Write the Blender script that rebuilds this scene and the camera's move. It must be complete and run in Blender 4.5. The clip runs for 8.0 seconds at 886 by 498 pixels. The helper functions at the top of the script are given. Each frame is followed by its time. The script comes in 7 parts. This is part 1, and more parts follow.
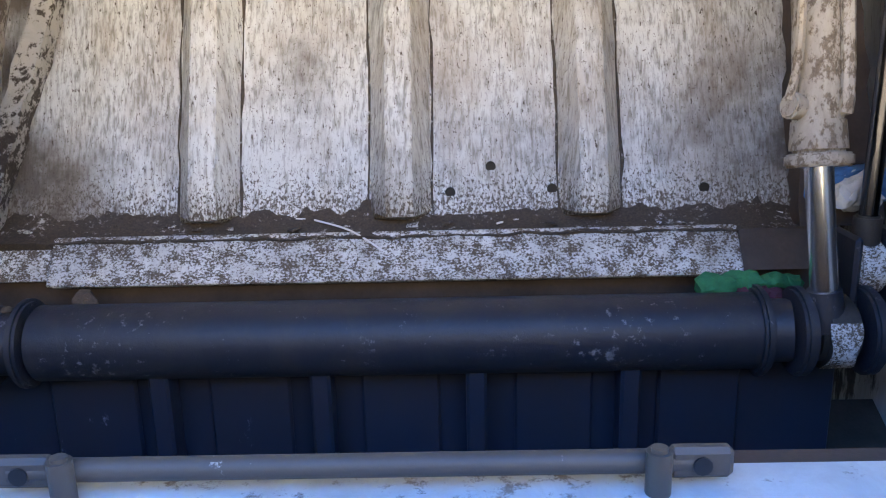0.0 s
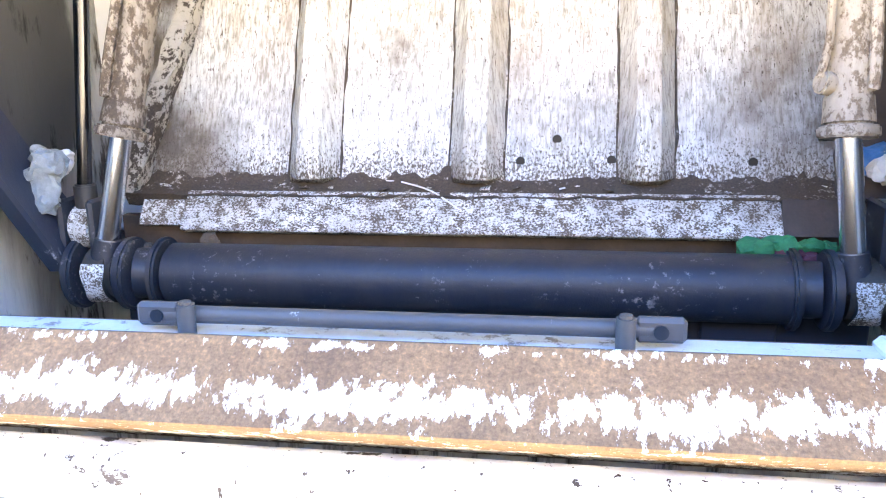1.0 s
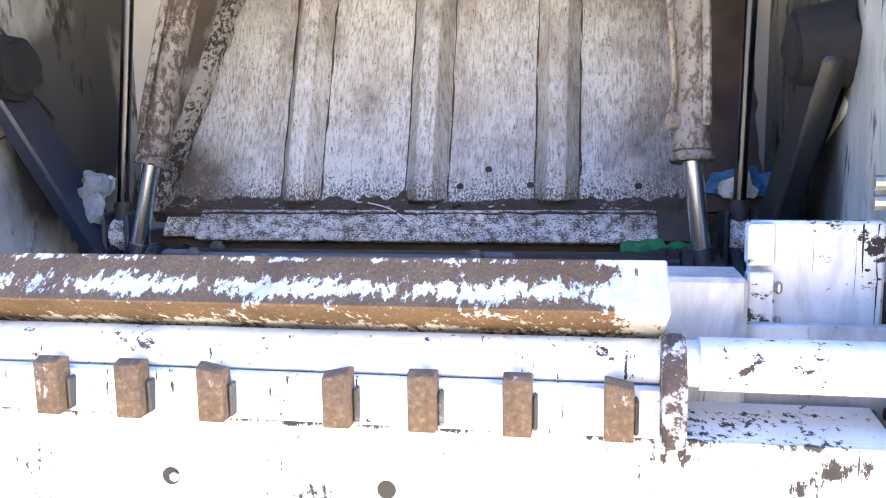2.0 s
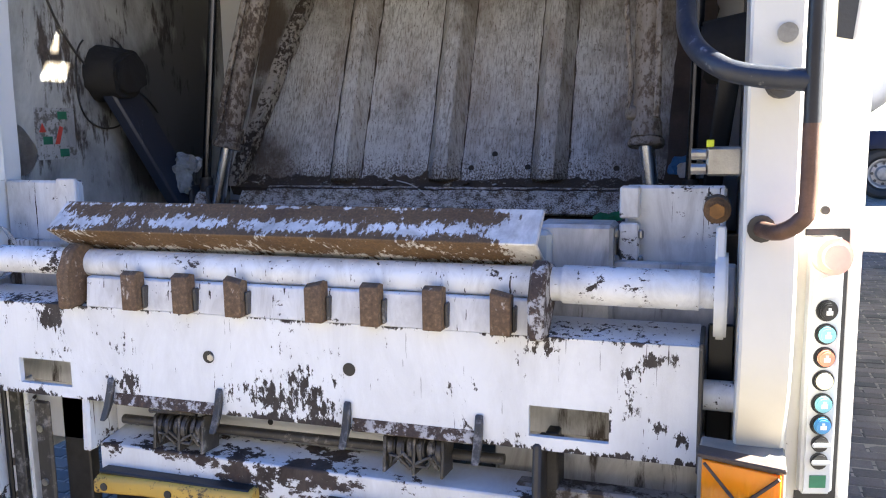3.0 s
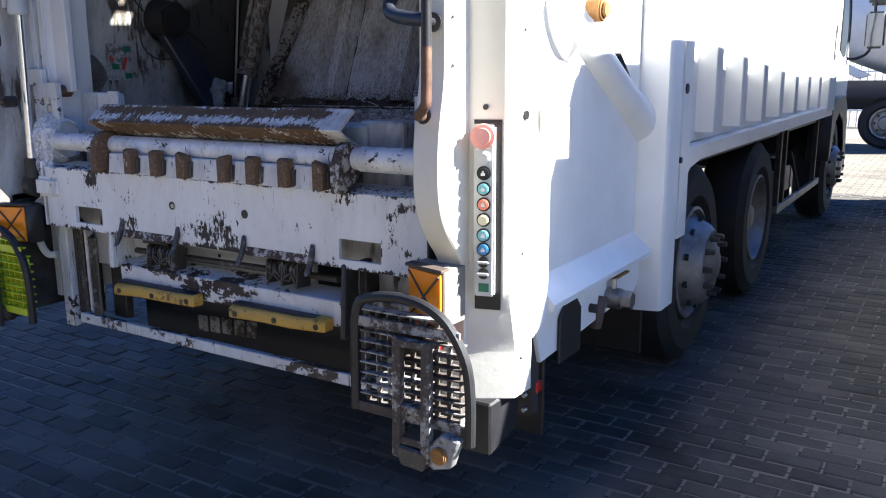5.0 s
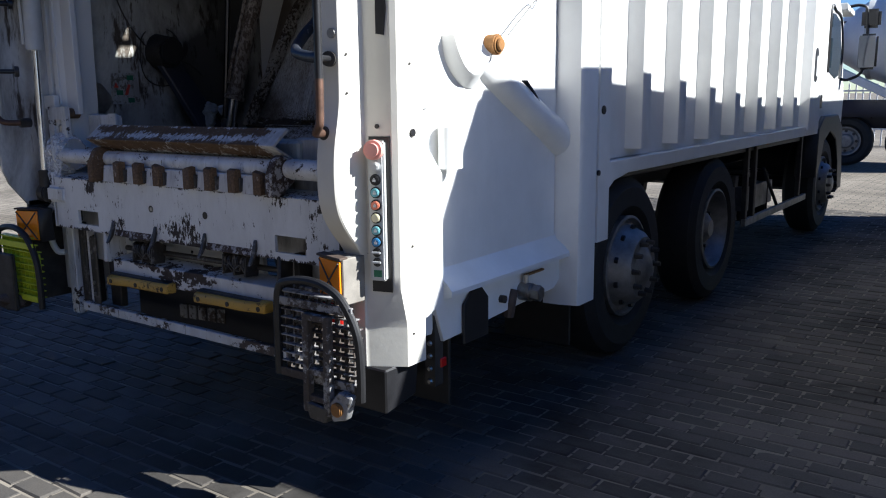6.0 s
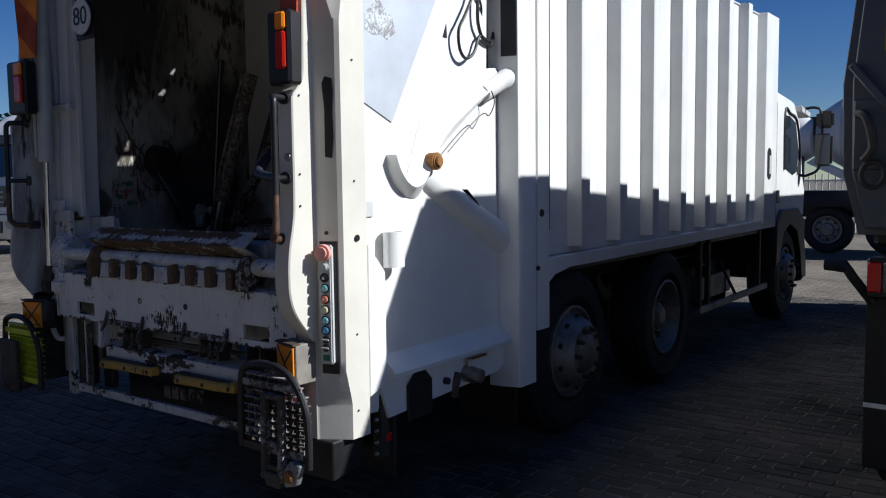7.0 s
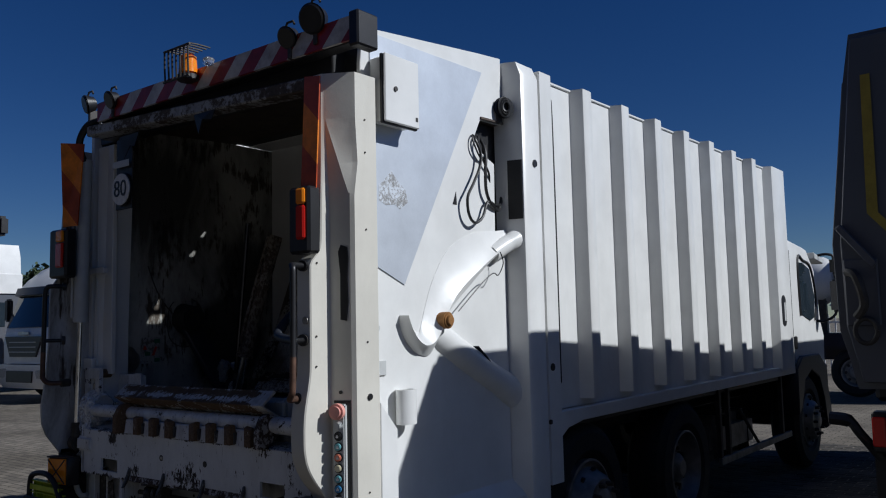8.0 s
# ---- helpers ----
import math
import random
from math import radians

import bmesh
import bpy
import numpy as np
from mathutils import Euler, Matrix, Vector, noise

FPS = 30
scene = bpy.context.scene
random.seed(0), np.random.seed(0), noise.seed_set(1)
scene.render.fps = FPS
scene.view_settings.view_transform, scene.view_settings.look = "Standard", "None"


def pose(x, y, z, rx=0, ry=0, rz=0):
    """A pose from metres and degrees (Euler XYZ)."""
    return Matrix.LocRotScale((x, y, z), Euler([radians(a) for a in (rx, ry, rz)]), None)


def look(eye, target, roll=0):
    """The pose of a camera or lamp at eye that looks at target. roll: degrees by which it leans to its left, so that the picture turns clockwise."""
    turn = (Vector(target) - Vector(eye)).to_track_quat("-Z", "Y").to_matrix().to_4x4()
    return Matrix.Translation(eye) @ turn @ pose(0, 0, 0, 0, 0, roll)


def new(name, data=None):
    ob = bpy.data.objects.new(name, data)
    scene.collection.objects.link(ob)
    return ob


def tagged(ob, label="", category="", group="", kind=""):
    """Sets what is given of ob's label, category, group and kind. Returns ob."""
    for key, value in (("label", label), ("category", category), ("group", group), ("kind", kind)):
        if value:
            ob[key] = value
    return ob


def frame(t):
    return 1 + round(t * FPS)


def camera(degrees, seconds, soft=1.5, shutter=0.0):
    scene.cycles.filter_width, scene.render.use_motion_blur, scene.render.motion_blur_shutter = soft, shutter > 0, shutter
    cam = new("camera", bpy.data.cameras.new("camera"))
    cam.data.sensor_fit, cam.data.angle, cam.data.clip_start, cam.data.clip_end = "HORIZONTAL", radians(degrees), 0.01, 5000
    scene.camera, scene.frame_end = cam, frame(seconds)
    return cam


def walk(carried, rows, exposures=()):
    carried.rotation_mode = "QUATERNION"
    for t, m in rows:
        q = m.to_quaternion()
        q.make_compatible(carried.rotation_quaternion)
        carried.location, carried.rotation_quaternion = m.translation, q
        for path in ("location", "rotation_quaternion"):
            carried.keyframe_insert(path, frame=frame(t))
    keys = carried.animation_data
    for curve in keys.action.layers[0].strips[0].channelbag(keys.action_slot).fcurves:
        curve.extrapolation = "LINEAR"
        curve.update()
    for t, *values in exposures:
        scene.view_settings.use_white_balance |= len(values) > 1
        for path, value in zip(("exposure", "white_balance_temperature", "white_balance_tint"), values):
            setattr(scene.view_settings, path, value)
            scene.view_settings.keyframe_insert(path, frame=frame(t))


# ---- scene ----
cam = camera(56.5, 8.0, soft=1.1)
PATH = [
    (0, (0.091, -0.014, 1.727), (0.059, 1.918, 1.211), -1.4),
    (0.5, (0.145, -0.097, 1.698), (-0.018, 1.823, 1.162), -1.4),
    (1, (0.207, -0.274, 1.666), (-0.102, 1.643, 1.187), -1.1),
    (1.5, (0.294, -0.57, 1.611), (-0.028, 1.377, 1.281), -1.0),
    (2, (0.478, -0.801, 1.586), (0.124, 1.145, 1.285), -1.0),
    (2.2, (0.568, -0.884, 1.578), (0.194, 1.058, 1.279), -1.1),
    (3.3, (1.116, -1.367, 1.518), (0.378, 0.468, 1.221), -0.7),
    (3.5, (1.23, -1.422, 1.494), (0.435, 0.388, 1.193), -0.6),
    (4, (1.605, -1.507, 1.504), (0.692, 0.235, 1.141), -0.6),
    (4.5, (1.94, -1.628, 1.465), (0.986, 0.082, 1.057), -0.7),
    (4.7, (2.07, -1.645, 1.48), (1.083, 0.043, 1.061), -0.6),
    (5.8, (2.922, -1.745, 1.452), (1.787, -0.142, 1.077), -0.4),
    (6, (3.038, -1.813, 1.489), (1.889, -0.218, 1.123), -0.6),
    (6.5, (3.322, -1.935, 1.552), (2.161, -0.34, 1.225), -0.7),
    (7, (3.571, -2.053, 1.591), (2.39, -0.447, 1.429), -0.7),
    (7.5, (3.711, -2.196, 1.653), (2.509, -0.598, 1.657), -0.9),
    (8, (3.743, -2.157, 1.666), (2.518, -0.587, 1.85), -1.3),
]
EXPOSURES = [(0, 6.35, 8300, 4), (0.5, 7.4, 9000, 4), (1.0, 7.5, 8300, 4), (1.5, 7.05, 7500, 5), (2.2, 5.95, 7100, 7), (3.5, 3.97, 6400, 7), (4.5, 3.6, 6200, 8), (6, 1.88, 5850, 8), (6.5, 1.26, 5850, 8), (7.1, 0.66, 5800, 9), (8, 0.0, 5700, 9)]
walk(cam, [(t, look(eye, target, roll)) for t, eye, target, roll in PATH], EXPOSURES)

# ---- light ----
SUN_AZ, SUN_EL = radians(24), radians(36)      # from +x towards +y; height over the horizon
world = bpy.data.worlds.new("world")
scene.world = world
world.use_nodes = True
wn = world.node_tree
sky = wn.nodes.new("ShaderNodeTexSky")
sky.sky_type, sky.sun_disc = "NISHITA", False
sky.sun_elevation, sky.sun_rotation = SUN_EL, radians(90) - SUN_AZ
sky.air_density, sky.dust_density, sky.ozone_density, sky.altitude = 1.0, 0.0, 3.5, 1500
bg = wn.nodes["Background"]
bg.inputs["Strength"].default_value = 0.034
deep = wn.nodes.new("ShaderNodeHueSaturation")
deep.inputs["Saturation"].default_value, deep.inputs["Hue"].default_value = 1.28, 0.514
wn.links.new(sky.outputs["Color"], deep.inputs["Color"])
wn.links.new(deep.outputs["Color"], bg.inputs["Color"])
sun = new("sun", bpy.data.lights.new("sun", "SUN"))
sun.data.energy, sun.data.angle, sun.data.color = 4.0, radians(0.53), (1.0, 0.95, 0.87)
sun_way = Vector((math.cos(SUN_AZ) * math.cos(SUN_EL), math.sin(SUN_AZ) * math.cos(SUN_EL), math.sin(SUN_EL)))
sun.matrix_world = look(sun_way * 30, (0, 0, 0))


# ---- materials ----
def ramp_node(nt, stops, hard=False):
    r = nt.nodes.new("ShaderNodeValToRGB")
    e = r.color_ramp.elements
    e[0].position, e[0].color = stops[0][0], (*stops[0][1], 1)
    e[1].position, e[1].color = stops[-1][0], (*stops[-1][1], 1)
    for p, c in stops[1:-1]:
        q = e.new(p)
        q.color = (*c, 1)
    return r


def base_mat(name):
    m = bpy.data.materials.new(name)
    m.use_nodes = True
    nt = m.node_tree
    return m, nt, nt.nodes["Principled BSDF"]


def coords(nt, scale=(1, 1, 1), turn=(0, 0, 0)):
    tc = nt.nodes.new("ShaderNodeTexCoord")
    mp = nt.nodes.new("ShaderNodeMapping")
    mp.inputs["Scale"].default_value = scale
    mp.inputs["Rotation"].default_value = turn
    nt.links.new(tc.outputs["Object"], mp.inputs["Vector"])
    return mp.outputs["Vector"]


def noise_node(nt, vec, scale, detail=6, rough=0.6, distort=0.0):
    n = nt.nodes.new("ShaderNodeTexNoise")
    n.inputs["Scale"].default_value, n.inputs["Detail"].default_value = scale, detail
    n.inputs["Roughness"].default_value, n.inputs["Distortion"].default_value = rough, distort
    nt.links.new(vec, n.inputs["Vector"])
    return n.outputs["Fac"]


def mix_node(nt, fac, a, b, blend="MIX"):
    n = nt.nodes.new("ShaderNodeMix")
    n.data_type, n.blend_type = "RGBA", blend
    for s, v in ((n.inputs["Factor"], fac), (n.inputs[6], a), (n.inputs[7], b)):
        if isinstance(v, (int, float)):
            s.default_value = v
        elif isinstance(v, tuple):
            s.default_value = (*v, 1)
        else:
            nt.links.new(v, s)
    return n.outputs[2]


def bump_node(nt, b, height, strength=0.3, dist=0.01):
    n = nt.nodes.new("ShaderNodeBump")
    n.inputs["Strength"].default_value, n.inputs["Distance"].default_value = strength, dist
    nt.links.new(height, n.inputs["Height"])
    nt.links.new(n.outputs["Normal"], b.inputs["Normal"])


def plain(name, col, rough=0.5, metal=0.0, var=0.25, scale=6.0, bump=0.15, stretch=(1, 1, 1)):
    """One surface with soft blotches and a fine grain."""
    m, nt, b = base_mat(name)
    v = coords(nt, stretch)
    big = ramp_node(nt, [(0.3, tuple(c * (1 - var) for c in col)), (0.7, tuple(min(1, c * (1 + var * 0.5)) for c in col))])
    nt.links.new(noise_node(nt, v, scale, 5), big.inputs["Fac"])
    fine = noise_node(nt, v, scale * 18, 3)
    fr = ramp_node(nt, [(0.25, (0.8, 0.8, 0.8)), (0.75, (1.0, 1.0, 1.0))])
    nt.links.new(fine, fr.inputs["Fac"])
    nt.links.new(mix_node(nt, min(1.0, var * 2), big.outputs["Color"], fr.outputs["Color"], "MULTIPLY"), b.inputs["Base Color"])
    b.inputs["Roughness"].default_value, b.inputs["Metallic"].default_value = rough, metal
    if bump:
        bump_node(nt, b, fine, bump, 0.004)
    return m


def spot_sum(nt, spots):
    """Patches of wear: each (x, y, z, radius, amount), strongest in its middle."""
    tc = nt.nodes.new("ShaderNodeTexCoord")
    total = None
    for x, y, z, r, amount in spots:
        d = nt.nodes.new("ShaderNodeVectorMath")
        d.operation = "DISTANCE"
        nt.links.new(tc.outputs["Object"], d.inputs[0])
        d.inputs[1].default_value = (x, y, z)
        mr = nt.nodes.new("ShaderNodeMapRange")
        mr.interpolation_type = "SMOOTHSTEP"
        mr.inputs["From Max"].default_value, mr.inputs["To Min"].default_value, mr.inputs["To Max"].default_value = r, amount, 0.0
        nt.links.new(d.outputs["Value"], mr.inputs["Value"])
        if total is None:
            total = mr.outputs["Result"]
        else:
            ad = nt.nodes.new("ShaderNodeMath")
            nt.links.new(total, ad.inputs[0])
            nt.links.new(mr.outputs["Result"], ad.inputs[1])
            total = ad.outputs[0]
    return total


def band(nt, axis, mid, half, amount):
    """A level strip of wear: strongest at mid, gone half a metre-part away."""
    tc = nt.nodes.new("ShaderNodeTexCoord")
    sep = nt.nodes.new("ShaderNodeSeparateXYZ")
    nt.links.new(tc.outputs["Object"], sep.inputs[0])
    d = nt.nodes.new("ShaderNodeMath")
    d.operation = "SUBTRACT"
    nt.links.new(sep.outputs[axis], d.inputs[0])
    d.inputs[1].default_value = mid
    a = nt.nodes.new("ShaderNodeMath")
    a.operation = "ABSOLUTE"
    nt.links.new(d.outputs[0], a.inputs[0])
    mr = nt.nodes.new("ShaderNodeMapRange")
    mr.interpolation_type = "SMOOTHSTEP"
    mr.inputs["From Max"].default_value, mr.inputs["To Min"].default_value, mr.inputs["To Max"].default_value = half, amount, 0.0
    nt.links.new(a.outputs[0], mr.inputs["Value"])
    return mr.outputs["Result"]


def worn(name, paint, under, loss=0.4, scale=9.0, rough=0.45, stretch=(1, 1, 1), dirt=(0.16, 0.12, 0.08), dirty=0.35, rust=None, under_rough=0.85, edge=0.03, grime_scale=2.5, cluster=0.25, spots=(), soot_shade=(), turn=(0, 0, 0), bands=(), scratch=0.0):
    """Paint that has come off in patches, with grime over it. loss: the share of bare surface, about 0.3 to 0.7; it gathers in clusters and at the spots."""
    m, nt, b = base_mat(name)
    v = coords(nt, stretch, turn)
    v1 = coords(nt)
    n1 = noise_node(nt, v, scale, 10, 0.72, 0.1)

    def combine(op, p, q):
        k = nt.nodes.new("ShaderNodeMath")
        k.operation = op
        for i, w in enumerate((p, q)):
            if isinstance(w, (int, float)):
                k.inputs[i].default_value = w
            else:
                nt.links.new(w, k.inputs[i])
        return k.outputs[0]

    big = noise_node(nt, v1, max(1.2, scale * 0.16), 3, 0.5)
    wear = combine("ADD", n1, combine("MULTIPLY", combine("SUBTRACT", big, 0.5), cluster * 1.6))
    for axis, mid, half, amount in bands:
        wear = combine("SUBTRACT", wear, band(nt, axis, mid, half, amount))
    if scratch:
        for angle in (0.25, -0.5, 1.2):
            s = noise_node(nt, coords(nt, (1, 1, 0.04), (0.2, angle, 0)), scale * 2.6, 4, 0.6)
            wear = combine("MINIMUM", wear, combine("ADD", combine("MULTIPLY", combine("SUBTRACT", s, 0.30 + scratch), 4.0), loss))
    if spots:
        wear = combine("SUBTRACT", wear, spot_sum(nt, spots))
    cut = ramp_node(nt, [(max(0.0, loss - edge), (0, 0, 0)), (loss + edge, (1, 1, 1))])
    nt.links.new(wear, cut.inputs["Fac"])
    tone = ramp_node(nt, [(0.3, tuple(c * 0.86 for c in paint)), (0.72, paint)])
    nt.links.new(noise_node(nt, v1, 3.0, 6), tone.inputs["Fac"])
    un = ramp_node(nt, [(0.3, tuple(c * 0.45 for c in under)), (0.55, under), (0.75, rust or tuple(min(1, c * 1.5) for c in under))])
    nt.links.new(noise_node(nt, v1, scale * 2.2, 7, 0.7), un.inputs["Fac"])
    col = mix_node(nt, cut.outputs["Color"], un.outputs["Color"], tone.outputs["Color"])
    gr = ramp_node(nt, [(0.42, (0, 0, 0)), (0.75, (dirty, dirty, dirty))])
    gn = noise_node(nt, coords(nt, (1, 1, 0.35)), grime_scale, 8, 0.7, 0.6)
    if soot_shade:
        gn = combine("ADD", gn, spot_sum(nt, soot_shade))
    nt.links.new(gn, gr.inputs["Fac"])
    col = mix_node(nt, gr.outputs["Color"], col, dirt)
    nt.links.new(col, b.inputs["Base Color"])
    rr = nt.nodes.new("ShaderNodeMapRange")
    rr.inputs["To Min"].default_value, rr.inputs["To Max"].default_value = under_rough, rough
    nt.links.new(cut.outputs["Color"], rr.inputs["Value"])
    nt.links.new(rr.outputs["Result"], b.inputs["Roughness"])
    bump_node(nt, b, n1, 0.25, 0.006)
    return m


def clear_glass(name, col=(0.6, 0.7, 0.75), rough=0.02):
    m, nt, b = base_mat(name)
    b.inputs["Base Color"].default_value = (*col, 1)
    b.inputs["Roughness"].default_value, b.inputs["Metallic"].default_value = rough, 0.0
    b.inputs["Transmission Weight"].default_value, b.inputs["IOR"].default_value = 0.85, 1.45
    return m


def film_mat():
    """Thin cloudy plastic: partly clear, glossy, with milky folds."""
    m, nt, b = base_mat("cloudy plastic film")
    v = coords(nt)
    milk = ramp_node(nt, [(0.40, (0.22, 0.22, 0.22)), (0.62, (0.9, 0.9, 0.9))])
    n = noise_node(nt, v, 38, 6, 0.7, 0.8)
    nt.links.new(n, milk.inputs["Fac"])
    b.inputs["Base Color"].default_value = (0.8, 0.82, 0.84, 1)
    b.inputs["Roughness"].default_value = 0.16
    nt.links.new(milk.outputs["Color"], b.inputs["Alpha"])
    bump_node(nt, b, n, 0.5, 0.01)
    return m


def lens(name, col):
    m, nt, b = base_mat(name)
    v = coords(nt)
    w = nt.nodes.new("ShaderNodeTexWave")
    w.inputs["Scale"].default_value = 60
    nt.links.new(v, w.inputs["Vector"])
    b.inputs["Base Color"].default_value = (*col, 1)
    b.inputs["Roughness"].default_value = 0.18
    b.inputs["Subsurface Weight"].default_value = 0.15
    bump_node(nt, b, w.outputs["Fac"], 0.12, 0.003)
    return m


def stripes(name, a, c, width, slant):
    """Diagonal bands across the x-z plane."""
    m, nt, b = base_mat(name)
    tc = nt.nodes.new("ShaderNodeTexCoord")
    sep = nt.nodes.new("ShaderNodeSeparateXYZ")
    nt.links.new(tc.outputs["Object"], sep.inputs[0])
    k = nt.nodes.new("ShaderNodeMath")
    k.operation = "MULTIPLY_ADD"
    nt.links.new(sep.outputs["Z"], k.inputs[0])
    k.inputs[1].default_value = slant
    nt.links.new(sep.outputs["X"], k.inputs[2])
    md = nt.nodes.new("ShaderNodeMath")
    md.operation = "PINGPONG"
    nt.links.new(k.outputs[0], md.inputs[0])
    md.inputs[1].default_value = width
    gt = nt.nodes.new("ShaderNodeMath")
    gt.operation = "GREATER_THAN"
    nt.links.new(md.outputs[0], gt.inputs[0])
    gt.inputs[1].default_value = width / 2
    dirt = ramp_node(nt, [(0.3, (0.45, 0.42, 0.4)), (0.7, (1, 1, 1))])
    nt.links.new(noise_node(nt, coords(nt), 9, 6, 0.7), dirt.inputs["Fac"])
    nt.links.new(mix_node(nt, 1.0, mix_node(nt, gt.outputs[0], a, c), dirt.outputs["Color"], "MULTIPLY"), b.inputs["Base Color"])
    b.inputs["Roughness"].default_value = 0.35
    return m


def paver_mat():
    m, nt, b = base_mat("concrete paver")
    oi = nt.nodes.new("ShaderNodeObjectInfo")
    ge = nt.nodes.new("ShaderNodeNewGeometry")
    add = nt.nodes.new("ShaderNodeMath")
    add.operation = "ADD"
    nt.links.new(oi.outputs["Random"], add.inputs[0])
    nt.links.new(ge.outputs["Random Per Island"], add.inputs[1])
    fr = nt.nodes.new("ShaderNodeMath")
    fr.operation = "FRACT"
    nt.links.new(add.outputs[0], fr.inputs[0])
    tone = ramp_node(nt, [(0.0, (0.075, 0.07, 0.064)), (0.5, (0.10, 0.092, 0.083)), (1.0, (0.14, 0.127, 0.112))])
    nt.links.new(fr.outputs[0], tone.inputs["Fac"])
    tc = nt.nodes.new("ShaderNodeNewGeometry")
    stain = ramp_node(nt, [(0.34, (0.25, 0.24, 0.23)), (0.5, (0.75, 0.75, 0.75)), (0.7, (1.15, 1.1, 1.04))])
    nt.links.new(noise_node(nt, tc.outputs["Position"], 0.9, 8, 0.65, 0.4), stain.inputs["Fac"])
    grain = ramp_node(nt, [(0.3, (0.7, 0.7, 0.7)), (0.7, (1.1, 1.1, 1.1))])
    g = noise_node(nt, tc.outputs["Position"], 120, 4, 0.7)
    nt.links.new(g, grain.inputs["Fac"])
    c = mix_node(nt, 1.0, tone.outputs["Color"], stain.outputs["Color"], "MULTIPLY")
    nt.links.new(mix_node(nt, 0.8, c, grain.outputs["Color"], "MULTIPLY"), b.inputs["Base Color"])
    b.inputs["Roughness"].default_value, b.inputs["Specular IOR Level"].default_value = 0.8, 0.2
    bump_node(nt, b, g, 0.4, 0.004)
    return m


def yard_mat():
    """The far paving: courses too small to tell apart, patched with worn and dusty stretches."""
    m, nt, b = base_mat("yard surface")
    ge = nt.nodes.new("ShaderNodeNewGeometry")
    br = nt.nodes.new("ShaderNodeTexBrick")
    br.inputs["Scale"].default_value = 1.0
    br.inputs["Brick Width"].default_value, br.inputs["Row Height"].default_value = 0.21, 0.105
    br.inputs["Mortar Size"].default_value = 0.006
    br.inputs["Color1"].default_value, br.inputs["Color2"].default_value = (0.16, 0.142, 0.118, 1), (0.24, 0.212, 0.172, 1)
    br.inputs["Mortar"].default_value = (0.05, 0.045, 0.04, 1)
    nt.links.new(ge.outputs["Position"], br.inputs["Vector"])
    st = ramp_node(nt, [(0.3, (0.5, 0.49, 0.47)), (0.6, (1, 1, 1)), (0.75, (1.25, 1.2, 1.12))])
    nt.links.new(noise_node(nt, ge.outputs["Position"], 0.35, 8, 0.65, 0.5), st.inputs["Fac"])
    nt.links.new(mix_node(nt, 1.0, br.outputs["Color"], st.outputs["Color"], "MULTIPLY"), b.inputs["Base Color"])
    b.inputs["Roughness"].default_value, b.inputs["Specular IOR Level"].default_value = 0.85, 0.2
    bump_node(nt, b, noise_node(nt, ge.outputs["Position"], 60, 4, 0.7), 0.3, 0.006)
    return m


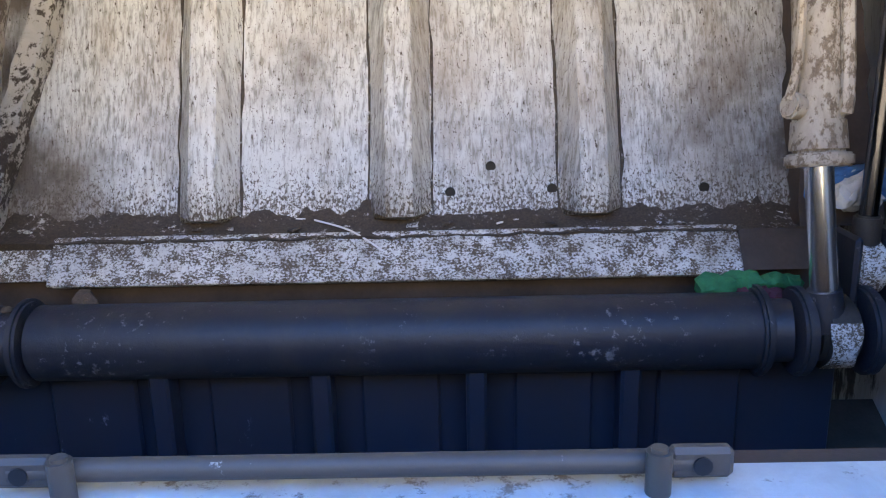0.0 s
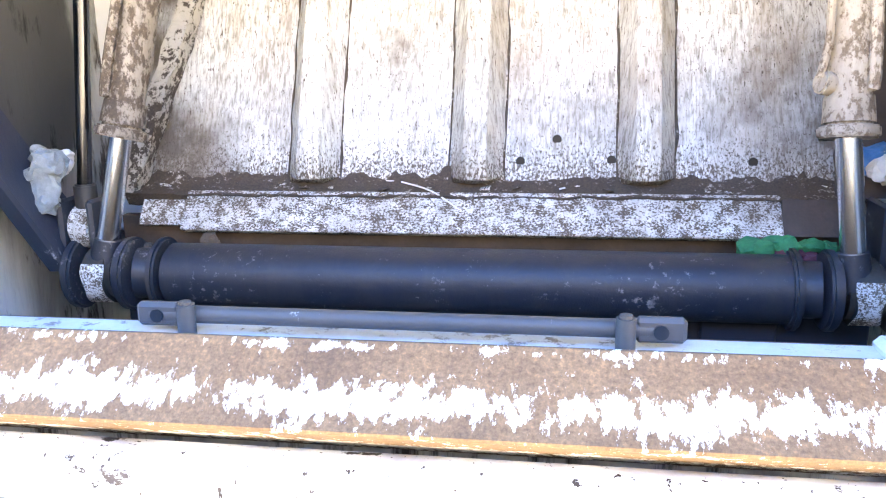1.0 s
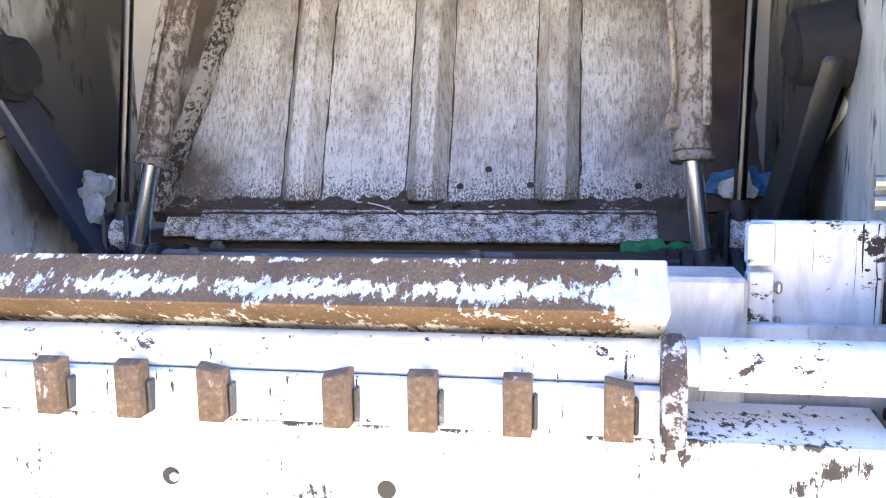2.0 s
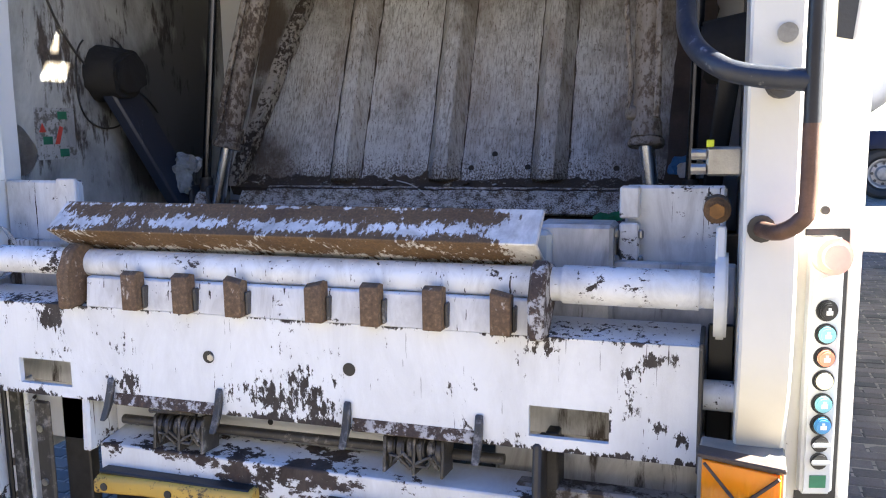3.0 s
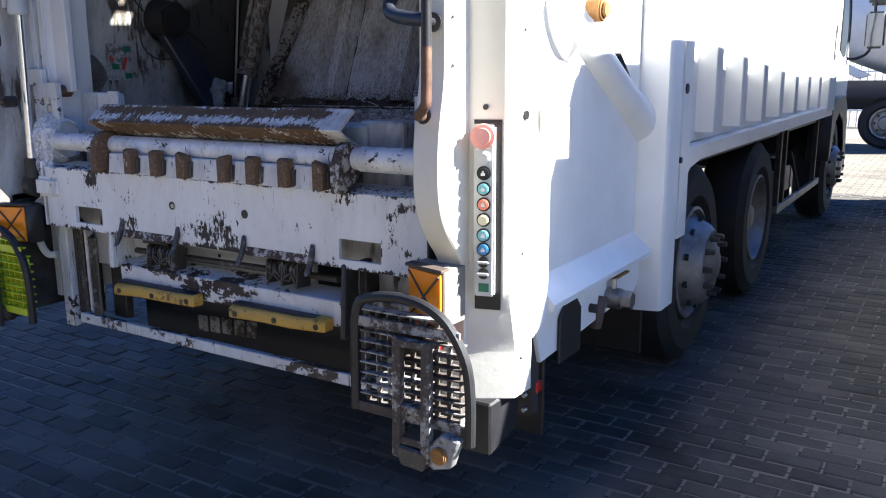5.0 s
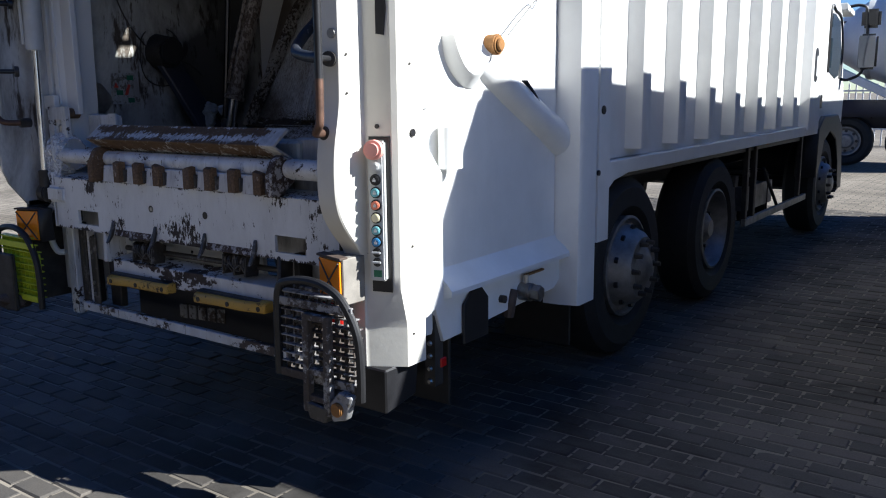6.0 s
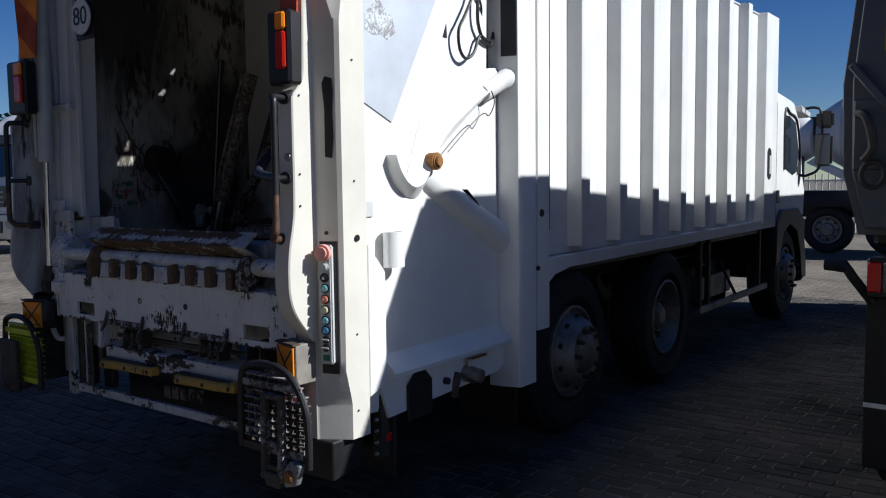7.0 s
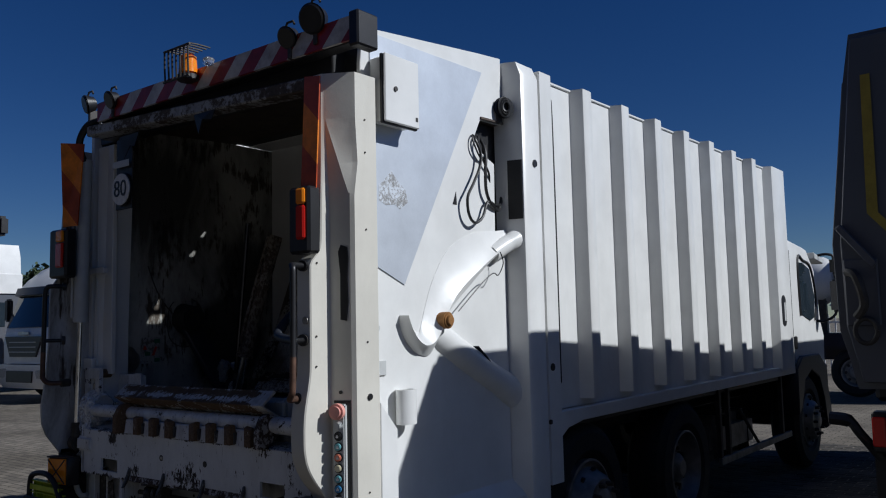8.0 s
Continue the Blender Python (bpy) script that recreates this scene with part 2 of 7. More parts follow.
def packer_mat():
    """White paint scoured by waste: fine upright scratches, brown runs, and speckle near the ledge."""
    m, nt, b = base_mat("scoured packer paint")
    v1 = coords(nt)

    def cut(fac, lo, hi, c0=(0, 0, 0), c1=(1, 1, 1)):
        r = ramp_node(nt, [(lo, c0), (hi, c1)])
        nt.links.new(fac, r.inputs["Fac"])
        return r.outputs["Color"]

    def add(p, q, op="ADD"):
        k = nt.nodes.new("ShaderNodeMath")
        k.operation = op
        nt.links.new(p, k.inputs[0])
        nt.links.new(q, k.inputs[1]) if not isinstance(q, (int, float)) else None
        if isinstance(q, (int, float)):
            k.inputs[1].default_value = q
        return k.outputs[0]

    big = noise_node(nt, coords(nt, (1, 1, 0.5)), 3.2, 5, 0.6)
    grain = noise_node(nt, coords(nt, (1, 0.5, 0.035)), 150, 4, 0.65)
    base = cut(add(grain, add(big, 0.25, "MULTIPLY")), 0.46, 0.66, (0.29, 0.28, 0.25), (0.66, 0.66, 0.63))
    wash = noise_node(nt, coords(nt, (1, 1, 0.16)), 7, 7, 0.68)
    col = mix_node(nt, cut(wash, 0.46, 0.74, (0, 0, 0), (0.75, 0.75, 0.75)), base, (0.25, 0.175, 0.11))
    run = noise_node(nt, coords(nt, (1, 0.5, 0.018)), 105, 5, 0.72)
    dash = noise_node(nt, coords(nt, (1, 1, 0.2)), 170, 6, 0.75)
    k = add(dash, add(run, 0.75, "MULTIPLY"))
    col = mix_node(nt, cut(k, 0.70, 0.74, (1, 1, 1), (0, 0, 0)), col, (0.075, 0.05, 0.034))
    speck = add(noise_node(nt, coords(nt, (1, 1, 0.6)), 190, 8, 0.75), band(nt, "Z", 1.33, 0.16, 0.13), "SUBTRACT")
    col = mix_node(nt, cut(speck, 0.375, 0.405, (1, 1, 1), (0, 0, 0)), col, (0.10, 0.075, 0.055))
    grime = add(noise_node(nt, v1, 5, 8, 0.7), spot_sum(nt, ((-0.78, 1.7, 1.40, 0.2, 0.42), (0.78, 1.75, 1.5, 0.32, 0.32), (-0.24, 1.8, 1.62, 0.16, 0.12), (0.9, 1.9, 2.0, 0.45, 0.3), (0.52, 1.75, 1.50, 0.1, 0.12), (-0.12, 1.75, 1.46, 0.12, 0.14), (-0.90, 1.74, 1.52, 0.13, 0.5), (-0.89, 1.80, 1.68, 0.13, 0.5), (-0.88, 1.86, 1.84, 0.13, 0.5), (-0.87, 1.92, 2.0, 0.13, 0.5), (-0.86, 2.0, 2.18, 0.14, 0.5))))
    # grime along the foot; the plate is also darker towards its top
    grime = add(add(grime, band(nt, "Z", 1.32, 0.055, 0.22)), band(nt, "Z", 2.25, 0.6, 0.2))
    col = mix_node(nt, cut(grime, 0.54, 0.86, (0, 0, 0), (0.92, 0.92, 0.92)), col, (0.105, 0.078, 0.055))
    nt.links.new(col, b.inputs["Base Color"])
    b.inputs["Roughness"].default_value = 0.5
    bump_node(nt, b, k, 0.3, 0.004)
    return m


WHITE = worn("white truck paint", (0.79, 0.79, 0.77), (0.22, 0.2, 0.18), 0.2, 5, 0.32, dirty=0.16, dirt=(0.45, 0.42, 0.36), edge=0.02)
CREAM = worn("cream column paint", (0.68, 0.655, 0.58), (0.2, 0.16, 0.12), 0.24, 8, 0.4, dirty=0.18, dirt=(0.4, 0.35, 0.28), edge=0.015)
CHIPPED = worn("chipped white paint", (0.78, 0.79, 0.79), (0.034, 0.025, 0.02), 0.35, 34, 0.38, (0.75, 1, 1.1), dirty=0.5, dirt=(0.11, 0.09, 0.078), edge=0.012, rust=(0.07, 0.045, 0.032), cluster=0.55, scratch=0.015, grime_scale=13)
BEAM = worn("chipped white lift paint", (0.78, 0.79, 0.79), (0.034, 0.025, 0.02), 0.322, 60, 0.38, (1.25, 1, 0.6), dirty=0.28, dirt=(0.2, 0.18, 0.165), edge=0.012, rust=(0.05, 0.034, 0.026), cluster=0.4, scratch=-0.02, grime_scale=6, bands=(("Z", 1.101, 0.014, 0.15), ("Z", 0.846, 0.022, 0.19)),
            spots=((-0.735, 0.45, 1.055, 0.055, 0.24), (-0.69, 0.45, 1.05, 0.045, 0.22), (-0.685, 0.45, 0.99, 0.055, 0.23), (-0.70, 0.45, 1.09, 0.04, 0.2), (0.79, 0.45, 1.035, 0.036, 0.25), (0.787, 0.45, 0.99, 0.036, 0.25), (0.795, 0.45, 0.945, 0.036, 0.25), (0.835, 0.45, 1.06, 0.036, 0.28), (0.88, 0.45, 1.07, 0.032, 0.28), (0.85, 0.45, 0.918, 0.036, 0.27), (0.90, 0.45, 0.90, 0.034, 0.25), (0.745, 0.45, 0.91, 0.03, 0.27), (0.71, 0.45, 0.912, 0.022, 0.24), (0.0, 0.45, 0.92, 0.10, 0.19), (-0.09, 0.45, 0.925, 0.09, 0.17), (-0.17, 0.45, 0.89, 0.08, 0.19), (0.07, 0.45, 0.89, 0.08, 0.19), (-0.05, 0.45, 0.88, 0.09, 0.17), (0.62, 0.45, 1.075, 0.05, 0.15), (0.42, 0.45, 0.885, 0.07, 0.13), (-0.47, 0.45, 0.885, 0.09, 0.15), (0.56, 0.45, 0.88, 0.07, 0.15), (0.12, 0.45, 1.03, 0.03, 0.12)))
BADLY = worn("badly chipped white paint", (0.76, 0.77, 0.77), (0.05, 0.036, 0.028), 0.42, 20, 0.4, (0.7, 1, 1), dirty=0.45, dirt=(0.25, 0.21, 0.17), edge=0.012, rust=(0.11, 0.06, 0.036), cluster=0.6, scratch=0.025, grime_scale=7)
FLAKING = worn("flaking white paint", (0.74, 0.75, 0.75), (0.034, 0.022, 0.017), 0.475, 13, 0.42, (0.7, 1, 1), dirty=0.4, dirt=(0.2, 0.16, 0.13), edge=0.01, rust=(0.085, 0.045, 0.028), cluster=0.5, grime_scale=9)
RUST = worn("rusty lip paint", (0.78, 0.76, 0.72), (0.15, 0.09, 0.042), 0.612, 88, 0.5, (1.0, 0.5, 0.5), (0.04, 0.02, 0.01), 0.7, (0.27, 0.15, 0.065), edge=0.02, grime_scale=9, cluster=0.3, spots=((0.60, 0.48, 1.34, 0.14, -0.45), (-0.72, 0.48, 1.33, 0.09, -0.4)), bands=(("Z", 1.322, 0.02, -0.17), ("Z", 1.362, 0.006, -0.08), ("Z", 1.352, 0.012, 0.06), ("Z", 1.24, 0.03, -0.16)))
RUBBED = worn("rubbed bracket", (0.5, 0.48, 0.46), (0.06, 0.04, 0.03), 0.53, 40, 0.6, dirty=0.5, dirt=(0.05, 0.035, 0.025), rust=(0.14, 0.08, 0.05), grime_scale=14)
TOOTH = worn("rusty tooth", (0.5, 0.42, 0.32), (0.15, 0.092, 0.048), 0.66, 45, 0.6, (1, 1, 0.5), dirty=0.6, rust=(0.3, 0.185, 0.1), dirt=(0.08, 0.042, 0.022), grime_scale=14)
STAINED = worn("streaked grey-white panel", (0.6, 0.6, 0.59), (0.06, 0.045, 0.035), 0.4, 22, 0.45, (1, 1, 0.12), (0.06, 0.05, 0.042), 0.9, edge=0.05, grime_scale=5, cluster=0.5)
PACKER = packer_mat()
LEDGE = worn("speckled apron paint", (0.74, 0.73, 0.70), (0.12, 0.09, 0.065), 0.5, 240, 0.6, (0.8, 1, 1), dirty=0.6, dirt=(0.12, 0.09, 0.065), edge=0.03, grime_scale=15, cluster=0.25)
SOIL = worn("caked soil", (0.5, 0.47, 0.43), (0.075, 0.055, 0.04), 0.64, 90, 0.9, dirty=0.6, dirt=(0.05, 0.038, 0.028), edge=0.04, grime_scale=8)
CRUST = worn("crusted plate edge", (0.5, 0.47, 0.42), (0.06, 0.045, 0.035), 0.485, 55, 0.85, dirty=0.6, dirt=(0.05, 0.038, 0.028), edge=0.03, grime_scale=9)
SILL = worn("rubbed sill paint", (0.5, 0.55, 0.56), (0.2, 0.17, 0.14), 0.40, 40, 0.45, (1, 1, 0.3), dirty=0.65, dirt=(0.25, 0.24, 0.22), edge=0.04, grime_scale=9)
BARGREY = worn("scuffed grey-brown bar", (0.06, 0.053, 0.05), (0.4, 0.38, 0.36), 0.33, 40, 0.5, dirty=0.3, edge=0.02)
# stained brown parts; also the hopper roof and back, darkened for shade
BROWNED = plain("brown stained and shade-dark steel", (0.085, 0.06, 0.046), 0.7, 0.1, 0.5, 7)
# soot low on the walls; the two spots at z 2.6 paint shade under the roof
HOPPER = worn("stained hopper wall", (0.53, 0.53, 0.48), (0.1, 0.08, 0.06), 0.42, 26, 0.6, (1, 1, 0.25), (0.014, 0.013, 0.013), 0.9, edge=0.05, grime_scale=2.6, cluster=0.5, soot_shade=((-1.15, 1.22, 1.70, 0.16, 0.4), (-1.15, 1.62, 1.62, 0.36, 1.1), (-1.15, 1.45, 1.42, 0.25, 0.5), (-1.15, 1.8, 2.1, 0.4, 0.5), (1.02, 1.25, 1.75, 0.25, 0.5), (1.02, 1.35, 1.4, 0.3, 0.5), (1.02, 1.6, 1.8, 0.4, 0.3), (-1.1, 0.9, 2.6, 0.7, 0.35), (1.02, 0.9, 2.6, 0.7, 0.35)))
BLUEBLACK = worn("blue-black worn steel", (0.015, 0.021, 0.034), (0.2, 0.2, 0.21), 0.36, 60, 0.46, dirty=0.6, dirt=(0.045, 0.041, 0.041), edge=0.03, grime_scale=13)
BLADE = worn("dark blue blade steel", (0.018, 0.026, 0.045), (0.3, 0.32, 0.35), 0.3, 20, 0.42, (1, 1, 0.5), (0.05, 0.03, 0.02), 0.4)
CASTING = worn("caked cream cylinder", (0.46, 0.41, 0.34), (0.19, 0.15, 0.11), 0.47, 75, 0.55, (1, 1, 0.6), (0.13, 0.09, 0.06), 0.8, edge=0.04, grime_scale=9)
GREASECAST = worn("greasy caked cylinder", (0.33, 0.29, 0.24), (0.10, 0.075, 0.055), 0.5, 60, 0.55, (1, 1, 0.6), (0.045, 0.034, 0.025), 0.9, edge=0.04, grime_scale=7)
CHROME = plain("chrome rod", (0.92, 0.93, 0.95), 0.24, 1.0, 0.12, 10, 0.03, (1, 1, 0.2))
STEEL = plain("bare steel", (0.42, 0.41, 0.39), 0.38, 0.9, 0.4, 14)
GUIDE = plain("dark oiled rod", (0.14, 0.14, 0.15), 0.22, 1.0, 0.3, 10, 0.03, (1, 1, 0.2))
GREASY = worn("greasy dark steel", (0.05, 0.045, 0.04), (0.26, 0.24, 0.22), 0.4, 40, 0.45, dirty=0.6, dirt=(0.02, 0.017, 0.014), edge=0.06, grime_scale=14)
DIRTYGALV = worn("dirty galvanised steel", (0.36, 0.36, 0.36), (0.07, 0.055, 0.045), 0.5, 34, 0.45, dirty=0.75, dirt=(0.06, 0.05, 0.04), edge=0.05, grime_scale=7, cluster=0.5)
RIM = plain("dusty wheel rim", (0.27, 0.262, 0.25), 0.5, 0.5, 0.45, 9)
GALV = plain("galvanised steel", (0.5, 0.51, 0.52), 0.42, 0.85, 0.3, 12)
DARKSTEEL = plain("dirty dark steel", (0.06, 0.055, 0.05), 0.55, 0.3, 0.5, 15)
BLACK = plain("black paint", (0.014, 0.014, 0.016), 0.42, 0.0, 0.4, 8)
RUBBER = plain("tyre rubber", (0.013, 0.013, 0.013), 0.75, 0.0, 0.4, 20, 0.3)
BARRUBBER = plain("black rubber", (0.013, 0.013, 0.014), 0.5, 0, 0.4, 16)
YELLOW = worn("worn yellow rubber", (0.62, 0.37, 0.055), (0.06, 0.04, 0.02), 0.39, 34, 0.55, dirty=0.35)
STEPYELLOW = plain("fluorescent yellow step", (0.6, 0.68, 0.03), 0.5, 0, 0.25, 12)
AMBER = lens("amber lens", (0.85, 0.25, 0.01))
REDLENS = lens("red lens", (0.5, 0.015, 0.01))
ORANGE = stripes("orange hazard film", (0.95, 0.27, 0.015), (0.5, 0.075, 0.012), 0.2, 1.0)
HAZARD = stripes("red and white hazard film", (0.3, 0.02, 0.02), (0.62, 0.6, 0.58), 0.12, -1.0)
# a pale box coloured as dark as it looks in shade
LAMPBOX = plain("shade-dark lamp box", (0.24, 0.22, 0.19), 0.6, 0, 0.3, 12)
GREASEBLACK = plain("black caked grease", (0.011, 0.010, 0.009), 0.75, 0, 0.5, 30, 0.6)
GREYPANEL = plain("grey panel plastic", (0.52, 0.53, 0.52), 0.45, 0, 0.12, 10)
ALU = plain("bare aluminium patch", (0.62, 0.66, 0.72), 0.42, 0.35, 0.12, 5, 0.05)
RUSTBROWN = plain("brown rubbed steel", (0.13, 0.07, 0.045), 0.55, 0.3, 0.5, 20)
PINRUST = plain("rusty pin", (0.32, 0.15, 0.04), 0.7, 0.2, 0.4, 25)
HOSE = plain("black hose", (0.012, 0.012, 0.013), 0.45, 0, 0.3, 12)
WRAP = film_mat()
INDIGO = plain("navy cab paint", (0.006, 0.012, 0.035), 0.14, 0, 0.2, 4, 0.0)
TIPGREY = worn("dark blue-grey tipper paint", (0.075, 0.085, 0.11), (0.10, 0.085, 0.07), 0.3, 5, 0.45, dirty=0.3, edge=0.02)
DRUM = plain("white mixer drum", (0.72, 0.72, 0.71), 0.5, 0, 0.12, 2)
WINDOW = plain("dark window glass", (0.02, 0.03, 0.04), 0.04, 0.0, 0.1, 2, 0.0)
MIRROR = plain("mirror glass", (0.8, 0.82, 0.84), 0.03, 1.0, 0.02, 2, 0.0)
LAMPWHITE = clear_glass("clear lens", (0.8, 0.82, 0.84), 0.08)
DECAL = worn("worn-off decal", (0.62, 0.66, 0.72), (0.3, 0.3, 0.3), 0.5, 60, 0.5, (1, 1, 1), dirty=0.1, edge=0.05)
PAVER = paver_mat()
YARD = yard_mat()
LEAF = plain("far leaves", (0.05, 0.075, 0.03), 0.8, 0, 0.5, 1.5)
GREENCLOTH = plain("green cloth", (0.02, 0.22, 0.09), 0.75, 0, 0.35, 40, 0.5)
MAROON = plain("maroon cloth", (0.12, 0.03, 0.05), 0.8, 0, 0.4, 40, 0.5)
PAPER = plain("white paper", (0.75, 0.74, 0.72), 0.7, 0, 0.2, 30, 0.4)
FILMGREY = plain("grey plastic sheet", (0.3, 0.33, 0.34), 0.3, 0, 0.4, 30, 0.6)
BLUEBAG = plain("blue plastic bag", (0.05, 0.22, 0.5), 0.35, 0, 0.4, 30, 0.6)
STICKER = worn("scuffed sticker", (0.42, 0.42, 0.40), (0.16, 0.15, 0.13), 0.46, 45, 0.5, dirty=0.7, dirt=(0.15, 0.14, 0.12), edge=0.03, grime_scale=16)
GREENSTICK = plain("green sticker", (0.02, 0.16, 0.08), 0.4, 0, 0.2, 30)
REDSTICK = plain("red sticker", (0.55, 0.06, 0.04), 0.4, 0, 0.2, 30)
BTN_RED, BTN_CREAM = plain("red button", (0.72, 0.24, 0.15), 0.35, 0, 0.1), plain("cream button", (0.7, 0.65, 0.45), 0.35, 0, 0.1)
BTN_BLUE, BTN_TEAL = plain("blue button", (0.06, 0.24, 0.46), 0.35, 0, 0.1), plain("teal button", (0.2, 0.46, 0.5), 0.35, 0, 0.1)
BTN_PINK = plain("faded red knob", (0.78, 0.36, 0.3), 0.45, 0, 0.15)


# ---- building helpers ----
def thing(name, at, label, category, group="", kind=""):
    ob = new(name)
    ob.empty_display_size = 0.1
    ob.location = at
    return tagged(ob, label, category, group, kind)


def smooth(me, deg=35):
    for p in me.polygons:
        p.use_smooth = True
    bm = bmesh.new()
    bm.from_mesh(me)
    for e in bm.edges:
        if len(e.link_faces) == 2 and e.calc_face_angle(0) > radians(deg):
            e.smooth = False
    bm.to_mesh(me)
    bm.free()


def part(name, bm, material, parent=None, label="", round_off=True):
    """Links a bmesh in world places as one mesh under a thing or a part."""
    bmesh.ops.recalc_face_normals(bm, faces=bm.faces)
    me = bpy.data.meshes.new(name)
    bm.to_mesh(me)
    bm.free()
    if round_off:
        smooth(me, 35 if round_off is True else round_off)
    me.materials.append(material)
    ob = new(name, me)
    if parent:
        ob.parent = parent
        ob.matrix_parent_inverse = Matrix.Translation(-parent.location) if parent.parent is None else Matrix()
    if label:
        tagged(ob, label)
    return ob


def alone(name, bm, material, label, category, group="", kind="", round_off=True):
    """A thing that is one mesh, with its origin at its base."""
    co = [v.co for v in bm.verts]
    c = Vector((sum(v.x for v in co) / len(co), sum(v.y for v in co) / len(co), min(v.z for v in co)))
    bmesh.ops.translate(bm, verts=bm.verts, vec=-c)
    ob = part(name, bm, material, None, "", round_off)
    ob.location = c
    return tagged(ob, label, category, group, kind)


def box(x0, x1, y0, y1, z0, z1, bevel=0.004, bm=None, turn=None, seg=1):
    b = bmesh.new()
    bmesh.ops.create_cube(b, size=1)
    bmesh.ops.scale(b, vec=(abs(x1 - x0), abs(y1 - y0), abs(z1 - z0)), verts=b.verts)
    if bevel:
        bmesh.ops.bevel(b, geom=list(b.edges), offset=min(bevel, 0.45 * min(abs(x1 - x0), abs(y1 - y0), abs(z1 - z0))), segments=seg, affect="EDGES")
    if turn is not None:
        bmesh.ops.transform(b, matrix=turn, verts=b.verts)
    bmesh.ops.translate(b, vec=((x0 + x1) / 2, (y0 + y1) / 2, (z0 + z1) / 2), verts=b.verts)
    return join(bm, b)


def join(bm, b):
    if bm is None:
        return b
    me = bpy.data.meshes.new("tmp")
    b.to_mesh(me)
    b.free()
    bm.from_mesh(me)
    bpy.data.meshes.remove(me)
    return bm


def rod(p, q, r, r2=None, seg=16, bevel=0.0, bm=None):
    """A round bar from p to q."""
    p, q = Vector(p), Vector(q)
    b = bmesh.new()
    bmesh.ops.create_cone(b, cap_ends=True, segments=seg, radius1=r, radius2=r if r2 is None else r2, depth=(q - p).length)
    if bevel:
        bmesh.ops.bevel(b, geom=[e for e in b.edges if abs(e.verts[0].co.z - e.verts[1].co.z) < 1e-6], offset=bevel, segments=2, affect="EDGES")
    m = (q - p).to_track_quat("Z", "Y").to_matrix().to_4x4()
    m.translation = (p + q) / 2
    bmesh.ops.transform(b, matrix=m, verts=b.verts)
    return join(bm, b)


def pipe(points, r, seg=10, bm=None, cap=True):
    """A bent round bar through points."""
    pts = [Vector(p) for p in points]
    b = bmesh.new()
    rings = []
    side = None
    for i, p in enumerate(pts):
        a, c = pts[max(0, i - 1)], pts[min(len(pts) - 1, i + 1)]
        d = (c - a).normalized()
        if side is None:
            side = d.orthogonal().normalized()
        side = (side - d * side.dot(d)).normalized()
        up = d.cross(side)
        rr = r[i] if isinstance(r, (list, tuple)) else r
        rings.append([b.verts.new(p + rr * (math.cos(t) * side + math.sin(t) * up)) for t in (2 * math.pi * k / seg for k in range(seg))])
    for u, w in zip(rings, rings[1:]):
        for k in range(seg):
            b.faces.new((u[k], u[(k + 1) % seg], w[(k + 1) % seg], w[k]))
    if cap:
        b.faces.new(rings[0])
        b.faces.new(rings[-1][::-1])
    return join(bm, b)


def curve_points(points, n=6):
    """A smooth way through points."""
    pts = [Vector(p) for p in points]
    out = []
    for i in range(len(pts) - 1):
        p0, p1, p2, p3 = pts[max(0, i - 1)], pts[i], pts[i + 1], pts[min(len(pts) - 1, i + 2)]
        for k in range(n):
            t = k / n
            out.append(0.5 * ((2 * p1) + (p2 - p0) * t + (2 * p0 - 5 * p1 + 4 * p2 - p3) * t * t + (3 * p1 - p0 - 3 * p2 + p3) * t ** 3))
    out.append(pts[-1])
    return out


def prism(poly, axis, a0, a1, bevel=0.0, bm=None):
    """A flat outline pushed along an axis. poly: (u, v) pairs: x: (y, z); y: (x, z); z: (x, y)."""
    b = bmesh.new()
    put = {"x": lambda u, v, a: (a, u, v), "y": lambda u, v, a: (u, a, v), "z": lambda u, v, a: (u, v, a)}[axis]
    lo = [b.verts.new(put(u, v, a0)) for u, v in poly]
    hi = [b.verts.new(put(u, v, a1)) for u, v in poly]
    b.faces.new(lo)
    b.faces.new(hi[::-1])
    n = len(poly)
    for k in range(n):
        b.faces.new((lo[k], lo[(k + 1) % n], hi[(k + 1) % n], hi[k]))
    bmesh.ops.recalc_face_normals(b, faces=b.faces)
    if bevel:
        bmesh.ops.bevel(b, geom=[e for e in b.edges if e.calc_face_angle(0) > 0.5], offset=bevel, segments=1, affect="EDGES", clamp_overlap=True)
    return join(bm, b)


def loft(sections, bm=None):
    """A skin over closed outlines of the same count."""
    b = bmesh.new()
    rings = [[b.verts.new(p) for p in s] for s in sections]
    for u, w in zip(rings, rings[1:]):
        for k in range(len(u)):
            b.faces.new((u[k], u[(k + 1) % len(u)], w[(k + 1) % len(u)], w[k]))
    b.faces.new(rings[0][::-1])
    b.faces.new(rings[-1])
    return join(bm, b)


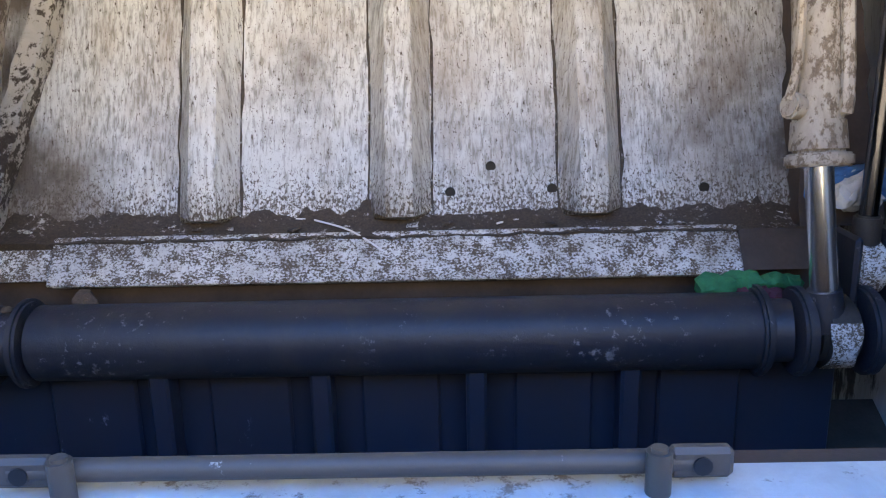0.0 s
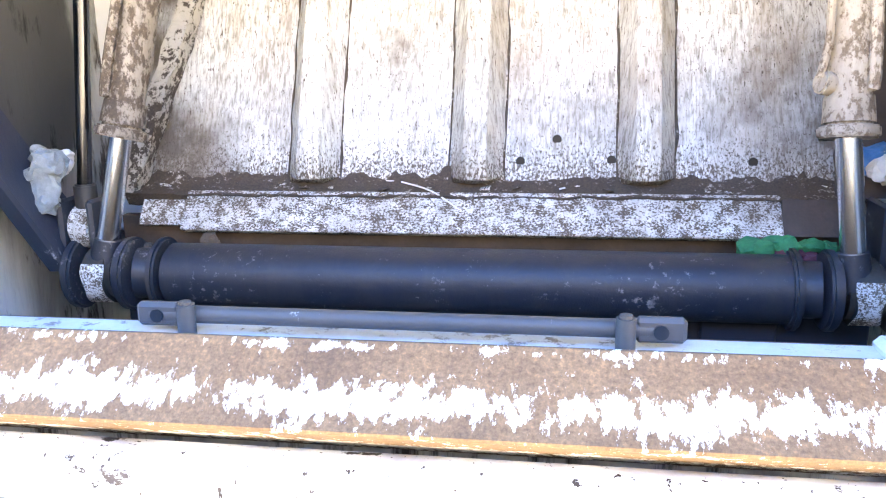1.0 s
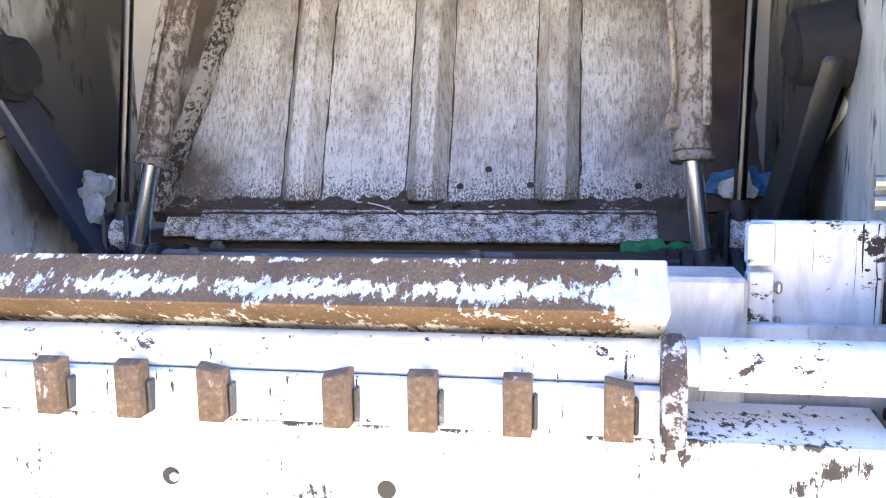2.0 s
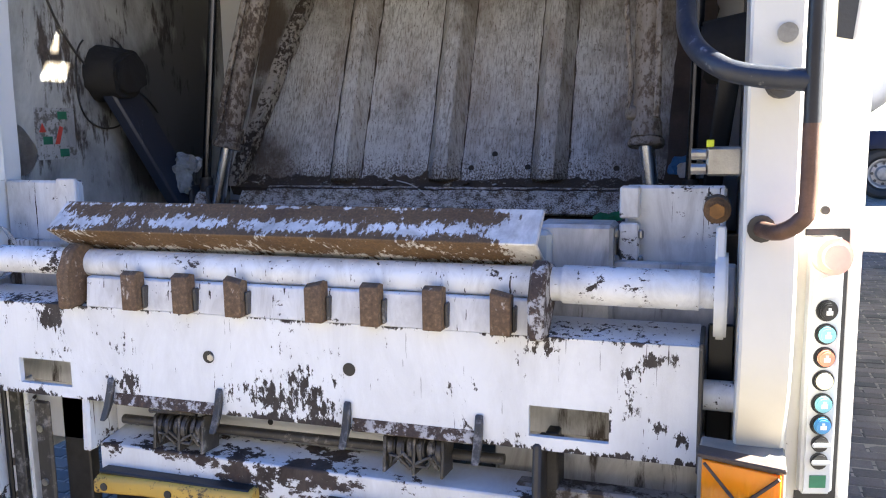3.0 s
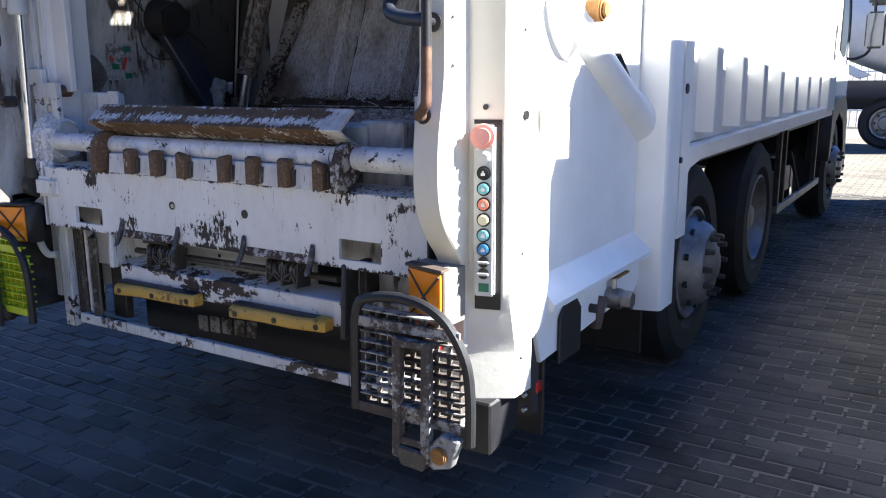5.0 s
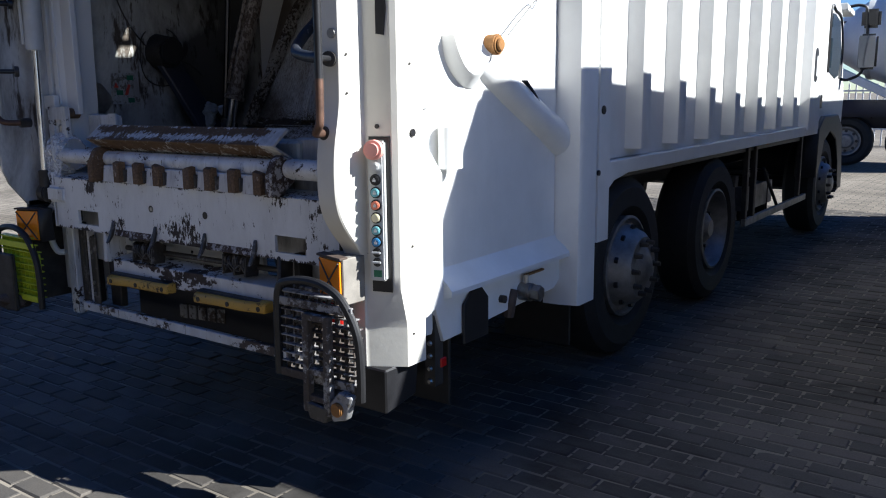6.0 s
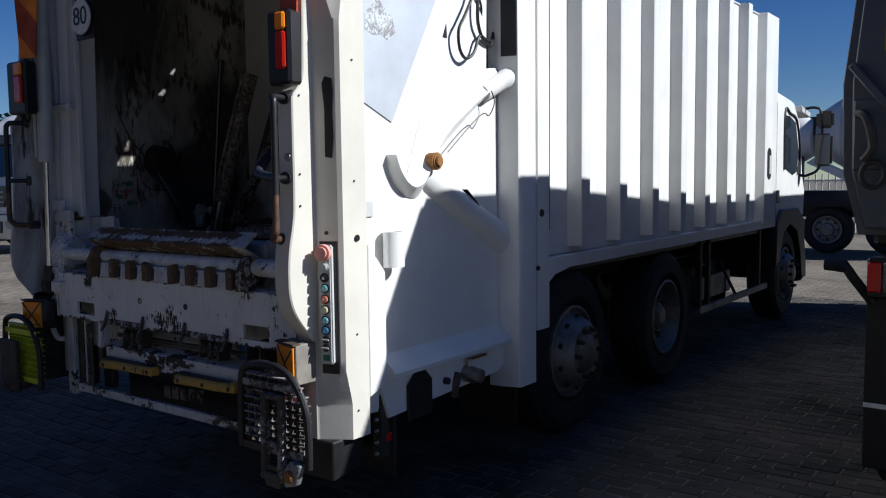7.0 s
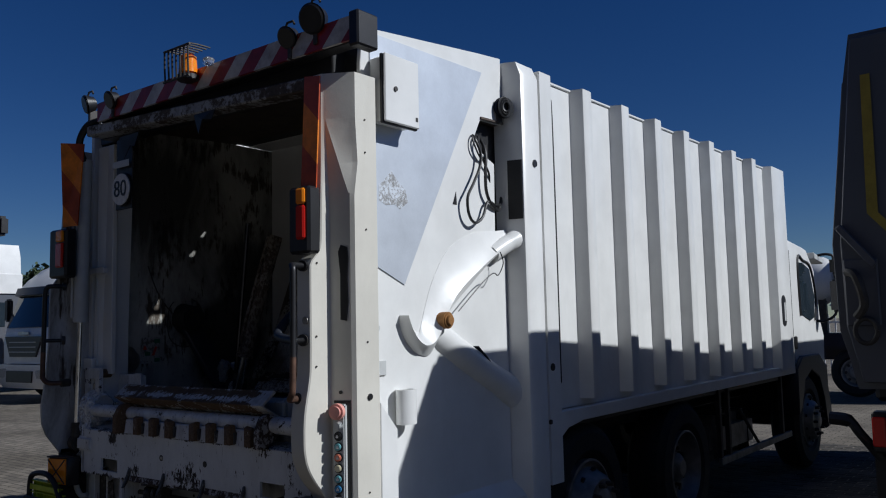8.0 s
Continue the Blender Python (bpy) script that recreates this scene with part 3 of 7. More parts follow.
def sheet_with_holes(us, vs, skip, axis, a0, a1, bm=None):
    """A plate cut into a grid, with some cells left open."""
    b = bmesh.new()
    put = {"x": lambda u, v, a: (a, u, v), "y": lambda u, v, a: (u, a, v), "z": lambda u, v, a: (u, v, a)}[axis]
    vert = {}

    def v(i, j, a):
        if (i, j, a) not in vert:
            vert[i, j, a] = b.verts.new(put(us[i], vs[j], a))
        return vert[i, j, a]

    nu, nv = len(us) - 1, len(vs) - 1
    there = lambda i, j: 0 <= i < nu and 0 <= j < nv and (i, j) not in skip
    for i in range(nu):
        for j in range(nv):
            if not there(i, j):
                continue
            b.faces.new((v(i, j, a0), v(i + 1, j, a0), v(i + 1, j + 1, a0), v(i, j + 1, a0)))
            b.faces.new((v(i, j, a1), v(i, j + 1, a1), v(i + 1, j + 1, a1), v(i + 1, j, a1)))
            for di, dj, p, q in ((-1, 0, (0, 0), (0, 1)), (1, 0, (1, 0), (1, 1)), (0, -1, (0, 0), (1, 0)), (0, 1, (0, 1), (1, 1))):
                if not there(i + di, j + dj):
                    b.faces.new((v(i + p[0], j + p[1], a0), v(i + q[0], j + q[1], a0), v(i + q[0], j + q[1], a1), v(i + p[0], j + p[1], a1)))
    return join(bm, b)


def crumple(bm, amount, scale, seed=0):
    for w in bm.verts:
        n = noise.noise_vector(w.co * scale + Vector((seed * 7.1, seed * 3.3, 0)))
        w.co += n * amount
    return bm


def ball(c, r, bm=None, sub=2, squash=(1, 1, 1)):
    b = bmesh.new()
    bmesh.ops.create_icosphere(b, subdivisions=sub, radius=1)
    for w in b.verts:
        w.co = Vector((w.co.x * r * squash[0], w.co.y * r * squash[1], w.co.z * r * squash[2])) + Vector(c)
    return join(bm, b)


def mirror_x(bm, x=0.0):
    for w in bm.verts:
        w.co.x = 2 * x - w.co.x
    bmesh.ops.reverse_faces(bm, faces=bm.faces)
    return bm


# ---- ground ----
bmg = bmesh.new()
bmesh.ops.create_grid(bmg, x_segments=8, y_segments=8, size=700)
bmesh.ops.translate(bmg, verts=bmg.verts, vec=(0, 0, -0.005))
alone("ground", bmg, YARD, "grey paved truck yard reaching to the horizon", "ground", kind="structure", round_off=False)


# ---- tailgate of the refuse truck ----
RIDGE = [(0.50, 0.405), (0.88, 0.402), (0.94, 0.385), (0.987, 0.34), (1.04, 0.300), (1.09, 0.275), (1.15, 0.263), (1.236, 0.262), (1.30, 0.267), (1.35, 0.276), (1.40, 0.288), (1.465, 0.300), (1.55, 0.303), (1.955, 0.303), (1.985, 0.345), (2.01, 0.360), (2.04, 0.366), (2.37, 0.376), (2.81, 0.382)]


def ridge_y(z):
    zs, ys = [a for a, _ in RIDGE], [b for _, b in RIDGE]
    return sum(float(np.interp(z + d, zs, ys)) for d in (-0.02, -0.01, 0.0, 0.01, 0.02)) / 5


def column(side):
    """A pressed-steel corner column; its rear edge swings out towards the loading sill, and a recess is pressed into its face."""
    zs = {0.50, 0.62, 0.648, 0.652, 0.68, 0.70, 0.75, 0.775, 0.785, 0.80, 0.848, 0.852, 2.2, 2.25, 2.26, 2.33, 2.395, 2.405, 2.5, 2.598, 2.602, 2.7, 2.81}
    zs |= {round(0.86 + 0.02 * k, 3) for k in range(32)} | {round(1.5 + 0.1 * k, 3) for k in range(4)} | {round(1.88 + 0.02 * k, 3) for k in range(10)}
    secs = []
    for z in sorted(zs):
        yr = ridge_y(z)
        if z >= 2.4:
            c = Vector((1.199, 0.463 - 0.013 * min(1, (z - 2.4) / 0.2)))
        else:
            c = Vector((1.199, 0.440 + 0.023 * max(0, (z - 2.25) / 0.15) + 0.035 * min(1, max(0, (0.8 - z) / 0.14))))
        corner = Vector((1.09, yr + 0.006))
        if z > 2.6 or z < 0.65:
            b0, b1, d = corner.lerp(c, 0.05), corner.lerp(c, 0.08), corner.lerp(c, 0.12)
        elif z < 0.85:
            k = min(1, (z - 0.65) / 0.13)
            b1 = corner.lerp(c, 0.08).lerp(Vector((1.192, 0.4395)), k)
            b0 = Vector((1.098, max(corner.y + 0.004, b1.y - 0.28 * (b1.x - 1.098))))
            d = b1.lerp(c, 0.5)
        else:
            # the recess runs out in a slanting wedge below the head of the column
            k = min(1, max(0, (2.6 - z) / 0.34))
            b1 = corner.lerp(c, 0.08).lerp(Vector((1.192, 0.4395)), k)
            b0 = Vector((1.098, max(corner.y + 0.004, b1.y - 0.28 * (b1.x - 1.098))))
            d = corner.lerp(c, 0.12).lerp(Vector((1.198, 0.462)), min(1, (2.6 - z) / 0.2)) if z > 2.4 else b1.lerp(c, 0.94)
        dy = 0.60
        pts = [(1.0, yr + 0.03), (1.0, yr + 0.006), (1.005, yr + 0.001), (1.085, yr), tuple(corner), tuple(b0), tuple(b1), tuple(d), tuple(c), (1.217, c.y + 0.012), (1.222, dy - 0.01), (1.215, dy), (1.14, dy + 0.02), (1.0, dy + 0.02)]
        secs.append([(side * px, py, z) for px, py in pts])
    return loft(secs)


truck = thing("refuse_truck", (0, 3.5, 0), "white rear-loading refuse truck with an open dirty hopper", "garbage truck")
# side skins
skin = [(0.58, 0.56), (0.74, 0.55), (0.80, 0.70), (1.76, 0.70), (1.76, 2.15), (1.66, 2.15), (1.67, 2.57), (1.52, 2.63), (1.485, 2.70), (1.545, 2.805), (1.76, 2.81), (1.76, 3.205), (1.55, 3.185), (0.66, 3.085), (0.60, 3.07), (0.58, 2.9)]
tailgate = part("tailgate", prism(skin, "x", 1.115, 1.14, 0.003), WHITE, truck, "white scuffed tailgate round an open hopper")
part("corner_column", column(1), CREAM, tailgate, "cream pressed-steel corner column", 22)
# the left column is open: a curved outer plate, a pillar, and the lift cylinder between them
outer = [(ridge_y(z) - 0.02, z) for z in (0.93, 0.97, 1.05, 1.12, 1.22, 1.4, 1.6, 1.8, 1.93, 2.0, 2.4, 2.81)] + [(0.60, 2.81), (0.60, 0.93)]
# streaked material on a white plate; its darkness stands in for shade
part("corner_plate", prism(outer, "x", -1.235, -1.215, 0.002), STAINED, tailgate, "curved white corner plate")
part("corner_flange", prism([(-1.22, 0.56), (-1.0, 0.56), (-1.0, 0.59), (-1.22, 0.59)], "z", 1.40, 2.84, 0.003), WHITE, tailgate)
part("pillar", loft([[(-1.20 + k, 0.60, z), (-1.185 + k, 0.585, z), (-1.115 + k, 0.615, z), (-1.105 + k, 0.63, z), (-1.105 + k, 0.77, z), (-1.20 + k, 0.77, z)] for z, k in ((0.95, -0.02), (1.45, 0.0), (1.7, 0.0), (2.84, 0.04))]), WHITE, tailgate)
part("pillar_edge", box(-1.135, -1.125, 0.535, 0.547, 1.45, 2.8, 0.003), WHITE, tailgate)
part("cross_plate", box(-1.235, -1.12, 0.50, 0.53, 1.43, 1.50, 0.005), WHITE, tailgate)
part("cross_plate", box(-1.235, -1.0, 0.50, 0.53, 2.02, 2.06, 0.005), WHITE, tailgate)
part("hinge_plate", sheet_with_holes([-1.165, -1.12, -1.045, -1.0], [1.10, 1.23, 1.375, 1.44], {(1, 1)}, "y", 0.485, 0.51), CHIPPED, tailgate)
part("hinge_link", box(-1.10, -1.075, 0.495, 0.515, 1.20, 1.35, 0.008), STEEL, tailgate)
part("side_bracket", prism([(-1.2, 1.21), (-1.09, 1.25), (-1.09, 1.20), (-1.15, 1.20), (-1.15, 1.185), (-1.2, 1.185)], "y", 0.46, 0.475, 0.004), WHITE, tailgate)
# added dark backing that blocks the view to sunlit ground
part("corner_skirt", box(-1.235, -1.215, 0.36, 0.60, 0.42, 0.96, 0.004), DARKSTEEL, tailgate)
part("inner_post", box(-1.14, -1.09, 0.50, 0.56, 0.80, 1.40, 0.005), WHITE, tailgate)

part("side_panel", prism([(0.58, 0.47), (1.98, 0.47), (1.98, 3.09), (0.58, 3.03)], "x", -1.245, -1.21, 0.003), WHITE, tailgate)
part("inner_wall", box(-1.195, -1.15, 0.62, 2.2, 0.62, 3.03, 0.003), HOPPER, tailgate, "stained grey inner wall")
part("inner_wall", sheet_with_holes([0.64, 1.72, 1.84, 2.2], [0.62, 2.3, 2.52, 3.03], {(1, 1)}, "x", 1.02, 1.06), HOPPER, tailgate)
# lower roll of the side panel
roll = [(1.10, 0.82), (1.135, 0.815), (1.15, 0.79), (1.19, 0.755), (1.215, 0.725), (1.215, 0.705), (1.19, 0.695), (1.10, 0.695)]
part("side_ledge", prism([(x, z) for x, z in roll], "y", 0.775, 1.80), WHITE, tailgate)
part("lower_panel", prism([(0.785, 0.512), (1.0, 0.52), (1.30, 0.535), (1.72, 0.55), (1.80, 0.60), (1.80, 0.70), (0.72, 0.70)], "x", 1.14, 1.165, 0.003), WHITE, tailgate)
part("side_flap", prism([(0.91, 0.47), (1.10, 0.47), (1.10, 0.64), (1.05, 0.69), (0.97, 0.69), (0.91, 0.64)], "x", 1.168, 1.18, 0.004), BARRUBBER, tailgate, "black rubber flap")
# rear post at the joint with the body
post = [(1.08, 1.765), (1.16, 1.77), (1.252, 1.795), (1.262, 1.81), (1.262, 1.965), (1.25, 1.975), (1.08, 1.975)]
part("joint_post", loft([[(x, y, 0.455) for x, y in post], [(x, y, 3.10) for x, y in post], [(min(x, 1.22), y, 3.18) for x, y in post]]), WHITE, tailgate)
part("joint_post", loft([[(-max(x, 1.155) - 0.05, y, 0.44) for x, y in post], [(-max(x, 1.155) - 0.05, y, 3.10) for x, y in post], [(-min(max(x, 1.155), 1.22) - 0.05, y, 3.18) for x, y in post]]), WHITE, tailgate)
# aluminium patch plate
part("patch_plate", prism([(0.64, 3.06), (1.56, 3.075), (0.865, 1.865), (0.66, 1.95)], "x", 1.142, 1.146), ALU, tailgate, "bare aluminium patch plate")
part("corner_box", prism([(0.60, 1.33), (0.712, 1.2), (0.712, 0.70), (0.60, 0.66)], "x", 1.142, 1.2205, 0.003), WHITE, tailgate)
part("worn_decal", prism([(0.69, 2.26), (0.74, 2.24), (0.80, 2.25), (0.84, 2.23), (0.90, 2.27), (0.88, 2.33), (0.82, 2.37), (0.78, 2.41), (0.73, 2.36), (0.69, 2.33)], "x", 1.1462, 1.1472), DECAL, tailgate, "worn-off grey decal")
part("small_hole", prism([(1.27, 2.30), (1.305, 2.30), (1.30, 2.37)], "x", 1.14, 1.1425), BLACK, tailgate)
part("small_cover", box(1.14, 1.15, 0.64, 0.72, 1.44, 1.51, 0.003), GREYPANEL, tailgate)
part("small_cover", rod((1.138, 0.665, 1.66), (1.147, 0.665, 1.66), 0.02, bevel=0.003), GREYPANEL, tailgate)
# pressed arms round the pivot
low = curve_points([(0, 0.825, 1.715), (0, 0.838, 1.65), (0, 0.88, 1.585), (0, 0.955, 1.53), (0, 1.03, 1.518), (0, 1.085, 1.56), (0, 1.20, 1.725), (0, 1.40, 1.875), (0, 1.60, 2.01), (0, 1.76, 2.09)], 3)
top = curve_points([(0, 0.83, 1.72), (0, 0.90, 1.672), (0, 0.965, 1.632), (0, 0.99, 1.68), (0, 1.03, 1.78), (0, 1.09, 1.90), (0, 1.22, 2.06), (0, 1.44, 2.16), (0, 1.60, 2.18), (0, 1.76, 2.20)], 3)
secs = []
for p, q in zip(low, top):
    m1 = p.lerp(q, 0.22)
    m2 = p.lerp(q, 0.6)
    secs.append([(1.135, p.y, p.z), (1.146, p.y, p.z), (1.195, m1.y, m1.z), (1.2, p.lerp(q, 0.27).y, p.lerp(q, 0.27).z), (1.158, m2.y, m2.z), (1.1425, q.y, q.z), (1.135, q.y, q.z)])
part("pressed_arm", loft(secs), WHITE, tailgate, "pressed white arm cover over the pivot")
part("arm_cap", pipe(curve_points([(1.15, 1.60, 2.05), (1.165, 1.72, 2.11), (1.19, 1.84, 2.16)], 4), [0.05] * 6 + [0.06, 0.058, 0.045], 14), WHITE, tailgate)
part("torn_edge", pipe(curve_points([(1.2, 1.22, 1.735), (1.212, 1.42, 1.885), (1.215, 1.52, 1.94), (1.22, 1.56, 1.93), (1.215, 1.62, 2.0), (1.21, 1.60, 2.06)], 4), 0.003, 6), BLACK, tailgate)
lower_arm = pipe(curve_points([(1.10, 1.11, 1.63), (1.105, 1.3, 1.525), (1.11, 1.55, 1.40), (1.115, 1.80, 1.275)], 4), [0.075] + [0.085] * 9 + [0.09, 0.094, 0.094], 16)
part("pressed_arm", lower_arm, WHITE, tailgate)
part("arm_tear", prism([(1.42, 1.552), (1.50, 1.492), (1.56, 1.438), (1.50, 1.478)], "x", 1.13, 1.178), BLACK, tailgate)
pin = part("pivot_pin", rod((1.15, 1.11, 1.69), (1.225, 1.11, 1.69), 0.042, bevel=0.006, seg=20), PINRUST, tailgate, "rusty brown pivot pin")
part("pin_head", rod((1.225, 1.11, 1.69), (1.237, 1.11, 1.69), 0.026, bevel=0.003), PINRUST, tailgate)
# short open tube holder
holder = bmesh.new()
rim = [(1.185 + 0.045 * math.cos(t), 0.815 + 0.055 * math.sin(t)) for t in (2 * math.pi * k / 20 for k in range(20))]
rin = [(1.185 + 0.037 * math.cos(t), 0.815 + 0.047 * math.sin(t)) for t in (2 * math.pi * k / 20 for k in range(20))]
loft([[(x, y, 1.37) for x, y in rin], [(x, y, 1.21) for x, y in rin], [(x, y, 1.21) for x, y in rim], [(x, y, 1.37) for x, y in rim]], holder)
for fc in [q for q in holder.faces if len(q.verts) > 4]:
    holder.faces.remove(fc)
bmesh.ops.bridge_loops(holder, edges=[e for e in holder.edges if len(e.link_faces) == 1])
part("tube_holder", holder, WHITE, tailgate)
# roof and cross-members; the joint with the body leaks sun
# brown instead of white: the hopper's shade is put into the roof colour
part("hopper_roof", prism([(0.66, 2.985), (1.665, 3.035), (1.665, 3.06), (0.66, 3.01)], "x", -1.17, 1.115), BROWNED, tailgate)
for x0, x1 in ((-1.17, -0.295), (-0.225, -0.117), (-0.045, 0.29), (0.417, 0.442), (0.53, 1.115)):
    part("joint_seal", box(x0, x1, 1.66, 1.78, 3.04, 3.062, 0.002), BARRUBBER, tailgate)
for x0, x1, y0, y1, y2 in ((-0.295, -0.225, 1.66, 1.735, 1.755), (-0.117, -0.045, 1.66, 1.72, 1.745)):
    part("joint_seal", prism([(x0, y0), (x1, y0), (x1, y1), (x0, y2)], "z", 3.042, 3.06), BARRUBBER, tailgate)
part("joint_seal", prism([(0.29, 1.668), (0.417, 1.71), (0.417, 1.78), (0.29, 1.78)], "z", 3.042, 3.06), BARRUBBER, tailgate)
part("joint_roof", box(-1.17, 1.08, 1.78, 2.0, 3.035, 3.065, 0.003), WHITE, tailgate)
part("roof_lip", box(-1.17, 1.12, 0.60, 0.66, 2.86, 3.01, 0.004), BLACK, tailgate)
part("cross_member", prism([(-1.02, 2.865), (1.0, 2.765), (1.0, 2.83), (-1.02, 2.93)], "y", 0.42, 0.52, 0.008), DIRTYGALV, tailgate)
part("cross_member", box(-1.02, 1.02, 0.52, 0.68, 2.86, 3.0, 0.006), BLACK, tailgate)
part("torn_flap", crumple(prism([(-0.66, 2.80), (-0.46, 2.80), (-0.50, 2.73), (-0.55, 2.74), (-0.60, 2.67), (-0.63, 2.72)], "y", 0.425, 0.429), 0.01, 9), BARRUBBER, tailgate, "torn black rubber flap")
part("torn_flap", crumple(prism([(0.05, 2.82), (0.26, 2.82), (0.22, 2.76), (0.15, 2.77), (0.11, 2.70)], "y", 0.425, 0.429), 0.01, 9, 2), BARRUBBER, tailgate)
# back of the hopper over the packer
# its dark brown carries the deep shade of the hopper
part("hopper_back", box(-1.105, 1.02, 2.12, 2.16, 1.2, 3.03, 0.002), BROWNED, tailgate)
part("trough_floor", prism([(0.775, 1.29), (0.79, 1.05), (0.92, 0.86), (1.15, 0.78), (1.5, 0.80), (1.7, 0.9), (1.7, 0.86), (1.5, 0.76), (1.15, 0.74), (0.88, 0.83), (0.75, 1.02), (0.745, 1.29)], "x", -1.15, 1.02), BROWNED, tailgate, "dark brown trough floor")
part("sill_plate", box(-0.80, 0.60, 0.575, 0.72, 1.23, 1.312, 0.01), SILL, tailgate, "pale stained hopper sill")
part("sill_plate", box(0.56, 0.735, 0.60, 0.72, 1.10, 1.325, 0.008), STAINED, tailgate)
part("rear_wall", box(-1.04, 1.0, 0.63, 0.66, 0.80, 1.24, 0.004), STAINED, tailgate)
# side guards over the sill
for x0, x1, z0 in ((-1.10, -0.83, 1.10), (0.751, 0.975, 1.10)):
    part("side_guard", box(x0, x1, 0.70, 0.73, z0, 1.408, 0.006), CHIPPED, tailgate)
part("guard_strip", box(-0.895, -0.825, 0.685, 0.70, 1.20, 1.415, 0.004), CHIPPED, tailgate)
part("guard_strip", box(0.742, 0.787, 0.66, 0.70, 1.335, 1.408, 0.004), CHIPPED, tailgate)
part("guard_strip", box(0.742, 0.787, 0.655, 0.69, 1.20, 1.325, 0.004), CHIPPED, tailgate)
for x in (0.738, 0.792):
    for z in (1.24, 1.30):
        part("weld_tack", box(x - 0.006, x + 0.006, 0.648, 0.66, z - 0.011, z + 0.011, 0.004), STEEL, tailgate)
# lower frame
part("rear_apron", box(-0.98, 0.33, 0.60, 0.625, 0.655, 0.86, 0.004), WHITE, tailgate)
part("rear_apron", box(0.46, 0.95, 0.60, 0.625, 0.655, 0.86, 0.004), STAINED, tailgate)
for cx, cz in ((-0.62, 0.80), (-0.16, 0.775), (0.07, 0.80), (0.20, 0.79), (0.71, 0.79)):
    part("apron_hole", rod((cx, 0.598, cz), (cx, 0.602, cz), 0.008, seg=10), BLACK, tailgate)
part("lower_sill", prism([(0.49, 0.405), (0.53, 0.405), (0.53, 0.445), (0.49, 0.45)], "x", -0.95, 0.82, 0.004), BADLY, tailgate, "chipped white lower sill bar")
for x0, x1, y0, y1, z0, z1, mt in ((-1.075, -1.01, 0.47, 0.52, 0.35, 0.98, CHIPPED), (-1.008, -0.99, 0.50, 0.60, 0.40, 0.95, BLACK), (-0.985, -0.975, 0.5, 0.62, 0.40, 0.85, BADLY), (-0.955, -0.915, 0.48, 0.50, 0.38, 0.85, GREASY), (-0.90, -0.885, 0.48, 0.52, 0.38, 0.84, CHIPPED), (-0.975, -0.955, 0.56, 0.60, 0.40, 0.84, GREASY), (-0.86, -0.77, 0.60, 0.64, 0.42, 0.82, DARKSTEEL), (0.60, 0.63, 0.52, 0.60, 0.50, 0.86, DARKSTEEL)):
    part("guide_post", box(x0, x1, y0, y1, z0, z1, 0.004), mt, tailgate)
part("bumper_rail", box(0.53, 1.0, 0.52, 0.58, 0.69, 0.728, 0.006), DIRTYGALV, tailgate)
part("guide_channel", sheet_with_holes([-0.985, -0.972, -0.925, -0.912], [0.40, 0.43, 0.80, 0.84], {(1, 1)}, "y", 0.52, 0.53), CHIPPED, tailgate)
part("guide_plate", box(-0.87, -0.815, 0.505, 0.52, 0.44, 0.80, 0.006), GREASY, tailgate)
for z in (0.50, 0.56, 0.72):
    part("plate_bolt", rod((-0.845, 0.498, z), (-0.845, 0.506, z), 0.011, seg=10), STEEL, tailgate)
part("loop_bracket", pipe(curve_points([(-1.10, 0.47, 0.90), (-1.15, 0.45, 0.92), (-1.17, 0.44, 0.86), (-1.165, 0.44, 0.74), (-1.13, 0.45, 0.68), (-1.09, 0.47, 0.68)], 4), 0.016, 8), WHITE, tailgate)
part("column_foot", prism([(0.40, 0.33), (0.58, 0.36), (0.60, 0.50), (0.40, 0.50)], "x", 1.0, 1.18, 0.006), BLACK, tailgate)
part("bolt_strip", prism([(1.10, 0.745), (1.15, 0.745), (1.15, 0.80), (1.142, 0.80), (1.142, 0.753), (1.10, 0.753)], "z", 0.33, 0.69), DARKSTEEL, tailgate)
part("side_reflector", box(1.145, 1.155, 0.78, 0.82, 0.40, 0.44, 0.003), REDLENS, tailgate)
for k in range(7):
    part("bolt", rod((1.126, 0.745, 0.35 + 0.053 * k), (1.126, 0.734, 0.35 + 0.053 * k), 0.012, 0.008, 8), STEEL, tailgate)
# wall fittings inside the hopper
loop = [(-1.145, 1.22 + 0.15 * math.sin(t) + 0.01 * math.sin(3 * t), 1.725 + 0.165 * math.cos(t)) for t in (0.3 + 5.4 * k / 36 for k in range(37))]
part("wire_loop", pipe(loop, 0.0035, 6), DARKSTEEL, tailgate, "thin bent wire loop")
part("wire_loop", pipe(curve_points([(-1.145, 0.93, 2.10), (-1.143, 1.0, 1.93), (-1.14, 1.10, 1.80), (-1.14, 1.20, 1.74), (-1.135, 1.40, 1.69), (-1.14, 1.50, 1.62)], 4), 0.004, 6), DARKSTEEL, tailgate)
drop = [(0.81 + 0.07 * math.cos(t) * (1 if math.sin(t) < 0 else 1 - 0.55 * math.sin(t)), 1.495 + 0.08 * math.sin(t)) for t in (2 * math.pi * k / 20 for k in range(20))]
part("drop_plate", prism(drop, "x", -1.15, -1.14, 0.002), STEEL, tailgate, "dull steel drop-shaped plate")
boss = part("arm_boss", crumple(rod((-1.15, 1.21, 1.755), (-1.01, 1.20, 1.745), 0.1, 0.08, 28, 0.012), 0.014, 30), GREASEBLACK, tailgate, "boss caked with black grease")
part("arm_boss", crumple(rod((1.03, 1.16, 1.745), (0.9, 1.16, 1.735), 0.1, 0.08, 28, 0.012), 0.012, 25, 3), GREASEBLACK, tailgate)
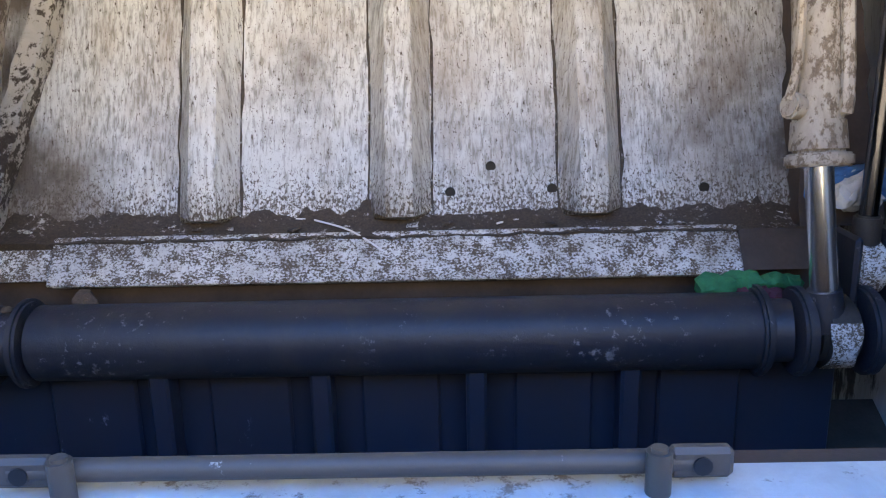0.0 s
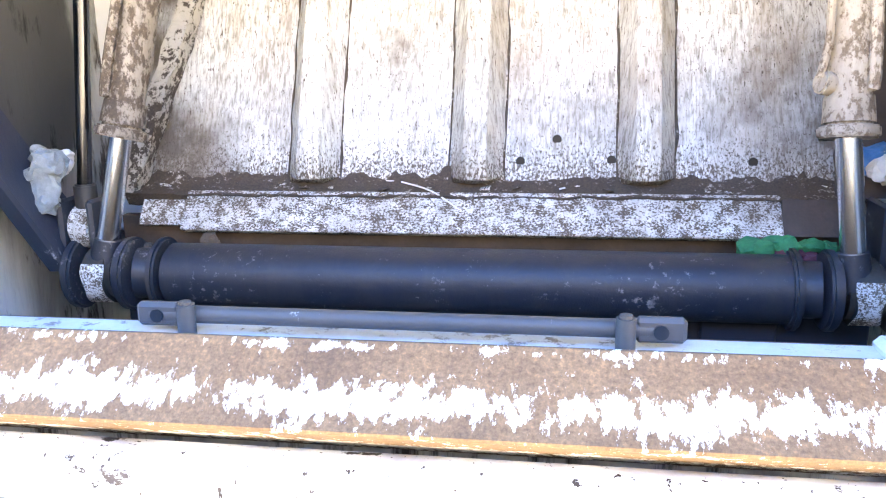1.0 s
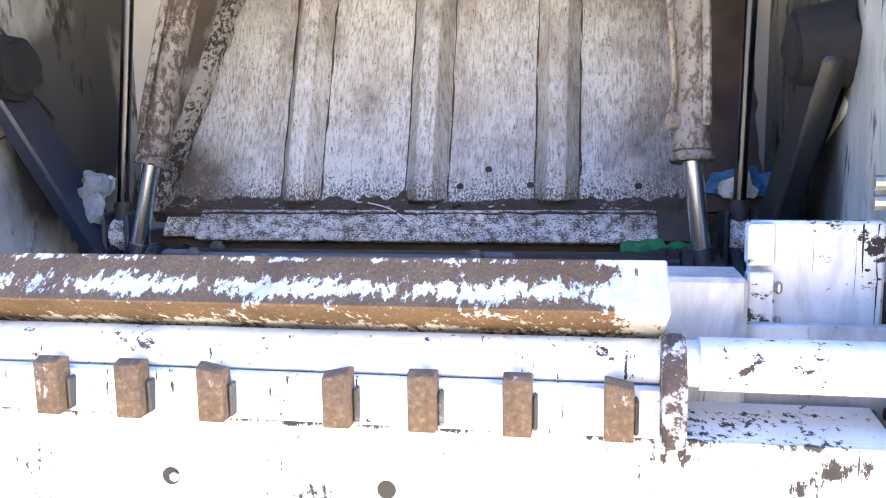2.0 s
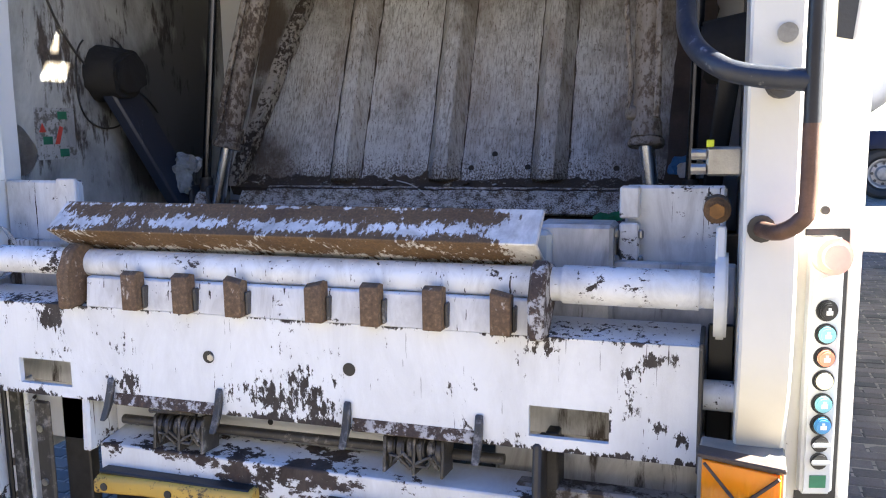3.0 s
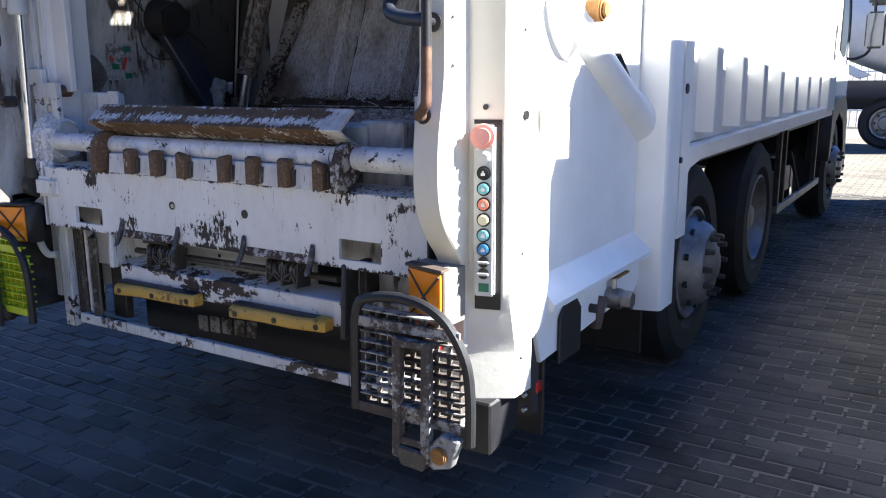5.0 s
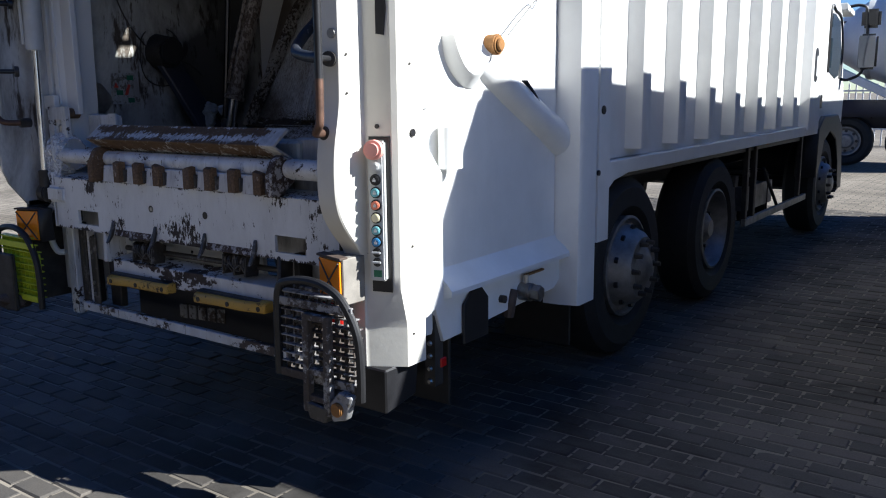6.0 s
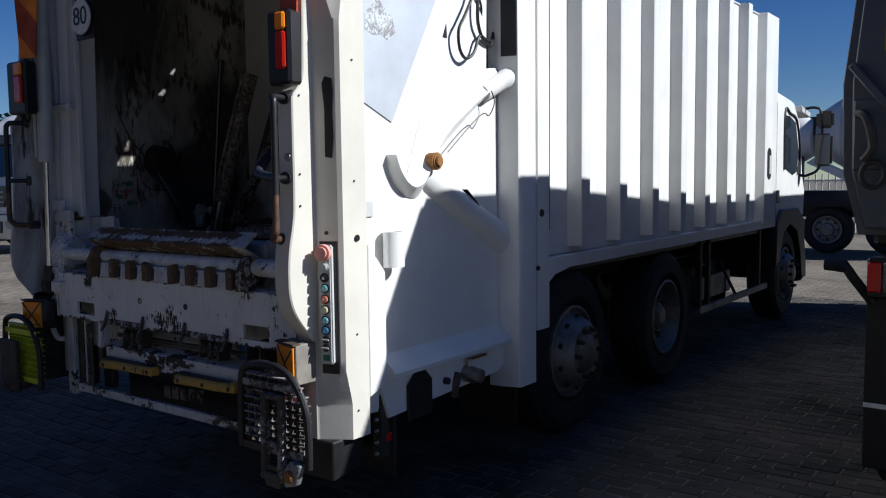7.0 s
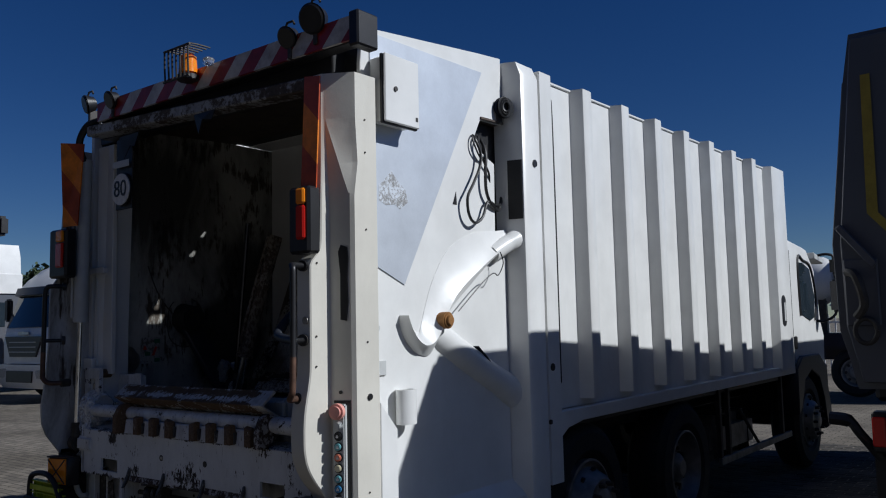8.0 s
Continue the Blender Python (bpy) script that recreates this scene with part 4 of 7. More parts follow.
arm = prism([(1.13, 1.72), (1.14, 1.77), (1.22, 1.80), (1.275, 1.74), (1.53, 1.26), (1.40, 1.17)], "x", -1.125, -1.07, 0.008)
for w in arm.verts:
    w.co.x += 0.24 * (1.74 - w.co.z)
part("packer_arm", arm, BLADE, tailgate, "blue-black packer arm")
arm = prism([(1.07, 1.70), (1.10, 1.77), (1.18, 1.80), (1.235, 1.74), (1.50, 1.26), (1.36, 1.17)], "x", 0.955, 1.01, 0.008)
for w in arm.verts:
    w.co.x -= 0.12 * (1.74 - w.co.z)
part("packer_arm", arm, BLACK, tailgate)
part("warning_label", box(-1.1498, -1.148, 0.885, 1.06, 1.46, 1.63, 0.0), STICKER, tailgate, "scuffed white warning label")
for y0, z0, mt in ((0.985, 1.592, GREENSTICK), (0.915, 1.51, GREENSTICK), (0.985, 1.468, GREENSTICK)):
    part("label_field", box(-1.148, -1.1465, y0, y0 + 0.04, z0, z0 + 0.026, 0), mt, tailgate)
part("label_field", prism([(0.90, 1.55), (0.93, 1.55), (0.915, 1.58)], "x", -1.148, -1.1465), REDSTICK, tailgate)
part("label_field", prism([(0.965, 1.51), (0.985, 1.51), (1.005, 1.565), (0.99, 1.57)], "x", -1.148, -1.1465), REDSTICK, tailgate)


# ---- packer plate ----
def plate_y(z):
    return 1.685 + 0.40 * (z - 1.445)


packer = part("packer_plate", prism([(plate_y(1.40), 1.40), (plate_y(2.45), 2.45), (plate_y(2.45) + 0.03, 2.45), (plate_y(1.40) + 0.03, 1.40)], "x", -1.02, 0.80), PACKER, truck, "scoured white packer plate with three ribs")
for cx in (-0.545, -0.14, 0.258):
    secs = []
    for z, k in ((1.395, 0.15), (1.41, 0.75), (1.45, 1.0), (1.7, 1.0), (2.45, 1.0)):
        y = plate_y(z) + 0.004
        w, d = 0.066, 0.075 * k
        secs.append([(cx - w, y, z), (cx - 0.028, y - d * 0.95, z), (cx - 0.02, y - d, z), (cx + 0.02, y - d, z), (cx + 0.028, y - d * 0.95, z), (cx + w, y, z)])
    part("rib", loft(secs), PACKER, packer)
rnd = random.Random(9)
for cx in (-0.545, -0.14, 0.258):
    for sg in (-1, 1):
        path, wid = [], []
        for k in range(22):
            z = 1.405 + k * 0.049
            path.append((cx + sg * (0.067 + rnd.uniform(-0.003, 0.003)), plate_y(z) + 0.001, z))
            wid.append(rnd.uniform(0.0015, 0.005))
        part("dirt_seam", pipe(path, wid, 6), SOIL, packer)
soil = bmesh.new()
lows = [(1.60, 1.374), (1.635, 1.384), (1.665, 1.402), (1.683, 1.428), (1.70, 1.422), (1.62, 1.34)]
rough = lambda k, a: noise.noise(Vector((k * 0.11, a, 0))) + 0.6 * noise.noise(Vector((k * 0.37, a, 3)))
loft([[(-1.02 + 1.74 * k / 260, y + 0.004 * rough(k, z), z + (0.011 if z > 1.41 else 0.004) * rough(k, 9 + z)) for y, z in lows] for k in range(261)], soil)
part("ledge", soil, SOIL, packer, "ledge caked with soil")
part("apron", prism([(1.612, 1.382), (1.545, 1.297), (1.57, 1.285), (1.64, 1.375)], "x", -0.853, 0.545, 0.004), LEDGE, packer, "white apron, paint speckled off")
part("apron_step", prism([(1.60, 1.36), (1.56, 1.305), (1.59, 1.295), (1.63, 1.35)], "x", -0.965, -0.853), LEDGE, packer)
part("apron_step", prism([(1.60, 1.375), (1.56, 1.30), (1.59, 1.295), (1.63, 1.36)], "x", 0.545, 0.68), BROWNED, packer)
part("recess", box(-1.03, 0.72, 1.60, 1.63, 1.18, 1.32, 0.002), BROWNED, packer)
for cx, cz in ((0.05, 1.496), (-0.036, 1.446), (0.178, 1.449), (0.496, 1.445)):
    part("plug", rod((cx, plate_y(cz) - 0.003, cz), (cx, plate_y(cz) + 0.01, cz), 0.011, seg=10), BLACK, packer)

blade = part("packer_blade", rod((-0.843, 1.475, 1.205), (0.553, 1.475, 1.205), 0.074, seg=32, bevel=0.006), BLUEBLACK, truck, "blue-black round packer beam")
part("blade_plate", box(-0.98, 0.72, 1.50, 1.53, 0.86, 1.20, 0.003), BLADE, blade)
for cx in (-0.606, -0.293, 0.008, 0.304):
    part("stiffener", box(cx - 0.02, cx + 0.02, 1.435, 1.50, 0.86, 1.17, 0.006), BLADE, blade)
for x0, x1 in ((-0.845, -0.67), (-0.525, -0.362), (-0.22, -0.064), (0.084, 0.24), (0.368, 0.53)):
    part("stiffener_plate", box(x0, x1, 1.488, 1.50, 0.88, 1.135, 0.006), BLADE, blade)


def eye_patch(x):
    """A patch on the front of an eye, rubbed through to pale metal."""
    b = bmesh.new()
    steps = [radians(a) for a in range(150, 241, 10)]
    rows = [[b.verts.new((x + dx * (1 + 0.15 * math.sin(5 * a)), 1.44 + 0.0716 * math.cos(a), 1.215 + 0.0716 * math.sin(a))) for a in steps] for dx in (-0.026, 0.0, 0.026)]
    for u, w in zip(rows, rows[1:]):
        for k in range(len(steps) - 1):
            b.faces.new((u[k], u[k + 1], w[k + 1], w[k]))
    return b


for ex, sg in ((-0.985, -1), (0.672, 1)):
    part("beam_collar", rod((ex - 0.135 * sg, 1.475, 1.205), (ex - 0.115 * sg, 1.475, 1.205), 0.088, seg=28, bevel=0.006), BLUEBLACK, blade)
    part("beam_stub", rod((ex - 0.115 * sg, 1.46, 1.21), (ex - 0.07 * sg, 1.45, 1.213), 0.06, seg=20), BLUEBLACK, blade)
    part("pivot_eye", rod((ex - 0.035, 1.44, 1.215), (ex + 0.035, 1.44, 1.215), 0.07, seg=24, bevel=0.012), DARKSTEEL, blade)
    part("eye_cheek", rod((ex - 0.075, 1.44, 1.215), (ex - 0.05, 1.44, 1.215), 0.085, seg=24, bevel=0.006), BLUEBLACK, blade)
    part("eye_cheek", rod((ex + 0.05, 1.44, 1.215), (ex + 0.075, 1.44, 1.215), 0.085, seg=24, bevel=0.006), BLUEBLACK, blade)
    part("eye_bolt", rod((ex - 0.11 * sg, 1.42, 1.215), (ex - 0.08 * sg, 1.42, 1.215), 0.018, seg=6), STEEL, blade)
    part("worn_patch", eye_patch(ex), LEDGE, blade, "paint rubbed to pale metal")
# the packer stands a little to the right of the tailgate's middle, low in its stroke
STROKE = Matrix.Translation((0.117, 0.01, -0.052))
for moved in (packer, blade):
    for ob in [moved] + list(moved.children):
        ob.data.transform(STROKE)
# slanted side cheeks of the plate
for poly, mt in (([(-0.92, 1.33), (-0.865, 1.33), (-0.62, 2.28), (-0.67, 2.28)], CRUST), ([(0.78, 1.33), (0.95, 1.33), (0.92, 2.28), (0.82, 2.28)], BROWNED)):
    ck = prism(poly, "y", 1.62, 1.68)
    bmesh.ops.subdivide_edges(ck, edges=[e for e in ck.edges if e.calc_length() > 0.5], cuts=24, use_grid_fill=True)
    crumple(ck, 0.012, 22)
    for w in ck.verts:
        w.co.y += 0.40 * (w.co.z - 1.38)
    part("cheek", ck, mt, packer)


# ---- hydraulic rams of the packer ----
def ram(low, cap, top, side, label):
    low, cap, top = Vector(low), Vector(cap), Vector(top)
    d = (top - cap).normalized()
    shell_mat = CASTING if side > 0 else GREASECAST
    r = part("hydraulic_ram", crumple(pipe([cap + d * (0.07 + (top - cap).length * 0.92 * k / 24) for k in range(25)], 0.042, 18), 0.004, 30, side), shell_mat, truck, label)
    part("piston_rod", rod(low, cap, 0.025, seg=20), CHROME, r, "bright chrome piston rod")
    part("rod_fork", rod(low - (cap - low).normalized() * 0.02, low + (cap - low).normalized() * 0.066, 0.04, 0.03, 18, 0.006), BLUEBLACK, r)
    part("gland", rod(cap - d * 0.012, cap + d * 0.012, 0.058, seg=18, bevel=0.004), shell_mat, r)
    part("neck", rod(cap + d * 0.012, cap + d * 0.075, 0.05, 0.046, 18, 0.006), shell_mat, r)
    o = Vector((side * 0.035, -0.042, 0))
    part("oil_pipe", pipe(curve_points([cap + d * 0.09 + Vector((side * 0.03, -0.03, 0)), cap + d * 0.17 + o, top + o], 4), 0.012, 8), shell_mat, r)
    if side > 0:
        a = cap + d * 0.10 + Vector((-0.06, -0.02, 0))
        part("oil_port", rod(a + Vector((0.05, 0.02, -0.01)), a, 0.022, 0.024, 12, 0.004), shell_mat, r)
        part("oil_pipe", pipe(curve_points([a + Vector((0.0, 0, 0.01)), a + Vector((0.012, 0, 0.1)), a + Vector((-0.004, 0.0, 0.3)), top + Vector((-0.07, -0.03, 0))], 4), 0.008, 8), shell_mat, r)
    return r


ram((-0.863, 1.43, 1.19), (-0.794, 1.445, 1.49), (-0.645, 1.60, 2.30), -1, "caked cream hydraulic ram with a chrome rod, leaning inwards")
ram((0.77, 1.43, 1.19), (0.734, 1.44, 1.487), (0.722, 1.61, 2.30), 1, "caked cream hydraulic ram with a chrome rod and side port")
for x0, x1, yr, lab in ((-0.915, -0.813, 1.47, "thin dark ram rod beside a wad of waste plastic"), (0.868, 0.892, 1.51, "thin dark ram rod over a scuffed eye")):
    r = part("guide_ram", rod((x0, yr, 1.36), (x1, yr + 0.02, 2.4), 0.017, seg=16), GUIDE, truck, lab)
    part("rod_end", rod((x0, yr, 1.31), (x0, yr, 1.37), 0.026, seg=16, bevel=0.004), DARKSTEEL, r)
    part("rod_eye", rod((x0 - 0.028, yr, 1.27), (x0 + 0.028, yr, 1.27), 0.052, seg=20, bevel=0.006), LEDGE, r)
    part("eye_fork", box(x0 - 0.045, x0 - 0.03, yr - 0.06, yr + 0.06, 1.16, 1.34, 0.01), BLUEBLACK, r)
    part("eye_fork", box(x0 + 0.03, x0 + 0.045, yr - 0.06, yr + 0.06, 1.16, 1.34, 0.01), BLUEBLACK, r)


# ---- bin lift ----
lift = part("bin_lift", sheet_with_holes([-1.03, -0.84, -0.665, 0.578, 0.752, 0.93], [0.845, 0.875, 0.945, 1.10], {(1, 1), (3, 1)}, "y", 0.445, 0.46), BEAM, truck, "chipped white bin lift beam")
part("beam_top", prism([(0.4605, 1.075), (0.60, 1.09), (0.60, 1.112), (0.4605, 1.101)], "x", -1.03, 0.93), BEAM, lift)
# dark material for a dirty face; its shade is in the colour too
part("beam_end", box(0.93, 0.94, 0.44, 0.60, 0.83, 1.11, 0.003), GREASY, lift, "dirty end plate, darkened for shade")
part("end_block", box(-1.065, -0.905, 0.38, 0.445, 0.96, 1.045, 0.014, seg=3), CHIPPED, lift, "wrapped white block at the end of the beam")
part("beam_end", box(-1.04, -1.03, 0.40, 0.60, 0.83, 1.11, 0.003), CHIPPED, lift)
# added black sheet that paints the shade in the gap beside the column
part("end_gap_plate", box(0.945, 0.998, 0.57, 0.585, 0.50, 1.12, 0.003), BLACK, tailgate)
part("beam_back", box(-1.0, 0.92, 0.56, 0.575, 0.84, 1.09, 0.003), STAINED, lift)
for x0, x1 in ((-0.525, -0.215), (0.155, 0.46)):
    part("beam_lip", prism([(0.436, 0.846), (0.4445, 0.874), (0.4445, 0.858), (0.441, 0.842)], "x", x0, x1), RUBBED, lift, "rubbed grey lip under the beam")
part("pivot_tube", rod((-1.0, 0.50, 1.207), (0.955, 0.50, 1.207), 0.037, seg=24), CHIPPED, lift, "chipped white pivot tube")
part("tube_sleeve", rod((0.64, 0.50, 1.207), (0.93, 0.50, 1.207), 0.042, seg=24, bevel=0.004), CHIPPED, lift)
part("tube_flange", rod((0.955, 0.50, 1.20), (0.98, 0.50, 1.20), 0.092, seg=28, bevel=0.005), WHITE, lift)
part("flange_lug", prism([(0.46, 1.27), (0.53, 1.27), (0.51, 1.34), (0.48, 1.345)], "x", 0.955, 0.975, 0.004), WHITE, lift)
part("stub_axle", rod((0.93, 0.50, 0.985), (1.02, 0.50, 0.985), 0.032, seg=20), CHIPPED, lift)
part("comb_bar", prism([(0.445, 1.098), (0.455, 1.178), (0.475, 1.178), (0.48, 1.098)], "x", -0.60, 0.60, 0.004), CHIPPED, lift)
lip = [(0.436, 1.300), (0.522, 1.368), (0.535, 1.358), (0.456, 1.298), (0.586, 1.226), (0.574, 1.215)]
part("tipping_lip", prism(lip, "x", -0.702, 0.596, 0.003), RUST, lift, "rusty tipping lip, white paint worn through")
for cx in (-0.632, 0.602):
    part("lip_bracket", prism([(0.40, 1.10), (0.46, 1.10), (0.55, 1.17), (0.55, 1.24), (0.46, 1.265), (0.43, 1.25), (0.40, 1.19)], "x", cx - 0.018, cx + 0.018, 0.006), TOOTH if cx < 0 else RUBBED, lift, "worn lip bracket")
tooth_mesh = None
for cx, hook_up in ((-0.435, 0), (-0.285, 0), (-0.137, 1), (0.078, -1), (0.218, 0), (0.368, 0), (0.522, 1)):
    t0 = prism([(0.412, 1.105), (0.45, 1.105), (0.45, 1.198), (0.43, 1.204), (0.412, 1.196)], "x", cx - 0.022, cx + 0.022, 0.0015)
    for w in t0.verts:
        if w.co.z > 1.17:
            w.co.z -= 0.45 * max(0, hook_up * (w.co.x - cx)) + 0.0
    part("tooth", t0, TOOTH, lift)
    part("tooth_weld", box(cx + 0.022, cx + 0.03, 0.432, 0.46, 1.108, 1.165, 0.003), GREASY, lift)
for cx, cz in ((-0.233, 0.992), (0.15, 0.991)):
    part("beam_hole", rod((cx, 0.4435, cz), (cx, 0.452, cz), 0.016, seg=16), BLACK, lift)
part("hole_bolt", rod((-0.225, 0.438, 0.992), (-0.225, 0.447, 0.992), 0.009, seg=6), STEEL, lift)
for cx in (-0.533, -0.205, 0.145, 0.467):
    part("hook", prism([(0.444, 0.915), (0.436, 0.912), (0.428, 0.885), (0.415, 0.848), (0.395, 0.81), (0.411, 0.815), (0.434, 0.846), (0.444, 0.88)], "x", cx - 0.009, cx + 0.009, 0.003), GREASY, lift, "worn dark steel hook")
part("foot_plate", prism([(0.475, 0.622), (0.49, 0.622), (0.49, 0.70), (0.585, 0.72), (0.585, 0.732), (0.475, 0.714)], "x", -0.618, 0.585, 0.004), FLAKING, lift, "foot plate with flaking white paint")
part("foot_bracket", prism([(0.44, 0.70), (0.45, 0.88), (0.56, 0.88), (0.56, 0.70)], "x", -0.645, -0.62, 0.006), BADLY, lift)
part("foot_bracket", prism([(0.42, 0.60), (0.44, 0.86), (0.52, 0.86), (0.50, 0.60)], "x", 0.587, 0.607, 0.006), DARKSTEEL, lift)
for x0, x1 in ((-0.603, -0.124), (0.06, 0.522)):
    b = prism([(0.42, 0.598), (0.475, 0.596), (0.475, 0.645), (0.437, 0.645), (0.42, 0.634)], "x", x0, x1, 0.006)
    bmesh.ops.bisect_plane(b, geom=list(b.verts) + list(b.edges) + list(b.faces), plane_co=(x0 + (x1 - x0) * 0.33, 0, 0), plane_no=(1, 0, 0))
    bmesh.ops.bisect_plane(b, geom=list(b.verts) + list(b.edges) + list(b.faces), plane_co=(x0 + (x1 - x0) * 0.66, 0, 0), plane_no=(1, 0, 0))
    for w in b.verts:
        u = (w.co.x - x0) / (x1 - x0)
        w.co.z += 0.003 * math.sin(7 * u + 2 * x0) + 0.012 * u
    part("rubber_buffer", b, YELLOW, lift, "worn yellow rubber buffer")
    part("buffer_top", box(x0 + 0.01, x1 - 0.01, 0.435, 0.474, 0.646, 0.656, 0.003), BARRUBBER, lift)
    for k in (0.08, 0.5, 0.92):
        part("buffer_bolt", rod((x0 + (x1 - x0) * k, 0.417, 0.617 + 0.012 * k), (x0 + (x1 - x0) * k, 0.423, 0.617 + 0.012 * k), 0.011, seg=10), DARKSTEEL, lift)
part("latch_shaft", rod((-0.58, 0.535, 0.765), (0.5, 0.535, 0.775), 0.013, seg=14), GREASY, lift)
for cx, cz in ((-0.35, 0.782), (0.30, 0.797)):
    for dx, r in ((-0.062, 0.03), (-0.036, 0.037), (-0.012, 0.031), (0.014, 0.037), (0.038, 0.03), (0.06, 0.035)):
        part("latch_roller", crumple(rod((cx + dx - 0.009, 0.49, cz), (cx + dx + 0.009, 0.492, cz), r, seg=14, bevel=0.005), 0.003, 60, cx), GREASY, lift)
    for dx in (-0.074, 0.0, 0.07):
        part("latch_cheek", prism([(0.455, cz - 0.055), (0.53, cz - 0.06), (0.545, cz + 0.02), (0.50, cz + 0.05), (0.465, cz + 0.03)], "x", cx + dx - 0.004, cx + dx + 0.004, 0.002), GREASY, lift)
    part("latch_finger", pipe(curve_points([(cx - 0.075, 0.455, cz + 0.052), (cx - 0.02, 0.45, cz + 0.056), (cx + 0.05, 0.47, cz + 0.05)], 4), 0.009, 8), GREASY, lift)
    part("latch_spring", pipe([(cx + 0.06 * math.cos(0.5 * k), 0.462 - 0.006 * math.sin(1.9 * k), cz - 0.022 + 0.02 * math.sin(1.9 * k)) for k in range(13)], 0.005, 6), GREASY, lift)

bar = part("locking_bar", rod((-0.33, 0.675, 1.336), (0.32, 0.675, 1.336), 0.0115, seg=16), BARGREY, truck, "scuffed brown round locking bar")
for cx in (-0.318, 0.312):
    part("flat_end", box(cx - 0.03, cx + 0.03, 0.665, 0.682, 1.321, 1.352, 0.005), BARGREY, bar)
    part("end_hole", rod((cx, 0.662, 1.336), (cx, 0.6645, 1.336), 0.009, seg=12), BLACK, bar)
for cx in (-0.276, 0.271):
    part("peg", rod((cx, 0.66, 1.28), (cx, 0.66, 1.358), 0.012, seg=14, bevel=0.004), BARGREY, bar)

# plastic film round the left end of the lift: a wrapped sheet with a loose tail
def film_sheet(rows, cols, place, seed, deep):
    b = bmesh.new()
    grid = [[b.verts.new(place(i / (rows - 1), j / (cols - 1))) for j in range(cols)] for i in range(rows)]
    for i in range(rows - 1):
        for j in range(cols - 1):
            b.faces.new((grid[i][j], grid[i + 1][j], grid[i + 1][j + 1], grid[i][j + 1]))
    crumple(b, deep, 16, seed)
    crumple(b, deep * 0.6, 42, seed + 1)
    return crumple(b, deep * 0.3, 95, seed + 2)


film = film_sheet(26, 60, lambda u, v: (-1.075 + 0.11 * u, 0.50 + 0.105 * math.cos(6.6 * v) * (1 - 0.3 * u), 1.20 + 0.11 * math.sin(6.6 * v) * (1 - 0.3 * u)), 1, 0.012)
join(film, film_sheet(30, 26, lambda u, v: (-1.09 + 0.13 * v, 0.425 - 0.02 * math.sin(3 * u), 1.20 - 0.27 * u), 5, 0.012))
join(film, film_sheet(22, 22, lambda u, v: (-1.10 + 0.10 * v, 0.42 + 0.08 * v, 1.07 - 0.12 * u), 9, 0.014))
film_ob = alone("plastic_film", film, WRAP, "crumpled cloudy plastic film wrapped round the lift end", "plastic film", round_off=False)
part("tube_flange", rod((-1.03, 0.50, 1.20), (-1.005, 0.50, 1.20), 0.092, seg=28, bevel=0.005), WHITE, lift)


# ---- fittings on the tailgate ----
board = part("hazard_board", prism([(-0.86, 2.925), (1.30, 2.935), (1.30, 3.045), (-0.86, 3.035)], "y", 0.40, 0.415), HAZARD, truck, "dirty red and white striped hazard board")
part("board_back", box(-0.88, 1.31, 0.416, 0.50, 2.93, 3.05, 0.006), BLACK, board)
part("board_end", box(1.255, 1.315, 0.385, 0.52, 2.90, 3.06, 0.008), BLACK, board)


def work_lamp(c, r, face):
    """A round dark work lamp on a bracket."""
    c, f = Vector(c), Vector(face).normalized()
    lamp = part("work_lamp", rod(c + f * r * 0.55, c - f * r * 0.5, r, r * 0.62, 20, r * 0.12), BLACK, truck, "round black work lamp")
    part("lamp_glass", rod(c + f * r * 0.54, c + f * r * 0.62, r * 0.9, r * 0.8, 20), BLACK, lamp)
    part("lamp_bracket", box(c.x - 0.012, c.x + 0.012, c.y - 0.01, c.y + 0.06, c.z - r - 0.05, c.z - r * 0.6, 0.004), DARKSTEEL, lamp)
    part("lamp_loop", pipe([c + Vector((-0.03, 0, r * 0.95)), c + Vector((-0.02, 0, r * 1.25)), c + Vector((0.02, 0, r * 1.25)), c + Vector((0.03, 0, r * 0.95))], 0.006, 8), DARKSTEEL, lamp)


work_lamp((1.035, 0.40, 3.085), 0.075, (0.2, -1, -0.35))
work_lamp((0.86, 0.40, 3.04), 0.058, (0.1, -1, -0.5))
work_lamp((-0.68, 0.40, 3.03), 0.058, (-0.1, -1, -0.4))
work_lamp((-1.0, 0.40, 3.065), 0.062, (-0.3, -1, -0.3))

beacon = part("beacon", rod((0.11, 0.36, 3.0), (0.11, 0.36, 3.11), 0.05, 0.042, 20, 0.012), AMBER, truck, "amber beacon inside a wire cage")
part("beacon_base", rod((0.11, 0.36, 2.97), (0.11, 0.36, 3.0), 0.058, seg=20, bevel=0.004), BLACK, beacon)
for k in range(7):
    cx = 0.01 + 0.034 * k
    part("cage_bar", pipe(curve_points([(cx, 0.29, 2.96), (cx, 0.285, 3.10), (cx, 0.30, 3.135), (cx, 0.42, 3.14)], 3), 0.005, 6), DARKSTEEL, beacon)
for z in (2.965, 3.13):
    part("cage_rail", pipe([(0.0, 0.288, z), (0.225, 0.288, z)], 0.006, 6), DARKSTEEL, beacon)
part("flood_light", box(0.255, 0.30, 0.34, 0.39, 3.02, 3.06, 0.008), LAMPWHITE, board)

disc = part("speed_disc", rod((-0.646, 0.43, 2.495), (-0.646, 0.436, 2.495), 0.092, seg=40), PAPER, truck, "round white speed disc with a black 80")
part("disc_ring", rod((-0.646, 0.436, 2.495), (-0.646, 0.45, 2.495), 0.098, seg=40), BLACK, disc)


